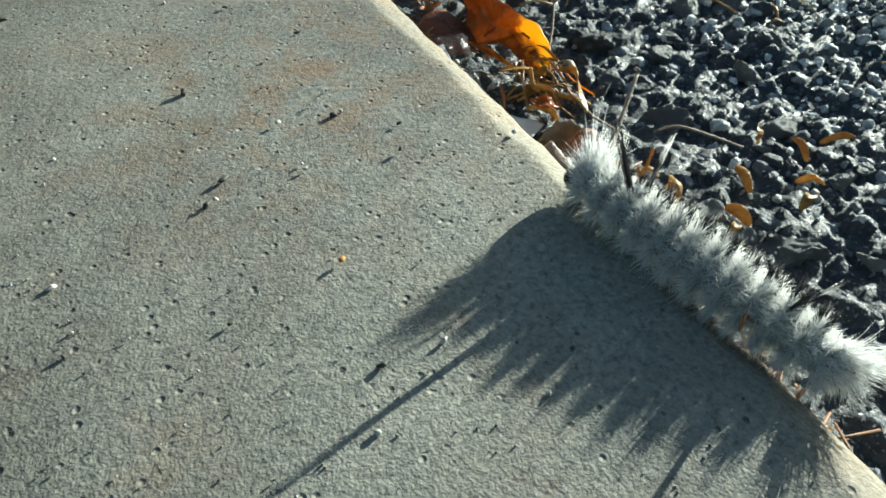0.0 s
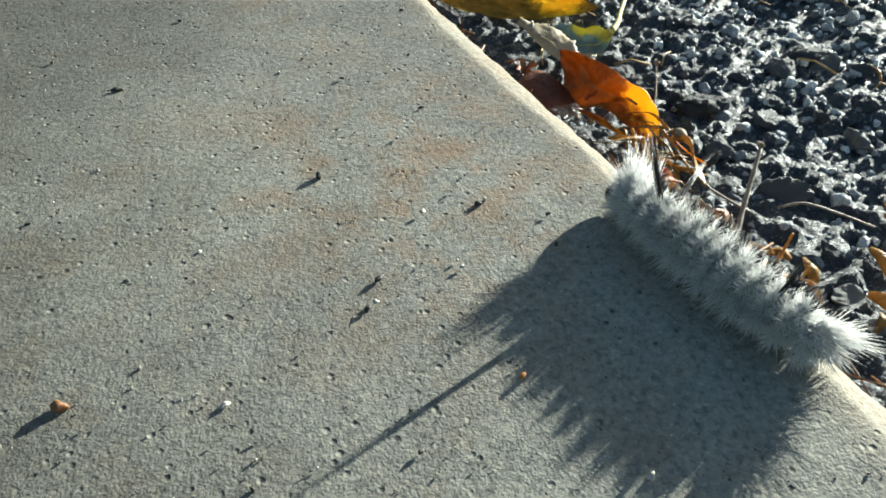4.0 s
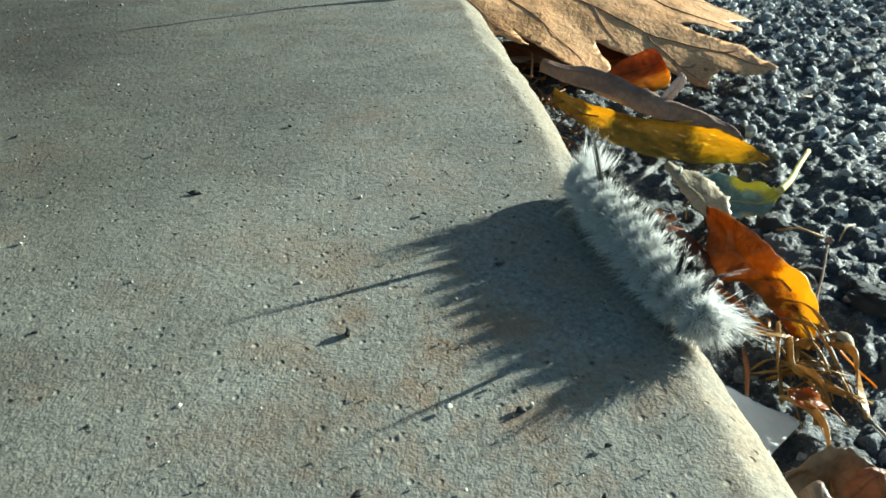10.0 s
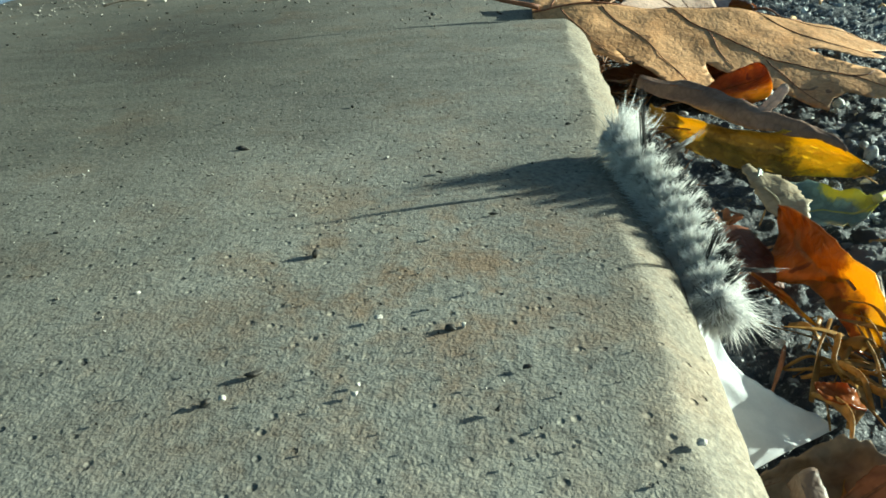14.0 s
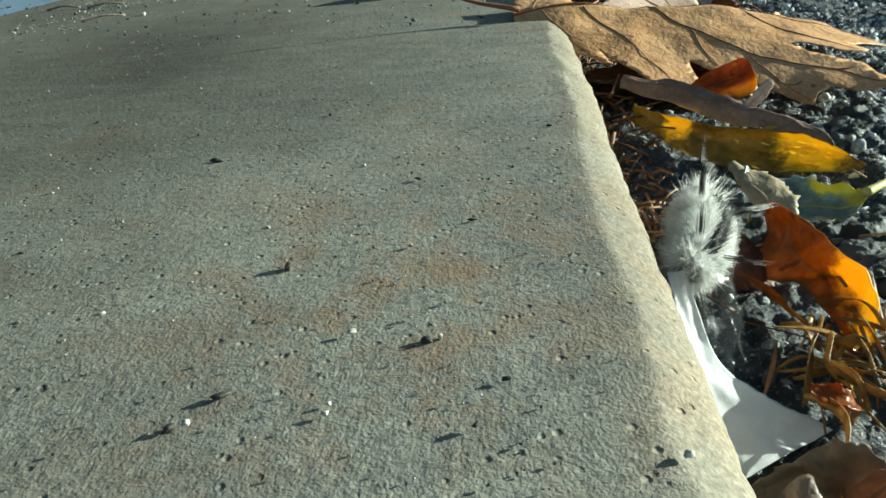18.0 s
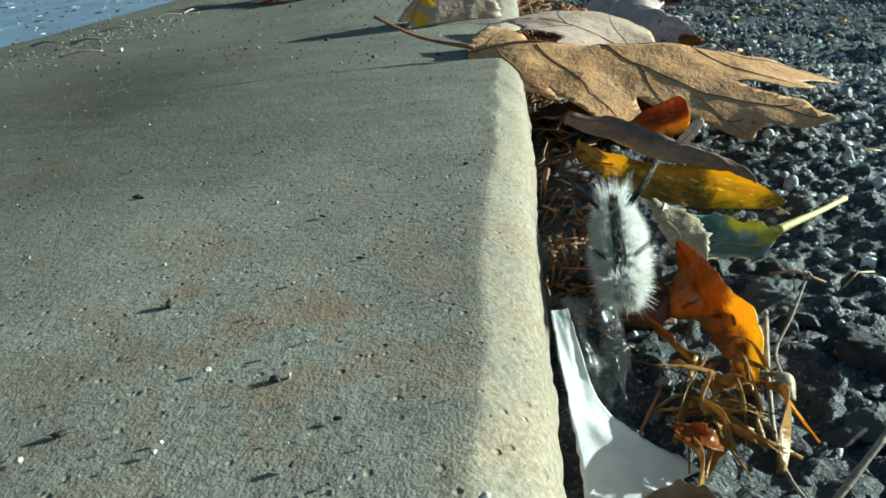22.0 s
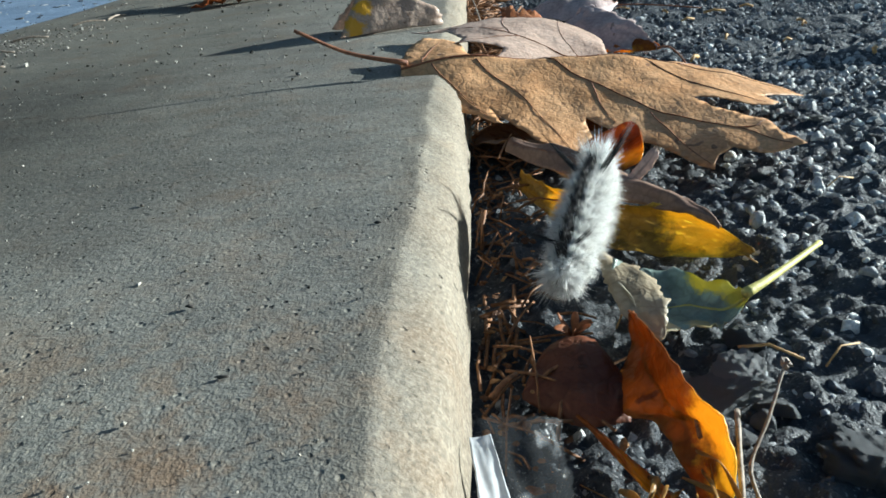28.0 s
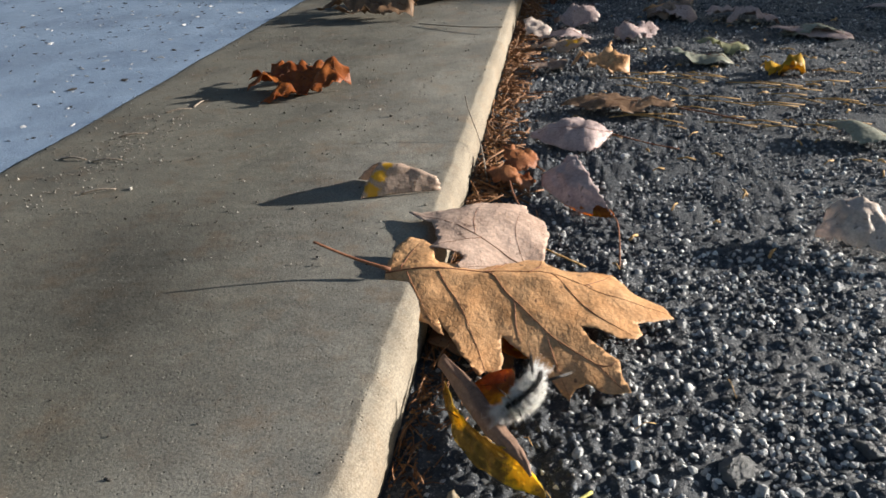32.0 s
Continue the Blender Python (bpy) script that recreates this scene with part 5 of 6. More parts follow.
def road_leaves():
    loft_leaf("grey-pink leaf with an orange lower edge and a red stem", (0.072, 0.335, -0.016),
              [(0.0918, 0.3030, -0.0205), (0.0850, 0.3120, -0.0120), (0.0790, 0.3350, -0.0095), (0.0705, 0.3640, -0.0075)],
              [(0.0915, 0.3025, -0.0215), (0.0720, 0.3105, -0.0222), (0.0490, 0.3480, -0.0205), (0.0640, 0.3640, -0.0110)], GREY_PINK, 4.4, bulge=(0, 0.002, 0.003), wrinkle=0.0016, jag=0.0022, vein=VEIN,
              stem=[(0.0924, 0.2465, -0.0222), (0.0935, 0.2700, -0.0190), (0.0935, 0.2900, -0.0185), (0.0918, 0.3035, -0.0208)])
    loft_leaf("orange rolled leaf edge beneath a grey-pink leaf", (0.082, 0.305, -0.018),
              [(0.0930, 0.3015, -0.0212), (0.0850, 0.3030, -0.0222), (0.0740, 0.3090, -0.0226), (0.0640, 0.3200, -0.0226)],
              [(0.0925, 0.3030, -0.0195), (0.0860, 0.3085, -0.0165), (0.0760, 0.3140, -0.0180), (0.0650, 0.3220, -0.0215)], ORANGE_DARK, 4.9, bulge=(0, -0.002, 0), cols=8)
    loft_leaf("pale grey-pink leaf with a long red stem on the asphalt", (0.069, 0.428, -0.017),
              [(0.0990, 0.4350, -0.0195), (0.0820, 0.4080, -0.0222), (0.0590, 0.4145, -0.0222), (0.0385, 0.4340, -0.0215)],
              [(0.0985, 0.4370, -0.0190), (0.0830, 0.4440, -0.0120), (0.0640, 0.4500, -0.0125), (0.0390, 0.4400, -0.0200)], GREY_PINK, 5.2, bulge=(0, 0, 0.005), wrinkle=0.0018, jag=0.0026, vein=VEIN,
              stem=[(0.1440, 0.4130, -0.0222), (0.1250, 0.4160, -0.0195), (0.1080, 0.4260, -0.0185), (0.0985, 0.4355, -0.0193)])
    oak_leaf("flat dark brown oak leaf on the asphalt", (0.155, 0.500, RZ + 0.002), (0.060, 0.503, RZ + 0.002), BROWN, 0.010, 12, 0.30, stem=[(-0.045, -0.040, 0.006), (-0.02, -0.02, 0.003), (0, 0, 0)])
    oak_leaf("tan crumpled leaf on the asphalt beside the kerb", (0.125, 0.612, RZ), (0.070, 0.640, RZ), TAN, 0.020, 13, 0.45, ripple=0.6)
    oval_leaf("small rust brown leaf in the gutter", (0.045, 0.352, RZ), (0.012, 0.345, RZ + 0.006), 0.028, RUST, 0.010, 6.1, step=0.0035, ripple=0.6)
    oval_leaf("small brown curled leaf in the gutter", (0.044, 0.362, RZ + 0.006), (0.022, 0.378, RZ + 0.010), 0.024, RUST, 0.008, 6.6, step=0.0035, ripple=0.7)
    oval_leaf("yellow crumpled leaf on the asphalt", (0.280, 0.605, RZ), (0.245, 0.622, RZ), 0.034, YELLOW, 0.016, 7.1, ripple=0.8)
    oval_leaf("grey-green leaf on the asphalt", (0.287, 0.424, RZ), (0.247, 0.452, RZ + 0.005), 0.034, PALE_GREEN, 0.012, 8.3)
    loft_leaf("pale curled maple leaf on the asphalt", (0.218, 0.283, -0.016),
              [(0.1960, 0.2850, -0.0218), (0.2080, 0.2710, -0.0170), (0.2210, 0.2640, -0.0185), (0.2310, 0.2500, -0.0222)],
              [(0.1970, 0.2880, -0.0205), (0.2090, 0.3000, -0.0075), (0.2260, 0.2950, -0.0060), (0.2350, 0.2560, -0.0200)], WHITISH, 9.7, bulge=(0.001, 0, 0.006), wrinkle=0.0034, jag=0.0065, vein=VEIN)
    oval_leaf("pink leaf standing on the asphalt", (0.405, 0.540, RZ), (0.395, 0.575, RZ + 0.020), 0.036, PINKISH, 0.010, 9.1)
    oak_leaf("tan leaf on the asphalt", (0.480, 0.690, RZ), (0.425, 0.710, RZ), TAN, 0.018, 17, 0.45, ripple=0.6)
    oak_leaf("large shaded brown leaf on the asphalt", (0.450, 0.370, RZ), (0.385, 0.420, RZ), BROWN, 0.026, 18, 0.5, ripple=0.6)
    oval_leaf("pale pointed leaf standing in the gutter", (0.070, 0.800, RZ), (0.095, 0.850, RZ + 0.012), 0.055, GREY_PINK, 0.022, 10.2, ripple=0.5, step=0.006)
    oval_leaf("pale curled leaf on the asphalt", (0.120, 0.745, RZ), (0.170, 0.770, RZ), 0.044, GREY_PINK, 0.020, 10.9, ripple=0.5, step=0.006)
    oval_leaf("blue-grey leaf on the asphalt", (0.225, 0.640, RZ), (0.160, 0.668, RZ), 0.044, PALE_GREEN, 0.012, 11.4, ripple=0.6, step=0.006)
    oval_leaf("olive leaf overlapping a blue-grey leaf", (0.250, 0.690, RZ), (0.195, 0.690, RZ + 0.006), 0.026, GREENISH, 0.012, 11.8, ripple=0.6, step=0.006)
    oval_leaf("white and yellow leaf in the gutter", (0.090, 0.706, RZ), (0.020, 0.722, RZ), 0.036, PALE_YELLOW, 0.012, 12.6, ripple=0.6, step=0.006)
    oval_leaf("pale long leaf on the asphalt", (0.365, 0.740, RZ), (0.285, 0.775, RZ + 0.004), 0.036, GREY_PINK, 0.008, 13.1, step=0.006)
    oak_leaf("grey-pink lobed leaf on the asphalt", (0.310, 0.815, RZ), (0.235, 0.865, RZ), GREY_PINK, 0.018, 21, 0.45, ripple=0.5)
    oval_leaf("tan leaf in the shade on the asphalt", (0.220, 0.880, RZ), (0.165, 0.900, RZ), 0.045, TAN, 0.014, 14.2, ripple=0.5, step=0.006)
    # the drift of leaves at the far end of the gutter
    oak_leaf("grey-pink leaf in the shaded drift of leaves", (0.125, 1.225, RZ + 0.004), (0.048, 1.167, RZ + 0.004), GREY_PINK, 0.020, 31, 0.45, ripple=0.5, step=0.007)
    oak_leaf("dull brown leaf in the shaded drift of leaves", (0.110, 0.985, RZ + 0.002), (0.072, 1.055, RZ + 0.006), GREY_BROWN, 0.018, 33, 0.5, ripple=0.7, step=0.007)
    oval_leaf("dark rust leaf curled at the kerb foot", (0.064, 0.985, RZ), (0.030, 1.012, RZ + 0.010), 0.034, RUST_DARK, 0.018, 15.3, ripple=0.7, step=0.006)
    oval_leaf("dark red leaf lying in the shaded gutter", (0.056, 1.295, RZ), (0.014, 1.318, RZ + 0.006), 0.040, RUST_RED, 0.020, 15.8, ripple=0.6, step=0.007)
    oak_leaf("crumpled brown leaf beyond the shaded leaves", (0.169, 1.297, RZ + 0.002), (0.100, 1.375, RZ + 0.004), BROWN, 0.030, 35, 0.5, ripple=0.8, step=0.008)
    oval_leaf("pale grey leaf lying flat in the shade", (0.256, 1.205, RZ), (0.198, 1.222, RZ + 0.004), 0.045, GREY_PINK, 0.014, 16.2, ripple=0.5, step=0.007)
    oak_leaf("grey-brown leaf in the shade on the asphalt", (0.236, 0.961, RZ + 0.002), (0.172, 0.948, RZ + 0.004), GREY_BROWN, 0.018, 37, 0.45, ripple=0.6, step=0.006)
    oval_leaf("pale pinkish-grey leaf arched on the asphalt", (0.222, 0.846, RZ), (0.168, 0.872, RZ), 0.034, GREY_PINK, 0.016, 16.9, ripple=0.6, step=0.006)
    oval_leaf("pale leaf leaning on the kerb foot", (0.043, 0.762, RZ), (0.014, 0.800, RZ + 0.012), 0.030, WHITISH, 0.010, 17.2, ripple=0.5, step=0.005)
    oak_leaf("flat grey-pink leaf under the pointed leaf", (0.094, 0.751, RZ + 0.001), (0.040, 0.776, RZ + 0.002), GREY_PINK, 0.008, 39, 0.42, ripple=0.5, step=0.006)
    oval_leaf("shrivelled grey-brown leaf in the gutter", (0.066, 0.640, RZ), (0.026, 0.612, RZ + 0.003), 0.022, GREY_BROWN, 0.010, 17.6, ripple=0.7, step=0.005)
    oak_leaf("large pale shaded leaf on the asphalt", (0.180, 1.06, RZ), (0.085, 1.10, RZ), GREY_PINK, 0.022, 23, 0.5, ripple=0.5, step=0.007)
    oval_leaf("pale shaded leaf in the gutter", (0.100, 1.15, RZ), (0.030, 1.18, RZ), 0.05, GREY_PINK, 0.016, 15.5, ripple=0.5, step=0.007)
    oval_leaf("brown leaf near the white post", (0.120, 1.25, RZ), (0.05, 1.30, RZ), 0.05, BROWN, 0.016, 15.9, ripple=0.6, step=0.007)
    oval_leaf("brown leaf far along the asphalt", (0.56, 1.10, RZ), (0.47, 1.12, RZ), 0.05, RUST, 0.016, 16.4, ripple=0.6, step=0.007)
    oval_leaf("pale leaf in the strip of shade", (0.50, 0.88, RZ), (0.43, 0.90, RZ), 0.045, GREY_PINK, 0.008, 16.9, step=0.007)
    oval_leaf("grey leaf among the leaves piled in the gutter", (0.048, 1.187, RZ), (0.125, 1.220, RZ + 0.004), 0.060, GREY_PINK, 0.016, 31.2, ripple=0.5, step=0.006, tooth=0.16, teeth=5)
    oak_leaf("grey-pink lobed leaf piled in the gutter", (0.104, 1.100, RZ), (0.186, 1.099, RZ + 0.004), GREY_PINK, 0.018, 41, 0.5, ripple=0.5, step=0.006)
    oval_leaf("grey leaf in the strip of shade by the gutter", (0.199, 1.220, RZ), (0.260, 1.224, RZ + 0.004), 0.050, GREY_PINK, 0.014, 33.4, ripple=0.5, step=0.006, tooth=0.16, teeth=5)
    oval_leaf("brown-grey curled leaf beside the gutter pile", (0.166, 0.870, RZ), (0.221, 0.882, RZ + 0.004), 0.045, GREY_BROWN, 0.018, 34.1, ripple=0.5, step=0.006, tooth=0.16, teeth=5)
    oak_leaf("brown leaf under the piled grey leaves", (0.072, 1.052, RZ), (0.116, 1.084, RZ + 0.004), BROWN, 0.016, 43, 0.5, ripple=0.5, step=0.006)
    oval_leaf("dark red leaf at the back of the gutter pile", (0.015, 1.316, RZ), (0.052, 1.346, RZ + 0.004), 0.060, RUST_DARK, 0.018, 36.3, ripple=0.5, step=0.006, tooth=0.16, teeth=5)
    oak_leaf("brown curled leaf at the back of the gutter pile", (0.099, 1.355, RZ), (0.175, 1.356, RZ + 0.004), BROWN, 0.020, 45, 0.5, ripple=0.5, step=0.006)
    oval_leaf("pale green leaf in the far shade", (0.549, 1.030, RZ), (0.618, 1.043, RZ + 0.004), 0.050, PALE_GREEN, 0.012, 37.7, ripple=0.5, step=0.006, tooth=0.16, teeth=5)
    oval_leaf("pale olive leaf touching a grey lobed leaf", (0.300, 0.772, RZ), (0.356, 0.746, RZ + 0.004), 0.035, PALE_GREEN, 0.010, 38.9, ripple=0.5, step=0.006, tooth=0.16, teeth=5)


road_leaves()


# ---------------------------------------------------------------- gutter beside the caterpillar's way
STRAW_GOLD = leaf_material("golden_straw", (0.34, 0.18, 0.045), (0.60, 0.38, 0.12), (0.18, 0.08, 0.03), None, 0.4, 0.4)
ORANGE_GLOW = leaf_material("glowing_orange_leaf", (0.24, 0.075, 0.010), (0.46, 0.17, 0.014), (0.12, 0.03, 0.010), None, 0.5, 0.32, patches=(((0.0045, -0.012, 0.002), 0.0075, (0.95, 0.55, 0.03)), ((0.0060, -0.0165, -0.002), 0.0060, (0.95, 0.62, 0.05))))
# brown base partly stands for shade, the yellow patches for sunlit spots
UMBER_YELLOW = leaf_material("umber_leaf_yellow_patch", (0.20, 0.12, 0.02), (0.42, 0.28, 0.045), (0.08, 0.04, 0.02), None, 0.35, 0.4, patches=(((0.017, -0.016, 0.005), 0.0115, (0.98, 0.68, 0.03)), ((-0.010, 0.007, 0.002), 0.0060, (0.98, 0.66, 0.03))))
BLUE_GREEN = leaf_material("blue_green_leaf", (0.22, 0.31, 0.30), (0.36, 0.44, 0.40), (0.07, 0.10, 0.10), None, 0.3, 0.3, patches=(((0.009, 0.004, 0.001), 0.0062, (0.66, 0.58, 0.06)), ((0.012, -0.001, -0.001), 0.0042, (0.58, 0.54, 0.10)), ((0.004, -0.006, -0.004), 0.0036, (0.62, 0.50, 0.26)), ((-0.003, -0.008, -0.003), 0.0036, (0.64, 0.54, 0.34)), ((-0.010, -0.001, 0.001), 0.0066, (0.66, 0.60, 0.46)), ((-0.001, 0.004, 0.0), 0.0020, (0.05, 0.08, 0.08)), ((0.003, 0.002, 0.0), 0.0016, (0.05, 0.08, 0.08))))
UMBER_GREY = leaf_material("grey_umber_leaf", (0.18, 0.11, 0.08), (0.33, 0.22, 0.165), (0.10, 0.06, 0.045), None, 0.12, 0.5)
GREY_BEIGE = leaf_material("grey_beige_leaf", (0.24, 0.17, 0.11), (0.44, 0.34, 0.24), (0.42, 0.17, 0.04), None, 0.25, 0.55)
PALE_RIM = leaf_material("pale_torn_leaf", (0.40, 0.33, 0.22), (0.58, 0.51, 0.38), (0.2, 0.16, 0.1), None, 0.3, 0.5)


def gutter_leaves():
    # long leaf, its shade put into the brown, its sunlit spots into yellow patches
    loft_leaf("long brown leaf with painted sunlit yellow patches curled in the gutter", (0.035, 0.118, -0.019),
              [(0.016, 0.143, -0.0215), (0.028, 0.113, -0.0228), (0.043, 0.100, -0.0222), (0.056, 0.092, -0.0195), (0.0585, 0.0905, -0.0180)],
              [(0.017, 0.144, -0.0175), (0.025, 0.126, -0.0160), (0.037, 0.113, -0.0155), (0.0495, 0.1035, -0.0138), (0.0585, 0.0910, -0.0176)],
              UMBER_YELLOW, 17.3, bulge=(0.0012, 0.0026, -0.0005), wrinkle=0.0019, jag=0.0014, curl=0.0010)
    loft_leaf("grey-brown rolled leaf lying across the gutter", (0.036, 0.120, -0.012),
              [(0.014, 0.150, -0.0140), (0.026, 0.130, -0.0140), (0.037, 0.114, -0.0150), (0.0480, 0.1025, -0.0142), (0.0535, 0.0965, -0.0160)],
              [(0.016, 0.154, -0.0118), (0.030, 0.136, -0.0102), (0.041, 0.1195, -0.0118), (0.0505, 0.1055, -0.0133), (0.0540, 0.0970, -0.0156)],
              UMBER_GREY, 17.8, bulge=(-0.0004, -0.0008, 0.0024), wrinkle=0.0012, vein=VEIN)
    loft_leaf("small orange-brown curled leaf with a pale edge", (0.040, 0.132, -0.010),
              [(0.029, 0.137, -0.0120), (0.036, 0.140, -0.0085), (0.0435, 0.139, -0.0050), (0.0450, 0.136, -0.0045)],
              [(0.030, 0.135, -0.0135), (0.036, 0.125, -0.0125), (0.0435, 0.122, -0.0085), (0.0455, 0.1345, -0.0048)], ORANGE_DARK, 18.2, bulge=(0.002, 0.004, 0), cols=10)
    loft_leaf("pale curled leaf edge standing beside the grey-brown leaf", (0.043, 0.122, -0.009),
              [(0.0375, 0.118, -0.0130), (0.0415, 0.119, -0.0095), (0.0450, 0.1205, -0.0062), (0.0462, 0.1212, -0.0056)],
              [(0.0385, 0.1165, -0.0135), (0.0432, 0.1165, -0.0105), (0.0466, 0.1185, -0.0070), (0.0468, 0.1208, -0.0058)], PINKISH, 18.6, cols=6, wrinkle=0.0003)
    # green leaf cupped towards the kerb, its stem lying back over the asphalt
    loft_leaf("spotted green and yellow leaf with a pale stem on the asphalt", (0.039, 0.076, -0.016),
              [(0.0510, 0.0727, -0.0165), (0.0468, 0.0705, -0.0205), (0.0405, 0.0695, -0.0200), (0.0338, 0.0672, -0.0185), (0.0300, 0.0770, -0.0150)],
              [(0.0512, 0.0730, -0.0160), (0.0472, 0.0765, -0.0155), (0.0415, 0.0845, -0.0165), (0.0345, 0.0860, -0.0165), (0.0298, 0.0830, -0.0130)],
              BLUE_GREEN, 18.9, bulge=(0, 0.001, -0.0026), wrinkle=0.0011, vein=STEM_GREEN, jag=0.0024, curl=0.0012,
              stem=[(0.0735, 0.0965, -0.0200), (0.0640, 0.0865, -0.0185), (0.0560, 0.0775, -0.0165), (0.0505, 0.0730, -0.0163)], stem_r=0.00065)
    loft_leaf("pale torn leaf edge curled over the green leaf", (0.032, 0.074, -0.016),
              [(0.0275, 0.0860, -0.0145), (0.0280, 0.0780, -0.0160), (0.0300, 0.0700, -0.0178), (0.0338, 0.0645, -0.0198)],
              [(0.0290, 0.0868, -0.0142), (0.0350, 0.0800, -0.0150), (0.0368, 0.0715, -0.0162), (0.0350, 0.0650, -0.0188)], PALE_RIM, 19.1, bulge=(0, 0, 0.0005), jag=0.0016, cols=8, rib=False, wrinkle=0.0008)
    # orange leaf: a tall sheet that bends round at its foot, and its front rim
    loft_leaf("glowing orange leaf standing curled in the gutter", (0.031, 0.050, -0.016),
              [(0.0300, 0.0672, -0.0153), (0.0285, 0.0640, -0.0200), (0.0252, 0.0560, -0.0222), (0.0258, 0.0505, -0.0222), (0.0288, 0.0472, -0.0205), (0.0305, 0.0415, -0.0212), (0.0318, 0.0335, -0.0232)],
              [(0.0302, 0.0674, -0.0147), (0.0298, 0.0590, -0.0120), (0.0305, 0.0490, -0.0110), (0.0322, 0.0420, -0.0122), (0.0342, 0.0372, -0.0142), (0.0350, 0.0325, -0.0176), (0.0332, 0.0298, -0.0226)],
              ORANGE_GLOW, 19.5, bulge=(0.0022, 0.0010, -0.0008), wrinkle=0.0013, curl=-0.0012, vein=RUST, jag=0.0007)
    loft_leaf("narrow orange leaf strip curled beside the orange leaf", (0.024, 0.040, -0.018),
              [(0.0178, 0.0435, -0.0158), (0.0215, 0.0370, -0.0160), (0.0255, 0.0315, -0.0190), (0.0330, 0.0285, -0.0226)],
              [(0.0180, 0.0440, -0.0165), (0.0232, 0.0405, -0.0195), (0.0282, 0.0350, -0.0220), (0.0335, 0.0290, -0.0233)], ORANGE_DARK, 20.9, bulge=(-0.001, -0.001, 0.0004), cols=8, wrinkle=0.0004)
    loft_leaf("dark red-brown leaf folded under the orange leaf", (0.019, 0.055, -0.021),
              [(0.0110, 0.0560, -0.0225), (0.0150, 0.0520, -0.0225), (0.0200, 0.0490, -0.0228), (0.0265, 0.0500, -0.0232)],
              [(0.0112, 0.0565, -0.0220), (0.0160, 0.0650, -0.0195), (0.0225, 0.0660, -0.0185), (0.0275, 0.0580, -0.0215)], RUST_DARK, 20.3, bulge=(0, 0, 0.001), cols=10)
    loft_leaf("dry stalk of the orange leaf bent over the straw", (0.036, 0.028, -0.022),
              [(0.0345, 0.0325, -0.0225), (0.0355, 0.0280, -0.0205), (0.0375, 0.0240, -0.0220), (0.0385, 0.0185, -0.0225)],
              [(0.0355, 0.0325, -0.0230), (0.0370, 0.0285, -0.0215), (0.0383, 0.0240, -0.0228), (0.0387, 0.0185, -0.0229)], ORANGE_DARK, 22.1, cols=4, wrinkle=0.0003, rib=False)
    loft_leaf("dry grey-beige leaf rolled up at the foot of the kerb", (0.014, -0.001, -0.019),
              [(0.0055, -0.0025, -0.0215), (0.0110, -0.0035, -0.0232), (0.0165, -0.0040, -0.0230), (0.0225, -0.0025, -0.0205)],
              [(0.0055, -0.0020, -0.0178), (0.0115, 0.0004, -0.0155), (0.0175, 0.0004, -0.0128), (0.0232, -0.0010, -0.0165)], GREY_BEIGE, 22.0, bulge=(0, 0.0022, 0.0004), wrinkle=0.0014, curl=-0.0016, jag=0.0012, vein=VEIN)
    loft_leaf("orange-brown leaf fragment curled over the rolled leaf", (0.018, -0.002, -0.016),
              [(0.0130, -0.0030, -0.0205), (0.0160, -0.0030, -0.0175), (0.0190, -0.0020, -0.0140), (0.0225, -0.0022, -0.0148)],
              [(0.0150, -0.0055, -0.0210), (0.0185, -0.0062, -0.0195), (0.0215, -0.0060, -0.0175), (0.0228, -0.0030, -0.0152)], RUST, 22.6, bulge=(0, 0.001, 0.001), cols=8)
    loft_leaf("pale shrivelled leaf strip along the kerb foot", (0.0115, -0.012, -0.016),
              [(0.0095, -0.0030, -0.0165), (0.0092, -0.0085, -0.0170), (0.0098, -0.0140, -0.0175), (0.0118, -0.0205, -0.0180)],
              [(0.0118, -0.0030, -0.0138), (0.0122, -0.0085, -0.0150), (0.0124, -0.0140, -0.0160), (0.0128, -0.0205, -0.0175)], GREY_BROWN, 21.7, bulge=(-0.0008, 0, 0.001), cols=8, wrinkle=0.0007, jag=0.0007)
    loft_leaf("curled grey-brown leaf standing at the kerb foot", (0.019, -0.011, -0.018),
              [(0.0212, -0.0045, -0.0138), (0.0198, -0.0090, -0.0150), (0.0175, -0.0140, -0.0165), (0.0145, -0.0200, -0.0188)],
              [(0.0205, -0.0048, -0.0200), (0.0165, -0.0090, -0.0228), (0.0140, -0.0145, -0.0230), (0.0135, -0.0202, -0.0220)], GREY_BROWN, 21.4, bulge=(-0.0015, 0.0005, 0), wrinkle=0.0008, curl=0.0008)
    loft_leaf("yellow dry strip lying beside the curled leaf", (0.025, -0.009, -0.020),
              [(0.0220, -0.0055, -0.0212), (0.0250, -0.0078, -0.0195), (0.0285, -0.0115, -0.0205)],
              [(0.0222, -0.0070, -0.0216), (0.0248, -0.0092, -0.0205), (0.0284, -0.0120, -0.0209)], STRAW_GOLD, 23.1, cols=4, wrinkle=0.0003, rib=False)
    loft_leaf("golden split husk with curled ends on the asphalt", (0.026, -0.016, -0.019),
              [(0.0275, -0.0140, -0.0135), (0.0262, -0.0143, -0.0170), (0.0248, -0.0150, -0.0205), (0.0264, -0.0185, -0.0212), (0.0290, -0.0188, -0.0185)],
              [(0.0278, -0.0143, -0.0136), (0.0268, -0.0148, -0.0172), (0.0256, -0.0156, -0.0201), (0.0268, -0.0190, -0.0204), (0.0292, -0.0191, -0.0183)], STRAW_GOLD, 23.8, cols=6, wrinkle=0.0005, rib=False)
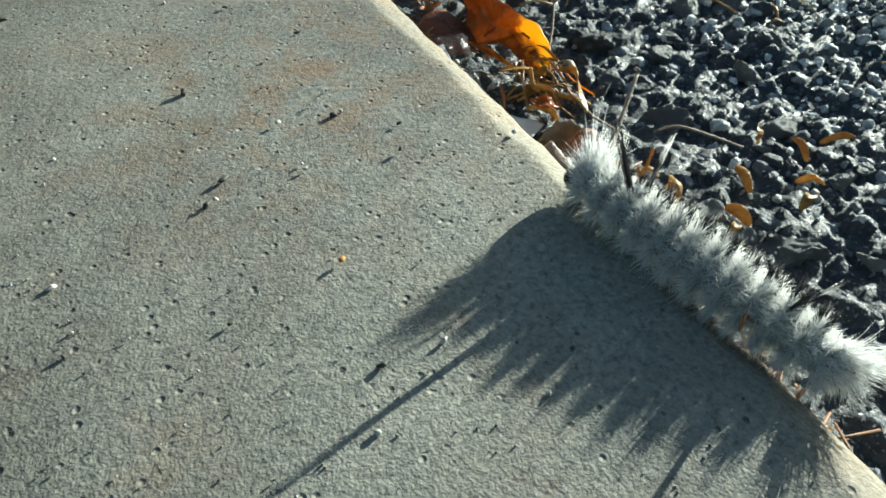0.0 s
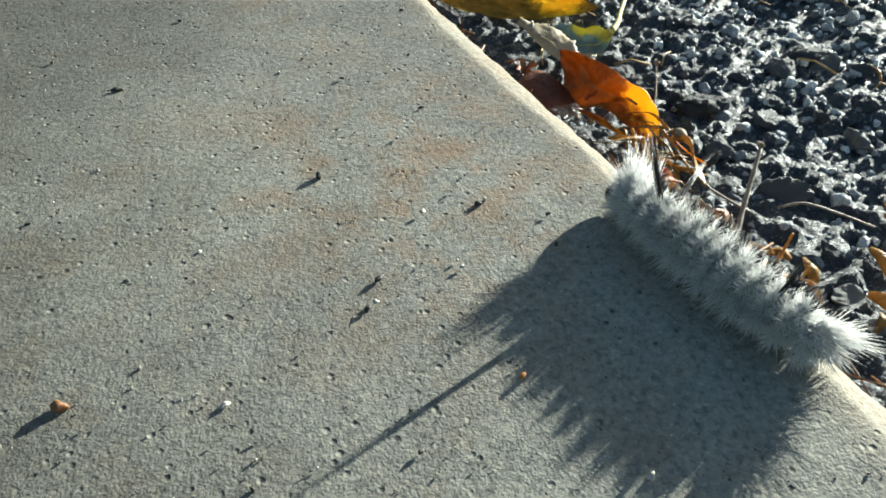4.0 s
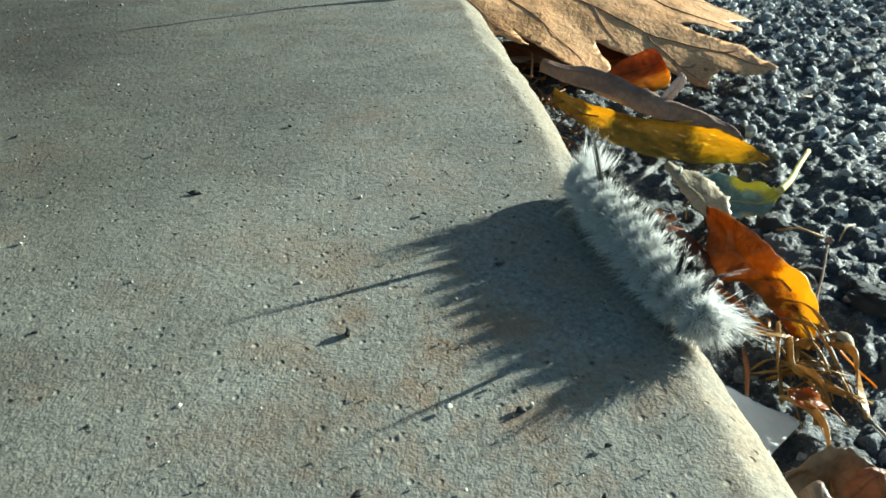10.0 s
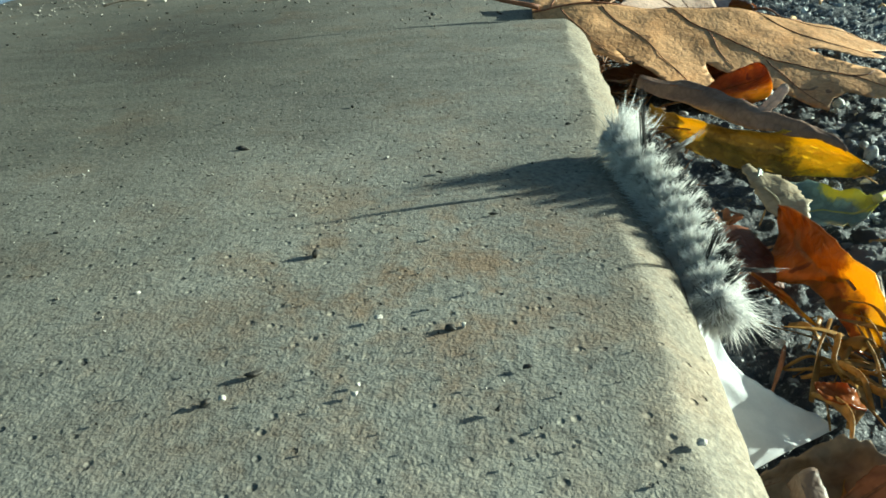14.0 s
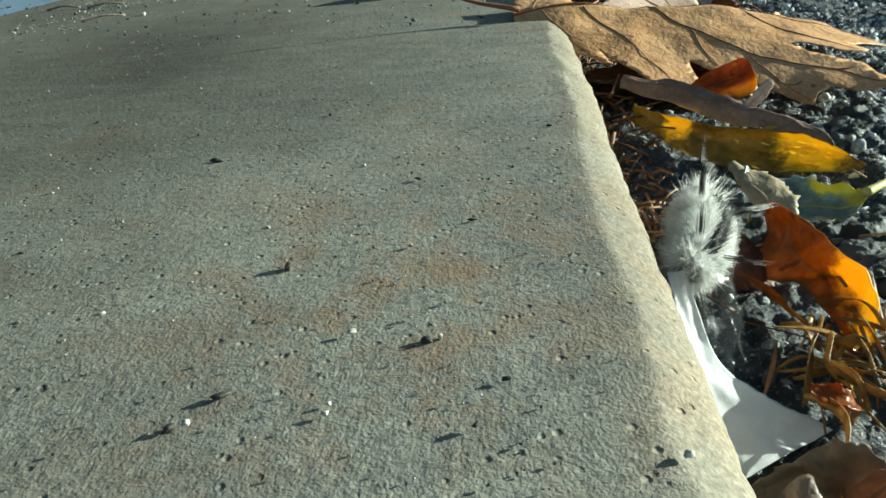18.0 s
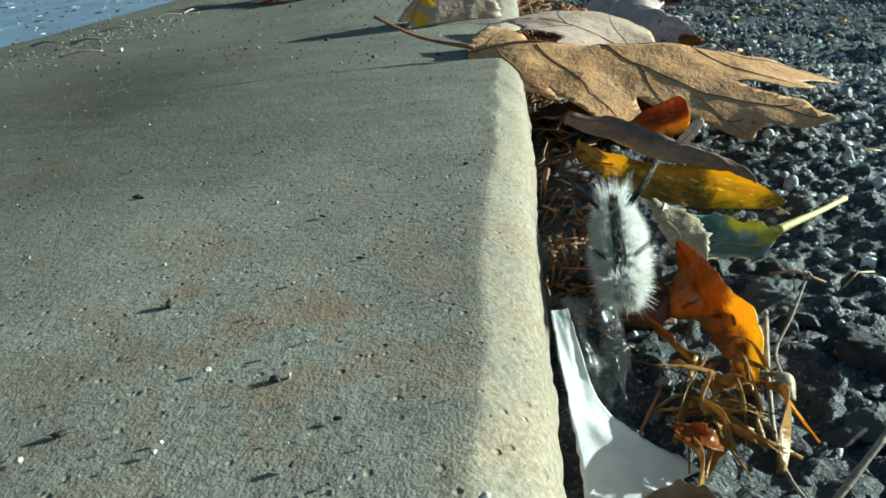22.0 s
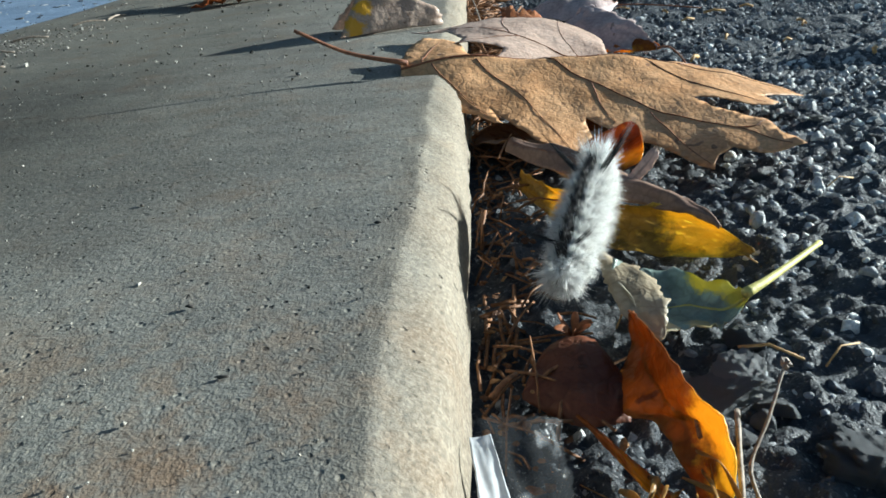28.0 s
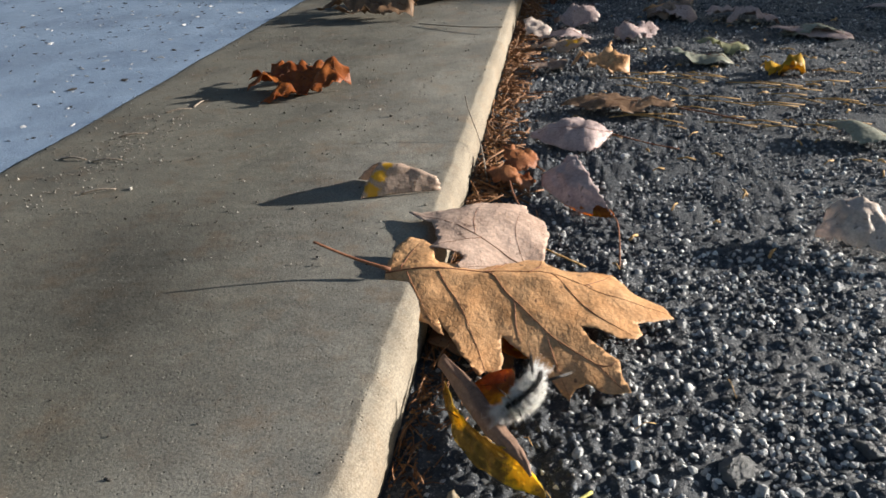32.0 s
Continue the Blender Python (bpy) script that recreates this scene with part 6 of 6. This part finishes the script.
    loft_leaf("dark brown stalk strip among the husks", (0.022, -0.019, -0.020),
              [(0.0232, -0.0120, -0.0195), (0.0215, -0.0180, -0.0210), (0.0190, -0.0260, -0.0215)],
              [(0.0245, -0.0125, -0.0200), (0.0228, -0.0182, -0.0218), (0.0200, -0.0262, -0.0220)], BROWN, 24.4, cols=4, wrinkle=0.0003, rib=False)
    dry_leaf("small orange leaf scrap over the paper", (0.024, 0.012, -0.0185), (0.0185, 0.0150, -0.0165), 0.004, ORANGE_DARK, 22.4, roll=1.8, twist=0.8, step=0.0010)
    dry_leaf("dark brown dry leaf beneath the oak leaf", (0.008, 0.190, -0.0215), (0.044, 0.158, -0.0205), 0.036, BROWN, 22.7, step=0.003, roll=0.8)
    dry_leaf("amber leaf glimpsed under the oak leaf", (0.030, 0.190, -0.020), (0.056, 0.163, -0.0195), 0.022, ORANGE_DARK, 23.3, step=0.0024, roll=0.8)


gutter_leaves()


def strand(label, points, r, material, name="twig", category="twig", bud=0.0, group=""):
    pl = smooth_line(points, 6)
    rr = [r * (1 - 0.35 * j / len(pl)) * (1 + 0.12 * math.sin(j * 2.3)) for j in range(len(pl))]
    vv, ff = tube_data(pl, rr, 6)
    thing = new(name)
    tagged(thing, label, category, group)
    part_mesh("shoot", mesh_from("shoot", vv, ff, material), thing)
    if bud:
        v, f = rock_shape(int(r * 1e7) % 97, ICO2, 0.9, 0.9)
        v = v * np.array((0.8, 1.1, 0.8)) * (1 + 0.5 * np.sin(9 * v[:, :1] + 7 * v[:, 2:3]))
        part_mesh("bud", mesh_from("bud", v * bud + np.array(pl[-1]), f, TWIG, False), thing)
    return thing


strand("thin pale twig with a frayed bud leaning on the asphalt", [(0.0390, 0.0330, -0.0228), (0.0395, 0.0385, -0.0215), (0.0435, 0.0440, -0.0185), (0.0478, 0.0505, -0.0145)], 0.00030, TWIG, bud=0.0009)
strand("short forked grey twig beside the kerb", [(0.024, -0.006, -0.021), (0.031, 0.000, -0.018), (0.0415, 0.0085, -0.0120)], 0.0006, TWIG, bud=0.0008)
strand("long fine grey stalk on the asphalt", [(0.0400, 0.046, -0.0185), (0.0345, 0.026, -0.0205), (0.0320, 0.012, -0.0215), (0.0350, 0.000, -0.0222)], 0.00038, TWIG, "stalk", "stalk")
strand("pale crooked rootlet on the asphalt", [(0.0400, -0.0015, -0.0212), (0.0440, -0.0042, -0.0195), (0.0490, -0.0095, -0.0203), (0.0525, -0.0150, -0.0208)], 0.00032, TWIG, "rootlet", "twig")
strand("thin bent twig leaning against the kerb", [(0.014, 0.352, -0.020), (0.008, 0.368, 0.000), (-0.001, 0.384, 0.016), (-0.004, 0.391, 0.024)], 0.0005, TWIG)
strand("long thin twig on the kerb", [(-0.10, 0.735, 0.002), (-0.045, 0.705, 0.004), (-0.002, 0.690, 0.006)], 0.0007, TWIG)
strand("long yellow pine needle pair on the asphalt", [(0.335, 0.335, RZ), (0.352, 0.306, RZ + 0.002), (0.385, 0.275, RZ)], 0.0007, STRAW, "pine_needle", "needle")
strand("reddish stalk lying in the gutter", [(0.052, 0.262, -0.018), (0.036, 0.300, -0.010), (0.030, 0.335, -0.014)], 0.0007, VEIN, "stalk", "stalk")
strand("thin brown stalk lying in the gutter", [(0.075, 0.240, -0.019), (0.050, 0.250, -0.012), (0.028, 0.290, -0.018)], 0.0006, STRAW, "stalk", "stalk")
for k, (x, y, a) in enumerate(((-0.228, 0.447, 80), (-0.238, 0.428, 30), (-0.245, 0.372, 20), (-0.262, 0.326, -5), (-0.236, 0.324, 8), (-0.212, 0.276, 22))):
    d = Vector((math.cos(radians(a)), math.sin(radians(a)), 0)) * 0.010
    strand("small dry twig lying on the kerb", [Vector((x, y, 0.0008)) - d, (x, y, 0.0022), Vector((x, y, 0.0010)) + d], 0.0007, TWIG, group="twigs on the kerb")


def ribbon(label, points, width, material, twist, name="straw", category="straw"):
    """A dry curled strip of leaf."""
    pl = smooth_line(points, 7)
    n = len(pl)
    verts, faces = [], []
    for j, p in enumerate(pl):
        d = (pl[min(j + 1, n - 1)] - pl[max(j - 1, 0)]).normalized()
        s = d.orthogonal().normalized()
        s.rotate(Matrix.Rotation(twist * j / n, 3, d))
        nn = d.cross(s)
        w = width * (0.35 + 0.65 * math.sin(math.pi * (j + 0.7) / (n + 0.6)))
        for a, b in ((-1, 0.25), (0, -0.2), (1, 0.25), (1, 0.4), (0, -0.05), (-1, 0.4)):
            verts.append(p + s * (a * w) + nn * (b * w))
    for j in range(n - 1):
        for k in range(6):
            a, b = j * 6 + k, j * 6 + (k + 1) % 6
            faces.append((a, b, b + 6, a + 6))
    faces.append(tuple(range(6))[::-1])
    faces.append(tuple((n - 1) * 6 + k for k in range(6)))
    thing = new(name)
    tagged(thing, label, category, "straw strips in the gutter")
    part_mesh("strip", mesh_from("strip", verts, faces, material), thing)


def gutter_straw():
    rng = random.Random(31)
    for k in range(26):
        x, y = rng.uniform(0.022, 0.034), rng.uniform(0.014, 0.034)
        z = -0.0225 + rng.uniform(0, 0.004)
        a = rng.uniform(0, 6.28)
        ln = rng.uniform(0.005, 0.010)
        d = Vector((math.cos(a), math.sin(a), rng.uniform(-.1, .35))) * ln
        p = Vector((x, y, z))
        ribbon("golden dry straw strip curled in the gutter", [p - d * 0.8, p + Vector((rng.uniform(-.002, .002), rng.uniform(-.002, .002), 0.002)), p + d], rng.uniform(0.00022, 0.0006), STRAW_GOLD, rng.uniform(-5, 5))
    # broad golden strips heaped at the end of the orange leaf
    gold = "broad golden dry strip heaped beside the orange leaf"
    ribbon(gold, [(0.0268, 0.0320, -0.0175), (0.0225, 0.0245, -0.0180), (0.0190, 0.0160, -0.0205)], 0.0008, STRAW_GOLD, 2.2)
    ribbon(gold, [(0.0262, 0.0275, -0.0170), (0.0236, 0.0215, -0.0185), (0.0252, 0.0160, -0.0190), (0.0222, 0.0110, -0.0208)], 0.0011, STRAW_GOLD, 3.0)
    ribbon(gold, [(0.0218, 0.0218, -0.0205), (0.0262, 0.0228, -0.0188), (0.0312, 0.0232, -0.0202)], 0.0006, STRAW_GOLD, 1.5)
    ribbon(gold, [(0.0265, 0.0272, -0.0196), (0.0292, 0.0262, -0.0178), (0.0318, 0.0258, -0.0200)], 0.0011, STRAW_GOLD, 1.2)
    ribbon(gold, [(0.0192, 0.0170, -0.0198), (0.0203, 0.0135, -0.0180), (0.0204, 0.0080, -0.0172), (0.0175, 0.0010, -0.0190), (0.0145, -0.0055, -0.0208)], 0.0009, STRAW_GOLD, 1.8)
    ribbon(gold, [(0.0215, 0.0335, -0.0195), (0.0232, 0.0300, -0.0180), (0.0250, 0.0270, -0.0200)], 0.0007, STRAW_GOLD, 2.5)
    ribbon("pale twisted husk strip at the end of the orange leaf", [(0.0340, 0.0268, -0.0190), (0.0352, 0.0225, -0.0178), (0.0330, 0.0165, -0.0200), (0.0312, 0.0110, -0.0212)], 0.0011, STRAW_GOLD, 2.6, "husk", "husk")
    ribbon("frayed pale husk on the heap of straw", [(0.0338, 0.0292, -0.0200), (0.0362, 0.0265, -0.0172), (0.0366, 0.0228, -0.0190)], 0.0012, PALE_RIM, -1.6, "husk", "husk")
    ribbon("thin reddish stick lying in the gutter", [(0.0202, 0.0305, -0.0215), (0.0175, 0.0245, -0.0208), (0.0142, 0.0180, -0.0218)], 0.0006, RUST, 0.4, "stick", "stick")
    # star-shaped bud husk and short sticks beyond the orange leaf
    for k, a in enumerate((10, 75, 130, 200, 265, 320)):
        d = Vector((math.cos(radians(a)), math.sin(radians(a)), 0))
        c = Vector((0.0208, 0.0700, -0.0205))
        ribbon("orange-brown scale of an open bud husk", [c, c + d * 0.0018 + Vector((0, 0, 0.0016)), c + d * 0.0034 + Vector((0, 0, 0.0022 + 0.0004 * (k % 3)))], 0.0008, RUST, 0.7, "bud_scale", "bud scale")
    for a, b, r in (((0.0062, 0.0548, -0.0212), (0.0104, 0.0592, -0.0200), 0.00065), ((0.0138, 0.0578, -0.0210), (0.0172, 0.0600, -0.0196), 0.00040), ((0.0088, 0.0612, -0.0208), (0.0182, 0.0562, -0.0205), 0.00030),
                    ((0.0070, 0.0680, -0.0205), (0.0160, 0.0640, -0.0202), 0.00028), ((0.0100, 0.0720, -0.0208), (0.0150, 0.0800, -0.0195), 0.00035), ((0.0190, 0.0770, -0.0205), (0.0255, 0.0740, -0.0200), 0.00030)):
        m = (Vector(a) + Vector(b)) / 2 + Vector((0, 0, 0.0006))
        strand("short snapped brown stick in the gutter", [a, m, b], r, LITTER, "stick", "stick", group="sticks in the gutter")
    for x, y, a in ((0.032, -0.018, 60), (0.033, -0.033, 20), (0.037, -0.030, 100), (0.060, -0.012, 45), (0.064, -0.020, 70), (0.057, -0.029, -50), (0.052, -0.033, 15), (0.074, -0.021, -20), (0.028, -0.022, 80), (0.046, -0.022, 70),
                    (0.024, -0.014, 30), (0.030, -0.012, -60), (0.108, 0.03, 60)):
        d = Vector((math.cos(radians(a)), math.sin(radians(a)), 0.12)) * rng.uniform(0.0022, 0.0042)
        p = Vector((x, y, ROAD_Z + 0.003))
        ribbon("small golden bud scale on the asphalt", [p - d, p + Vector((0, 0, 0.0012)), p + d], rng.uniform(0.0007, 0.0013) * (1 if y < 0 else 0.4), STRAW_GOLD, rng.uniform(-2, 2), "bud_scale", "bud scale")


gutter_straw()


def build_paper():
    paper = loft_leaf("torn white paper scrap leaning on the kerb foot", (0.010, 0.015, -0.021),
                      [(0.0036, 0.0325, -0.0090), (0.0046, 0.0250, -0.0150), (0.0060, 0.0150, -0.0208), (0.0064, 0.0040, -0.0228)],
                      [(0.0062, 0.0328, -0.0088), (0.0098, 0.0240, -0.0186), (0.0150, 0.0175, -0.0206), (0.0221, 0.0138, -0.0232)], PAPER, 2.0, bulge=(0, 0, -0.0006), wrinkle=0.0005,
                      thick=0.00012, rib=False, jag=0.0005, group="")
    paper.name = "paper_scrap"
    tagged(paper, category="paper")
    # crumpled clear film above it
    m, nt, p = mat_new("clear_film")
    p.inputs["Base Color"].default_value = (0.9, 0.93, 0.97, 1)
    p.inputs["Roughness"].default_value = 0.18
    p.inputs["Specular IOR Level"].default_value = 1.0
    v = coords(nt)
    crease = noise_tex(nt, v, 170, 3, 0.45)
    nt.links.new(bump(nt, crease, 0.5, 0.0008), p.inputs["Normal"])
    see = nt.nodes.new("ShaderNodeBsdfTransparent")
    mx = nt.nodes.new("ShaderNodeMixShader")
    nt.links.new(ramp(nt, crease, (0.56, (0.988, 0.988, 0.988)), (0.76, (0.82, 0.82, 0.82))), mx.inputs[0])
    nt.links.new(p.outputs[0], mx.inputs[1])
    nt.links.new(see.outputs[0], mx.inputs[2])
    nt.links.new(mx.outputs[0], nt.nodes["Material Output"].inputs[0])
    film = loft_leaf("crumpled clear plastic film in the gutter", (0.010, 0.030, -0.015),
                     [(0.0034, 0.0345, -0.0080), (0.0070, 0.0350, -0.0080), (0.0112, 0.0362, -0.0096), (0.0148, 0.0380, -0.0118)],
                     [(0.0050, 0.0240, -0.0212), (0.0092, 0.0215, -0.0226), (0.0140, 0.0235, -0.0228), (0.0172, 0.0290, -0.0228)], m, 9.0, bulge=(0, -0.0012, 0.0008), wrinkle=0.0016, thick=0.0001, rib=False, jag=0.0006, group="")
    film.name = "plastic_film"
    tagged(film, category="plastic")


build_paper()


# ---------------------------------------------------------------- loose grit and litter
def pebble(label, x, y, r, material, flat=(1, 1, 1), turn=0.0, seed=1, name="pebble"):
    v, f = rock_shape(seed, ICO2, 0.7, 0.9, 10, 0.4)
    r *= 0.72 if material is GRIT_DARK else 0.55
    v = v * np.array(flat) * r
    ob = new(name, mesh_from(name, v, f, material))
    ob.matrix_world = pose(x, y, r * flat[2] * 0.62, 0, 0, turn)
    tagged(ob, label, "pebble" if name == "pebble" else "debris", "grit on the kerb")


def kerb_debris():
    dark = "dark crumb of debris on the kerb"
    pale = "pale grain lying on the kerb"
    pebble(dark, -0.050, 0.022, 0.0011, GRIT_DARK, (1, 0.9, 1.1), 20, 3)
    pebble(dark, -0.077, 0.067, 0.0014, GRIT_DARK, (1.5, 0.7, 0.6), 10, 4, "debris")
    pebble("tiny orange seed on the kerb", -0.040, -0.029, 0.0010, GRIT_ORANGE, (1.1, 0.9, 0.9), 30, 5)
    pebble(dark, -0.029, 0.004, 0.0010, GRIT_DARK, (1.3, 0.8, 0.6), 0, 6)
    pebble(pale, -0.0275, 0.0045, 0.0007, GRIT_PALE, (1, 1, 1), 0, 7)
    pebble(pale, -0.038, -0.008, 0.0008, GRIT_PALE, (1.1, 0.8, 0.8), 0, 8)
    pebble(pale, -0.052, -0.009, 0.0008, GRIT_PALE, (1, 1, 0.8), 0, 9)
    pebble(dark, -0.020, -0.003, 0.0007, GRIT_DARK, (1.2, 0.8, 0.6), 0, 10)
    pebble(dark, -0.023, -0.010, 0.0007, GRIT_DARK, (1.3, 0.8, 0.9), 20, 11)
    pebble(pale, -0.027, -0.059, 0.0008, GRIT_PALE, (1, 0.8, 0.9), 10, 12)
    pebble(dark, -0.056, -0.033, 0.0008, GRIT_DARK, (1.3, 0.7, 0.7), 15, 13)
    pebble(pale, -0.038, -0.008 + 0.0016, 0.0006, GRIT_PALE, (1.2, 0.8, 0.8), 40, 14)
    pebble(dark, -0.025, 0.035, 0.0009, GRIT_DARK, (1.5, 0.6, 0.4), 15, 15, "debris")
    pebble("round brown crumb on the kerb", -0.093, -0.009, 0.0019, LITTER, (1, 1, 0.95), 0, 16)
    pebble(pale, -0.046, -0.055, 0.0009, GRIT_PALE, (1, 1, 0.9), 0, 17)
    pebble(dark, -0.042, -0.047, 0.0009, GRIT_DARK, (1.2, 0.8, 0.8), 0, 18)
    pebble("dark mineral patch on the kerb", -0.023, 0.0855, 0.0010, GRIT_DARK, (1.6, 1.0, 0.25), 0, 19, "debris")
    pebble(dark, -0.011, 0.077, 0.0008, GRIT_DARK, (1.4, 0.6, 0.5), 0, 20, "debris")
    pebble(dark, -0.063, 0.417, 0.0020, GRIT_DARK, (1.2, 1, 0.8), 0, 21)
    pebble("glossy white grain at the kerb edge", -0.0045, -0.014, 0.0013, GRIT_PALE, (1.1, 0.7, 0.6), 10, 22)
    ribbon("small orange bud scale on the kerb edge", [(-0.0022, -0.0622, 0.0006), (-0.0006, -0.0612, 0.0022), (0.0008, -0.0600, 0.0014)], 0.0011, GRIT_ORANGE, 0.8, "bud_scale", "bud scale")
    pebble("white glinting grain on the kerb", -0.034, -0.047, 0.0011, GRIT_PALE, (1.5, 0.8, 0.6), 30, 61)
    pebble(pale, -0.038, 0.006, 0.0009, GRIT_PALE, (1.2, 0.8, 0.8), 0, 62)
    pebble(dark, -0.050, -0.005, 0.0010, GRIT_DARK, (1.5, 0.7, 0.6), 20, 63, "debris")
    # dark piece in place of the shade beside the pale grain
    pebble(dark, -0.0535, -0.0098, 0.0009, GRIT_DARK, (1.4, 0.7, 0.6), 25, 64, "debris")
    pebble(pale, -0.075, -0.017, 0.0012, GRIT_PALE, (1.3, 0.9, 0.7), 15, 65)
    for k, (x, y) in enumerate(((-0.095, 0.030), (-0.066, 0.045), (-0.088, 0.085), (-0.046, 0.060), (-0.060, 0.094), (-0.105, 0.055), (-0.035, 0.052), (-0.072, 0.012), (-0.12, 0.10), (-0.055, 0.12))):
        pebble(pale if k % 2 else dark, x, y, 0.0008, GRIT_PALE if k % 2 else GRIT_DARK, (1.3, 0.8, 0.7), 30 * k, 30 + k)


kerb_debris()


def sand_and_litter():
    rng = np.random.RandomState(15)
    shapes = [rock_shape(k, ICO1, 0.5, 0.8) for k in range(60, 66)]
    places, sizes = [], []
    for _ in range(2600):
        x, y = rng.uniform(-0.16, -0.008), rng.uniform(-0.10, 0.26)
        r = rng.uniform(0.00010, 0.00024) * (1.8 if rng.rand() < 0.05 else 1)
        places.append((x, y, r * 0.5))
        sizes.append(r)
    for _ in range(1500):
        x, y = rng.uniform(-0.30, -0.005), rng.uniform(0.2, 1.05)
        r = rng.uniform(0.0003, 0.0008) * (1.7 if rng.rand() < 0.08 else 1)
        places.append((x, y, r * 0.5))
        sizes.append(r)
    for _ in range(420):     # a drift of crumbs by the pavement
        x, y = rng.normal(-0.235, 0.018), rng.normal(0.34, 0.05)
        r = rng.uniform(0.0003, 0.0008)
        places.append((x, y, r * 0.5))
        sizes.append(r)
    g = new("sand_grains", heap("sand_grains", places, sizes, shapes, GRIT, rng))
    tagged(g, "fine pale and dark sand grains on the kerb", "sand", kind="stuff")
    for stuff, mat, n, label in (("dark_flecks", GRIT_DARK, 700, "dark flecks of debris strewn over the pavement"), ("pale_flecks", FLECK, 520, "white flecks of debris strewn over the pavement")):
        places, sizes = [], []
        for _ in range(n):
            x, y = -0.31 - abs(rng.normal(0, 0.4)), rng.uniform(0.15, 1.35)
            places.append((x, y, -0.0008))
            sizes.append(rng.uniform(0.0008, 0.0022) * (1.8 if rng.rand() < 0.12 else 1))
        flat = [(v * np.array((1.7, 0.8, 0.30)), f) for v, f in shapes]
        c = new(stuff, heap(stuff, places, sizes, flat, mat, rng))
        tagged(c, label, "crumbs", kind="stuff")
    # brown litter along the kerb foot: needles and chaff
    vs, fs = [], []
    rr = random.Random(3)
    for _ in range(1250):
        y = rr.uniform(-0.10, 1.15)
        near = y < 0.3
        x = 0.005 + abs(rr.gauss(0, 0.008 if near else 0.014))
        z = ROAD_Z + 0.0012 + abs(rr.gauss(0, 0.0022))
        if -0.004 < y < 0.042 and x < 0.028:
            continue
        a, e = rr.uniform(0, 6.28), rr.gauss(0, 0.2)
        ln = rr.uniform(0.003, 0.009) * (1 if near else 1.7)
        d = Vector((math.cos(a) * math.cos(e), math.sin(a) * math.cos(e), math.sin(e))) * ln
        p = Vector((x, y, z))
        q = p + Vector((rr.gauss(0, .0004), rr.gauss(0, .0004), 0.0006))
        if (p - d).x < 0.004 or (p + d).x < 0.004:
            d.x *= 0.2
        v, f = tube_data([p - d, q, p + d], rr.uniform(0.00016, 0.00042) * (1 if near else 1.8), 4, len(vs))
        vs += v
        fs += f
    n = new("pine_litter", mesh_from("pine_litter", vs, fs, LITTER))
    tagged(n, "brown needles and stalks littering the foot of the kerb", "litter", kind="stuff")
    places, sizes = [], []
    for _ in range(1500):
        y = rng.uniform(-0.08, 1.15)
        x = 0.005 + abs(rng.normal(0, 0.007 if y < 0.3 else 0.013))
        r = rng.uniform(0.0005, 0.0014) * (1 if y < 0.3 else 2.2)
        if -0.002 < y < 0.036 and x < 0.024:
            continue
        places.append((x, y, ROAD_Z + 0.001 + rng.uniform(0, 0.003)))
        sizes.append(r)
    flakes = [(v * np.array((1.2, 0.7, 0.3)), f) for v, f in shapes]
    ch = new("chaff", heap("chaff", places, sizes, flakes, CHAFF, rng))
    tagged(ch, "brown leaf crumbs and bud scales at the kerb foot", "litter", kind="stuff")
    # needles strewn over the road
    vs, fs = [], []
    for _ in range(45):
        x, y = rr.uniform(0.10, 0.35), rr.uniform(0.45, 0.62)
        a = rr.gauss(2.9, 0.25)
        d = Vector((math.cos(a), math.sin(a), 0)) * rr.uniform(0.008, 0.025)
        p = Vector((x, y, ROAD_Z + 0.003))
        v, f = tube_data([p - d, p + Vector((0, 0.001, 0.001)), p + d], 0.0005, 4, len(vs))
        vs += v
        fs += f
    for _ in range(160):
        x, y = rr.uniform(0.03, 0.40), rr.uniform(-0.02, 0.9)
        a = rr.uniform(0, 6.28)
        d = Vector((math.cos(a), math.sin(a), 0)) * rr.uniform(0.002, 0.006)
        p = Vector((x, y, ROAD_Z + 0.003))
        v, f = tube_data([p - d, p + Vector((0, 0.001, 0.001)), p + d], rr.uniform(0.0004, 0.0009) * (0.35 if y < 0.2 else 1), 4, len(vs))
        vs += v
        fs += f
    st = new("road_needles", mesh_from("road_needles", vs, fs, STRAW))
    tagged(st, "straw-coloured needles strewn over the asphalt", "needles", kind="stuff")


CHAFF = stone_material("chaff_brown", (0.06, 0.025, 0.012), (0.22, 0.10, 0.04), (0.48, 0.26, 0.10), 0.6, 0.3)
sand_and_litter()
build_large_stones()
build_asphalt_stones()
motions()
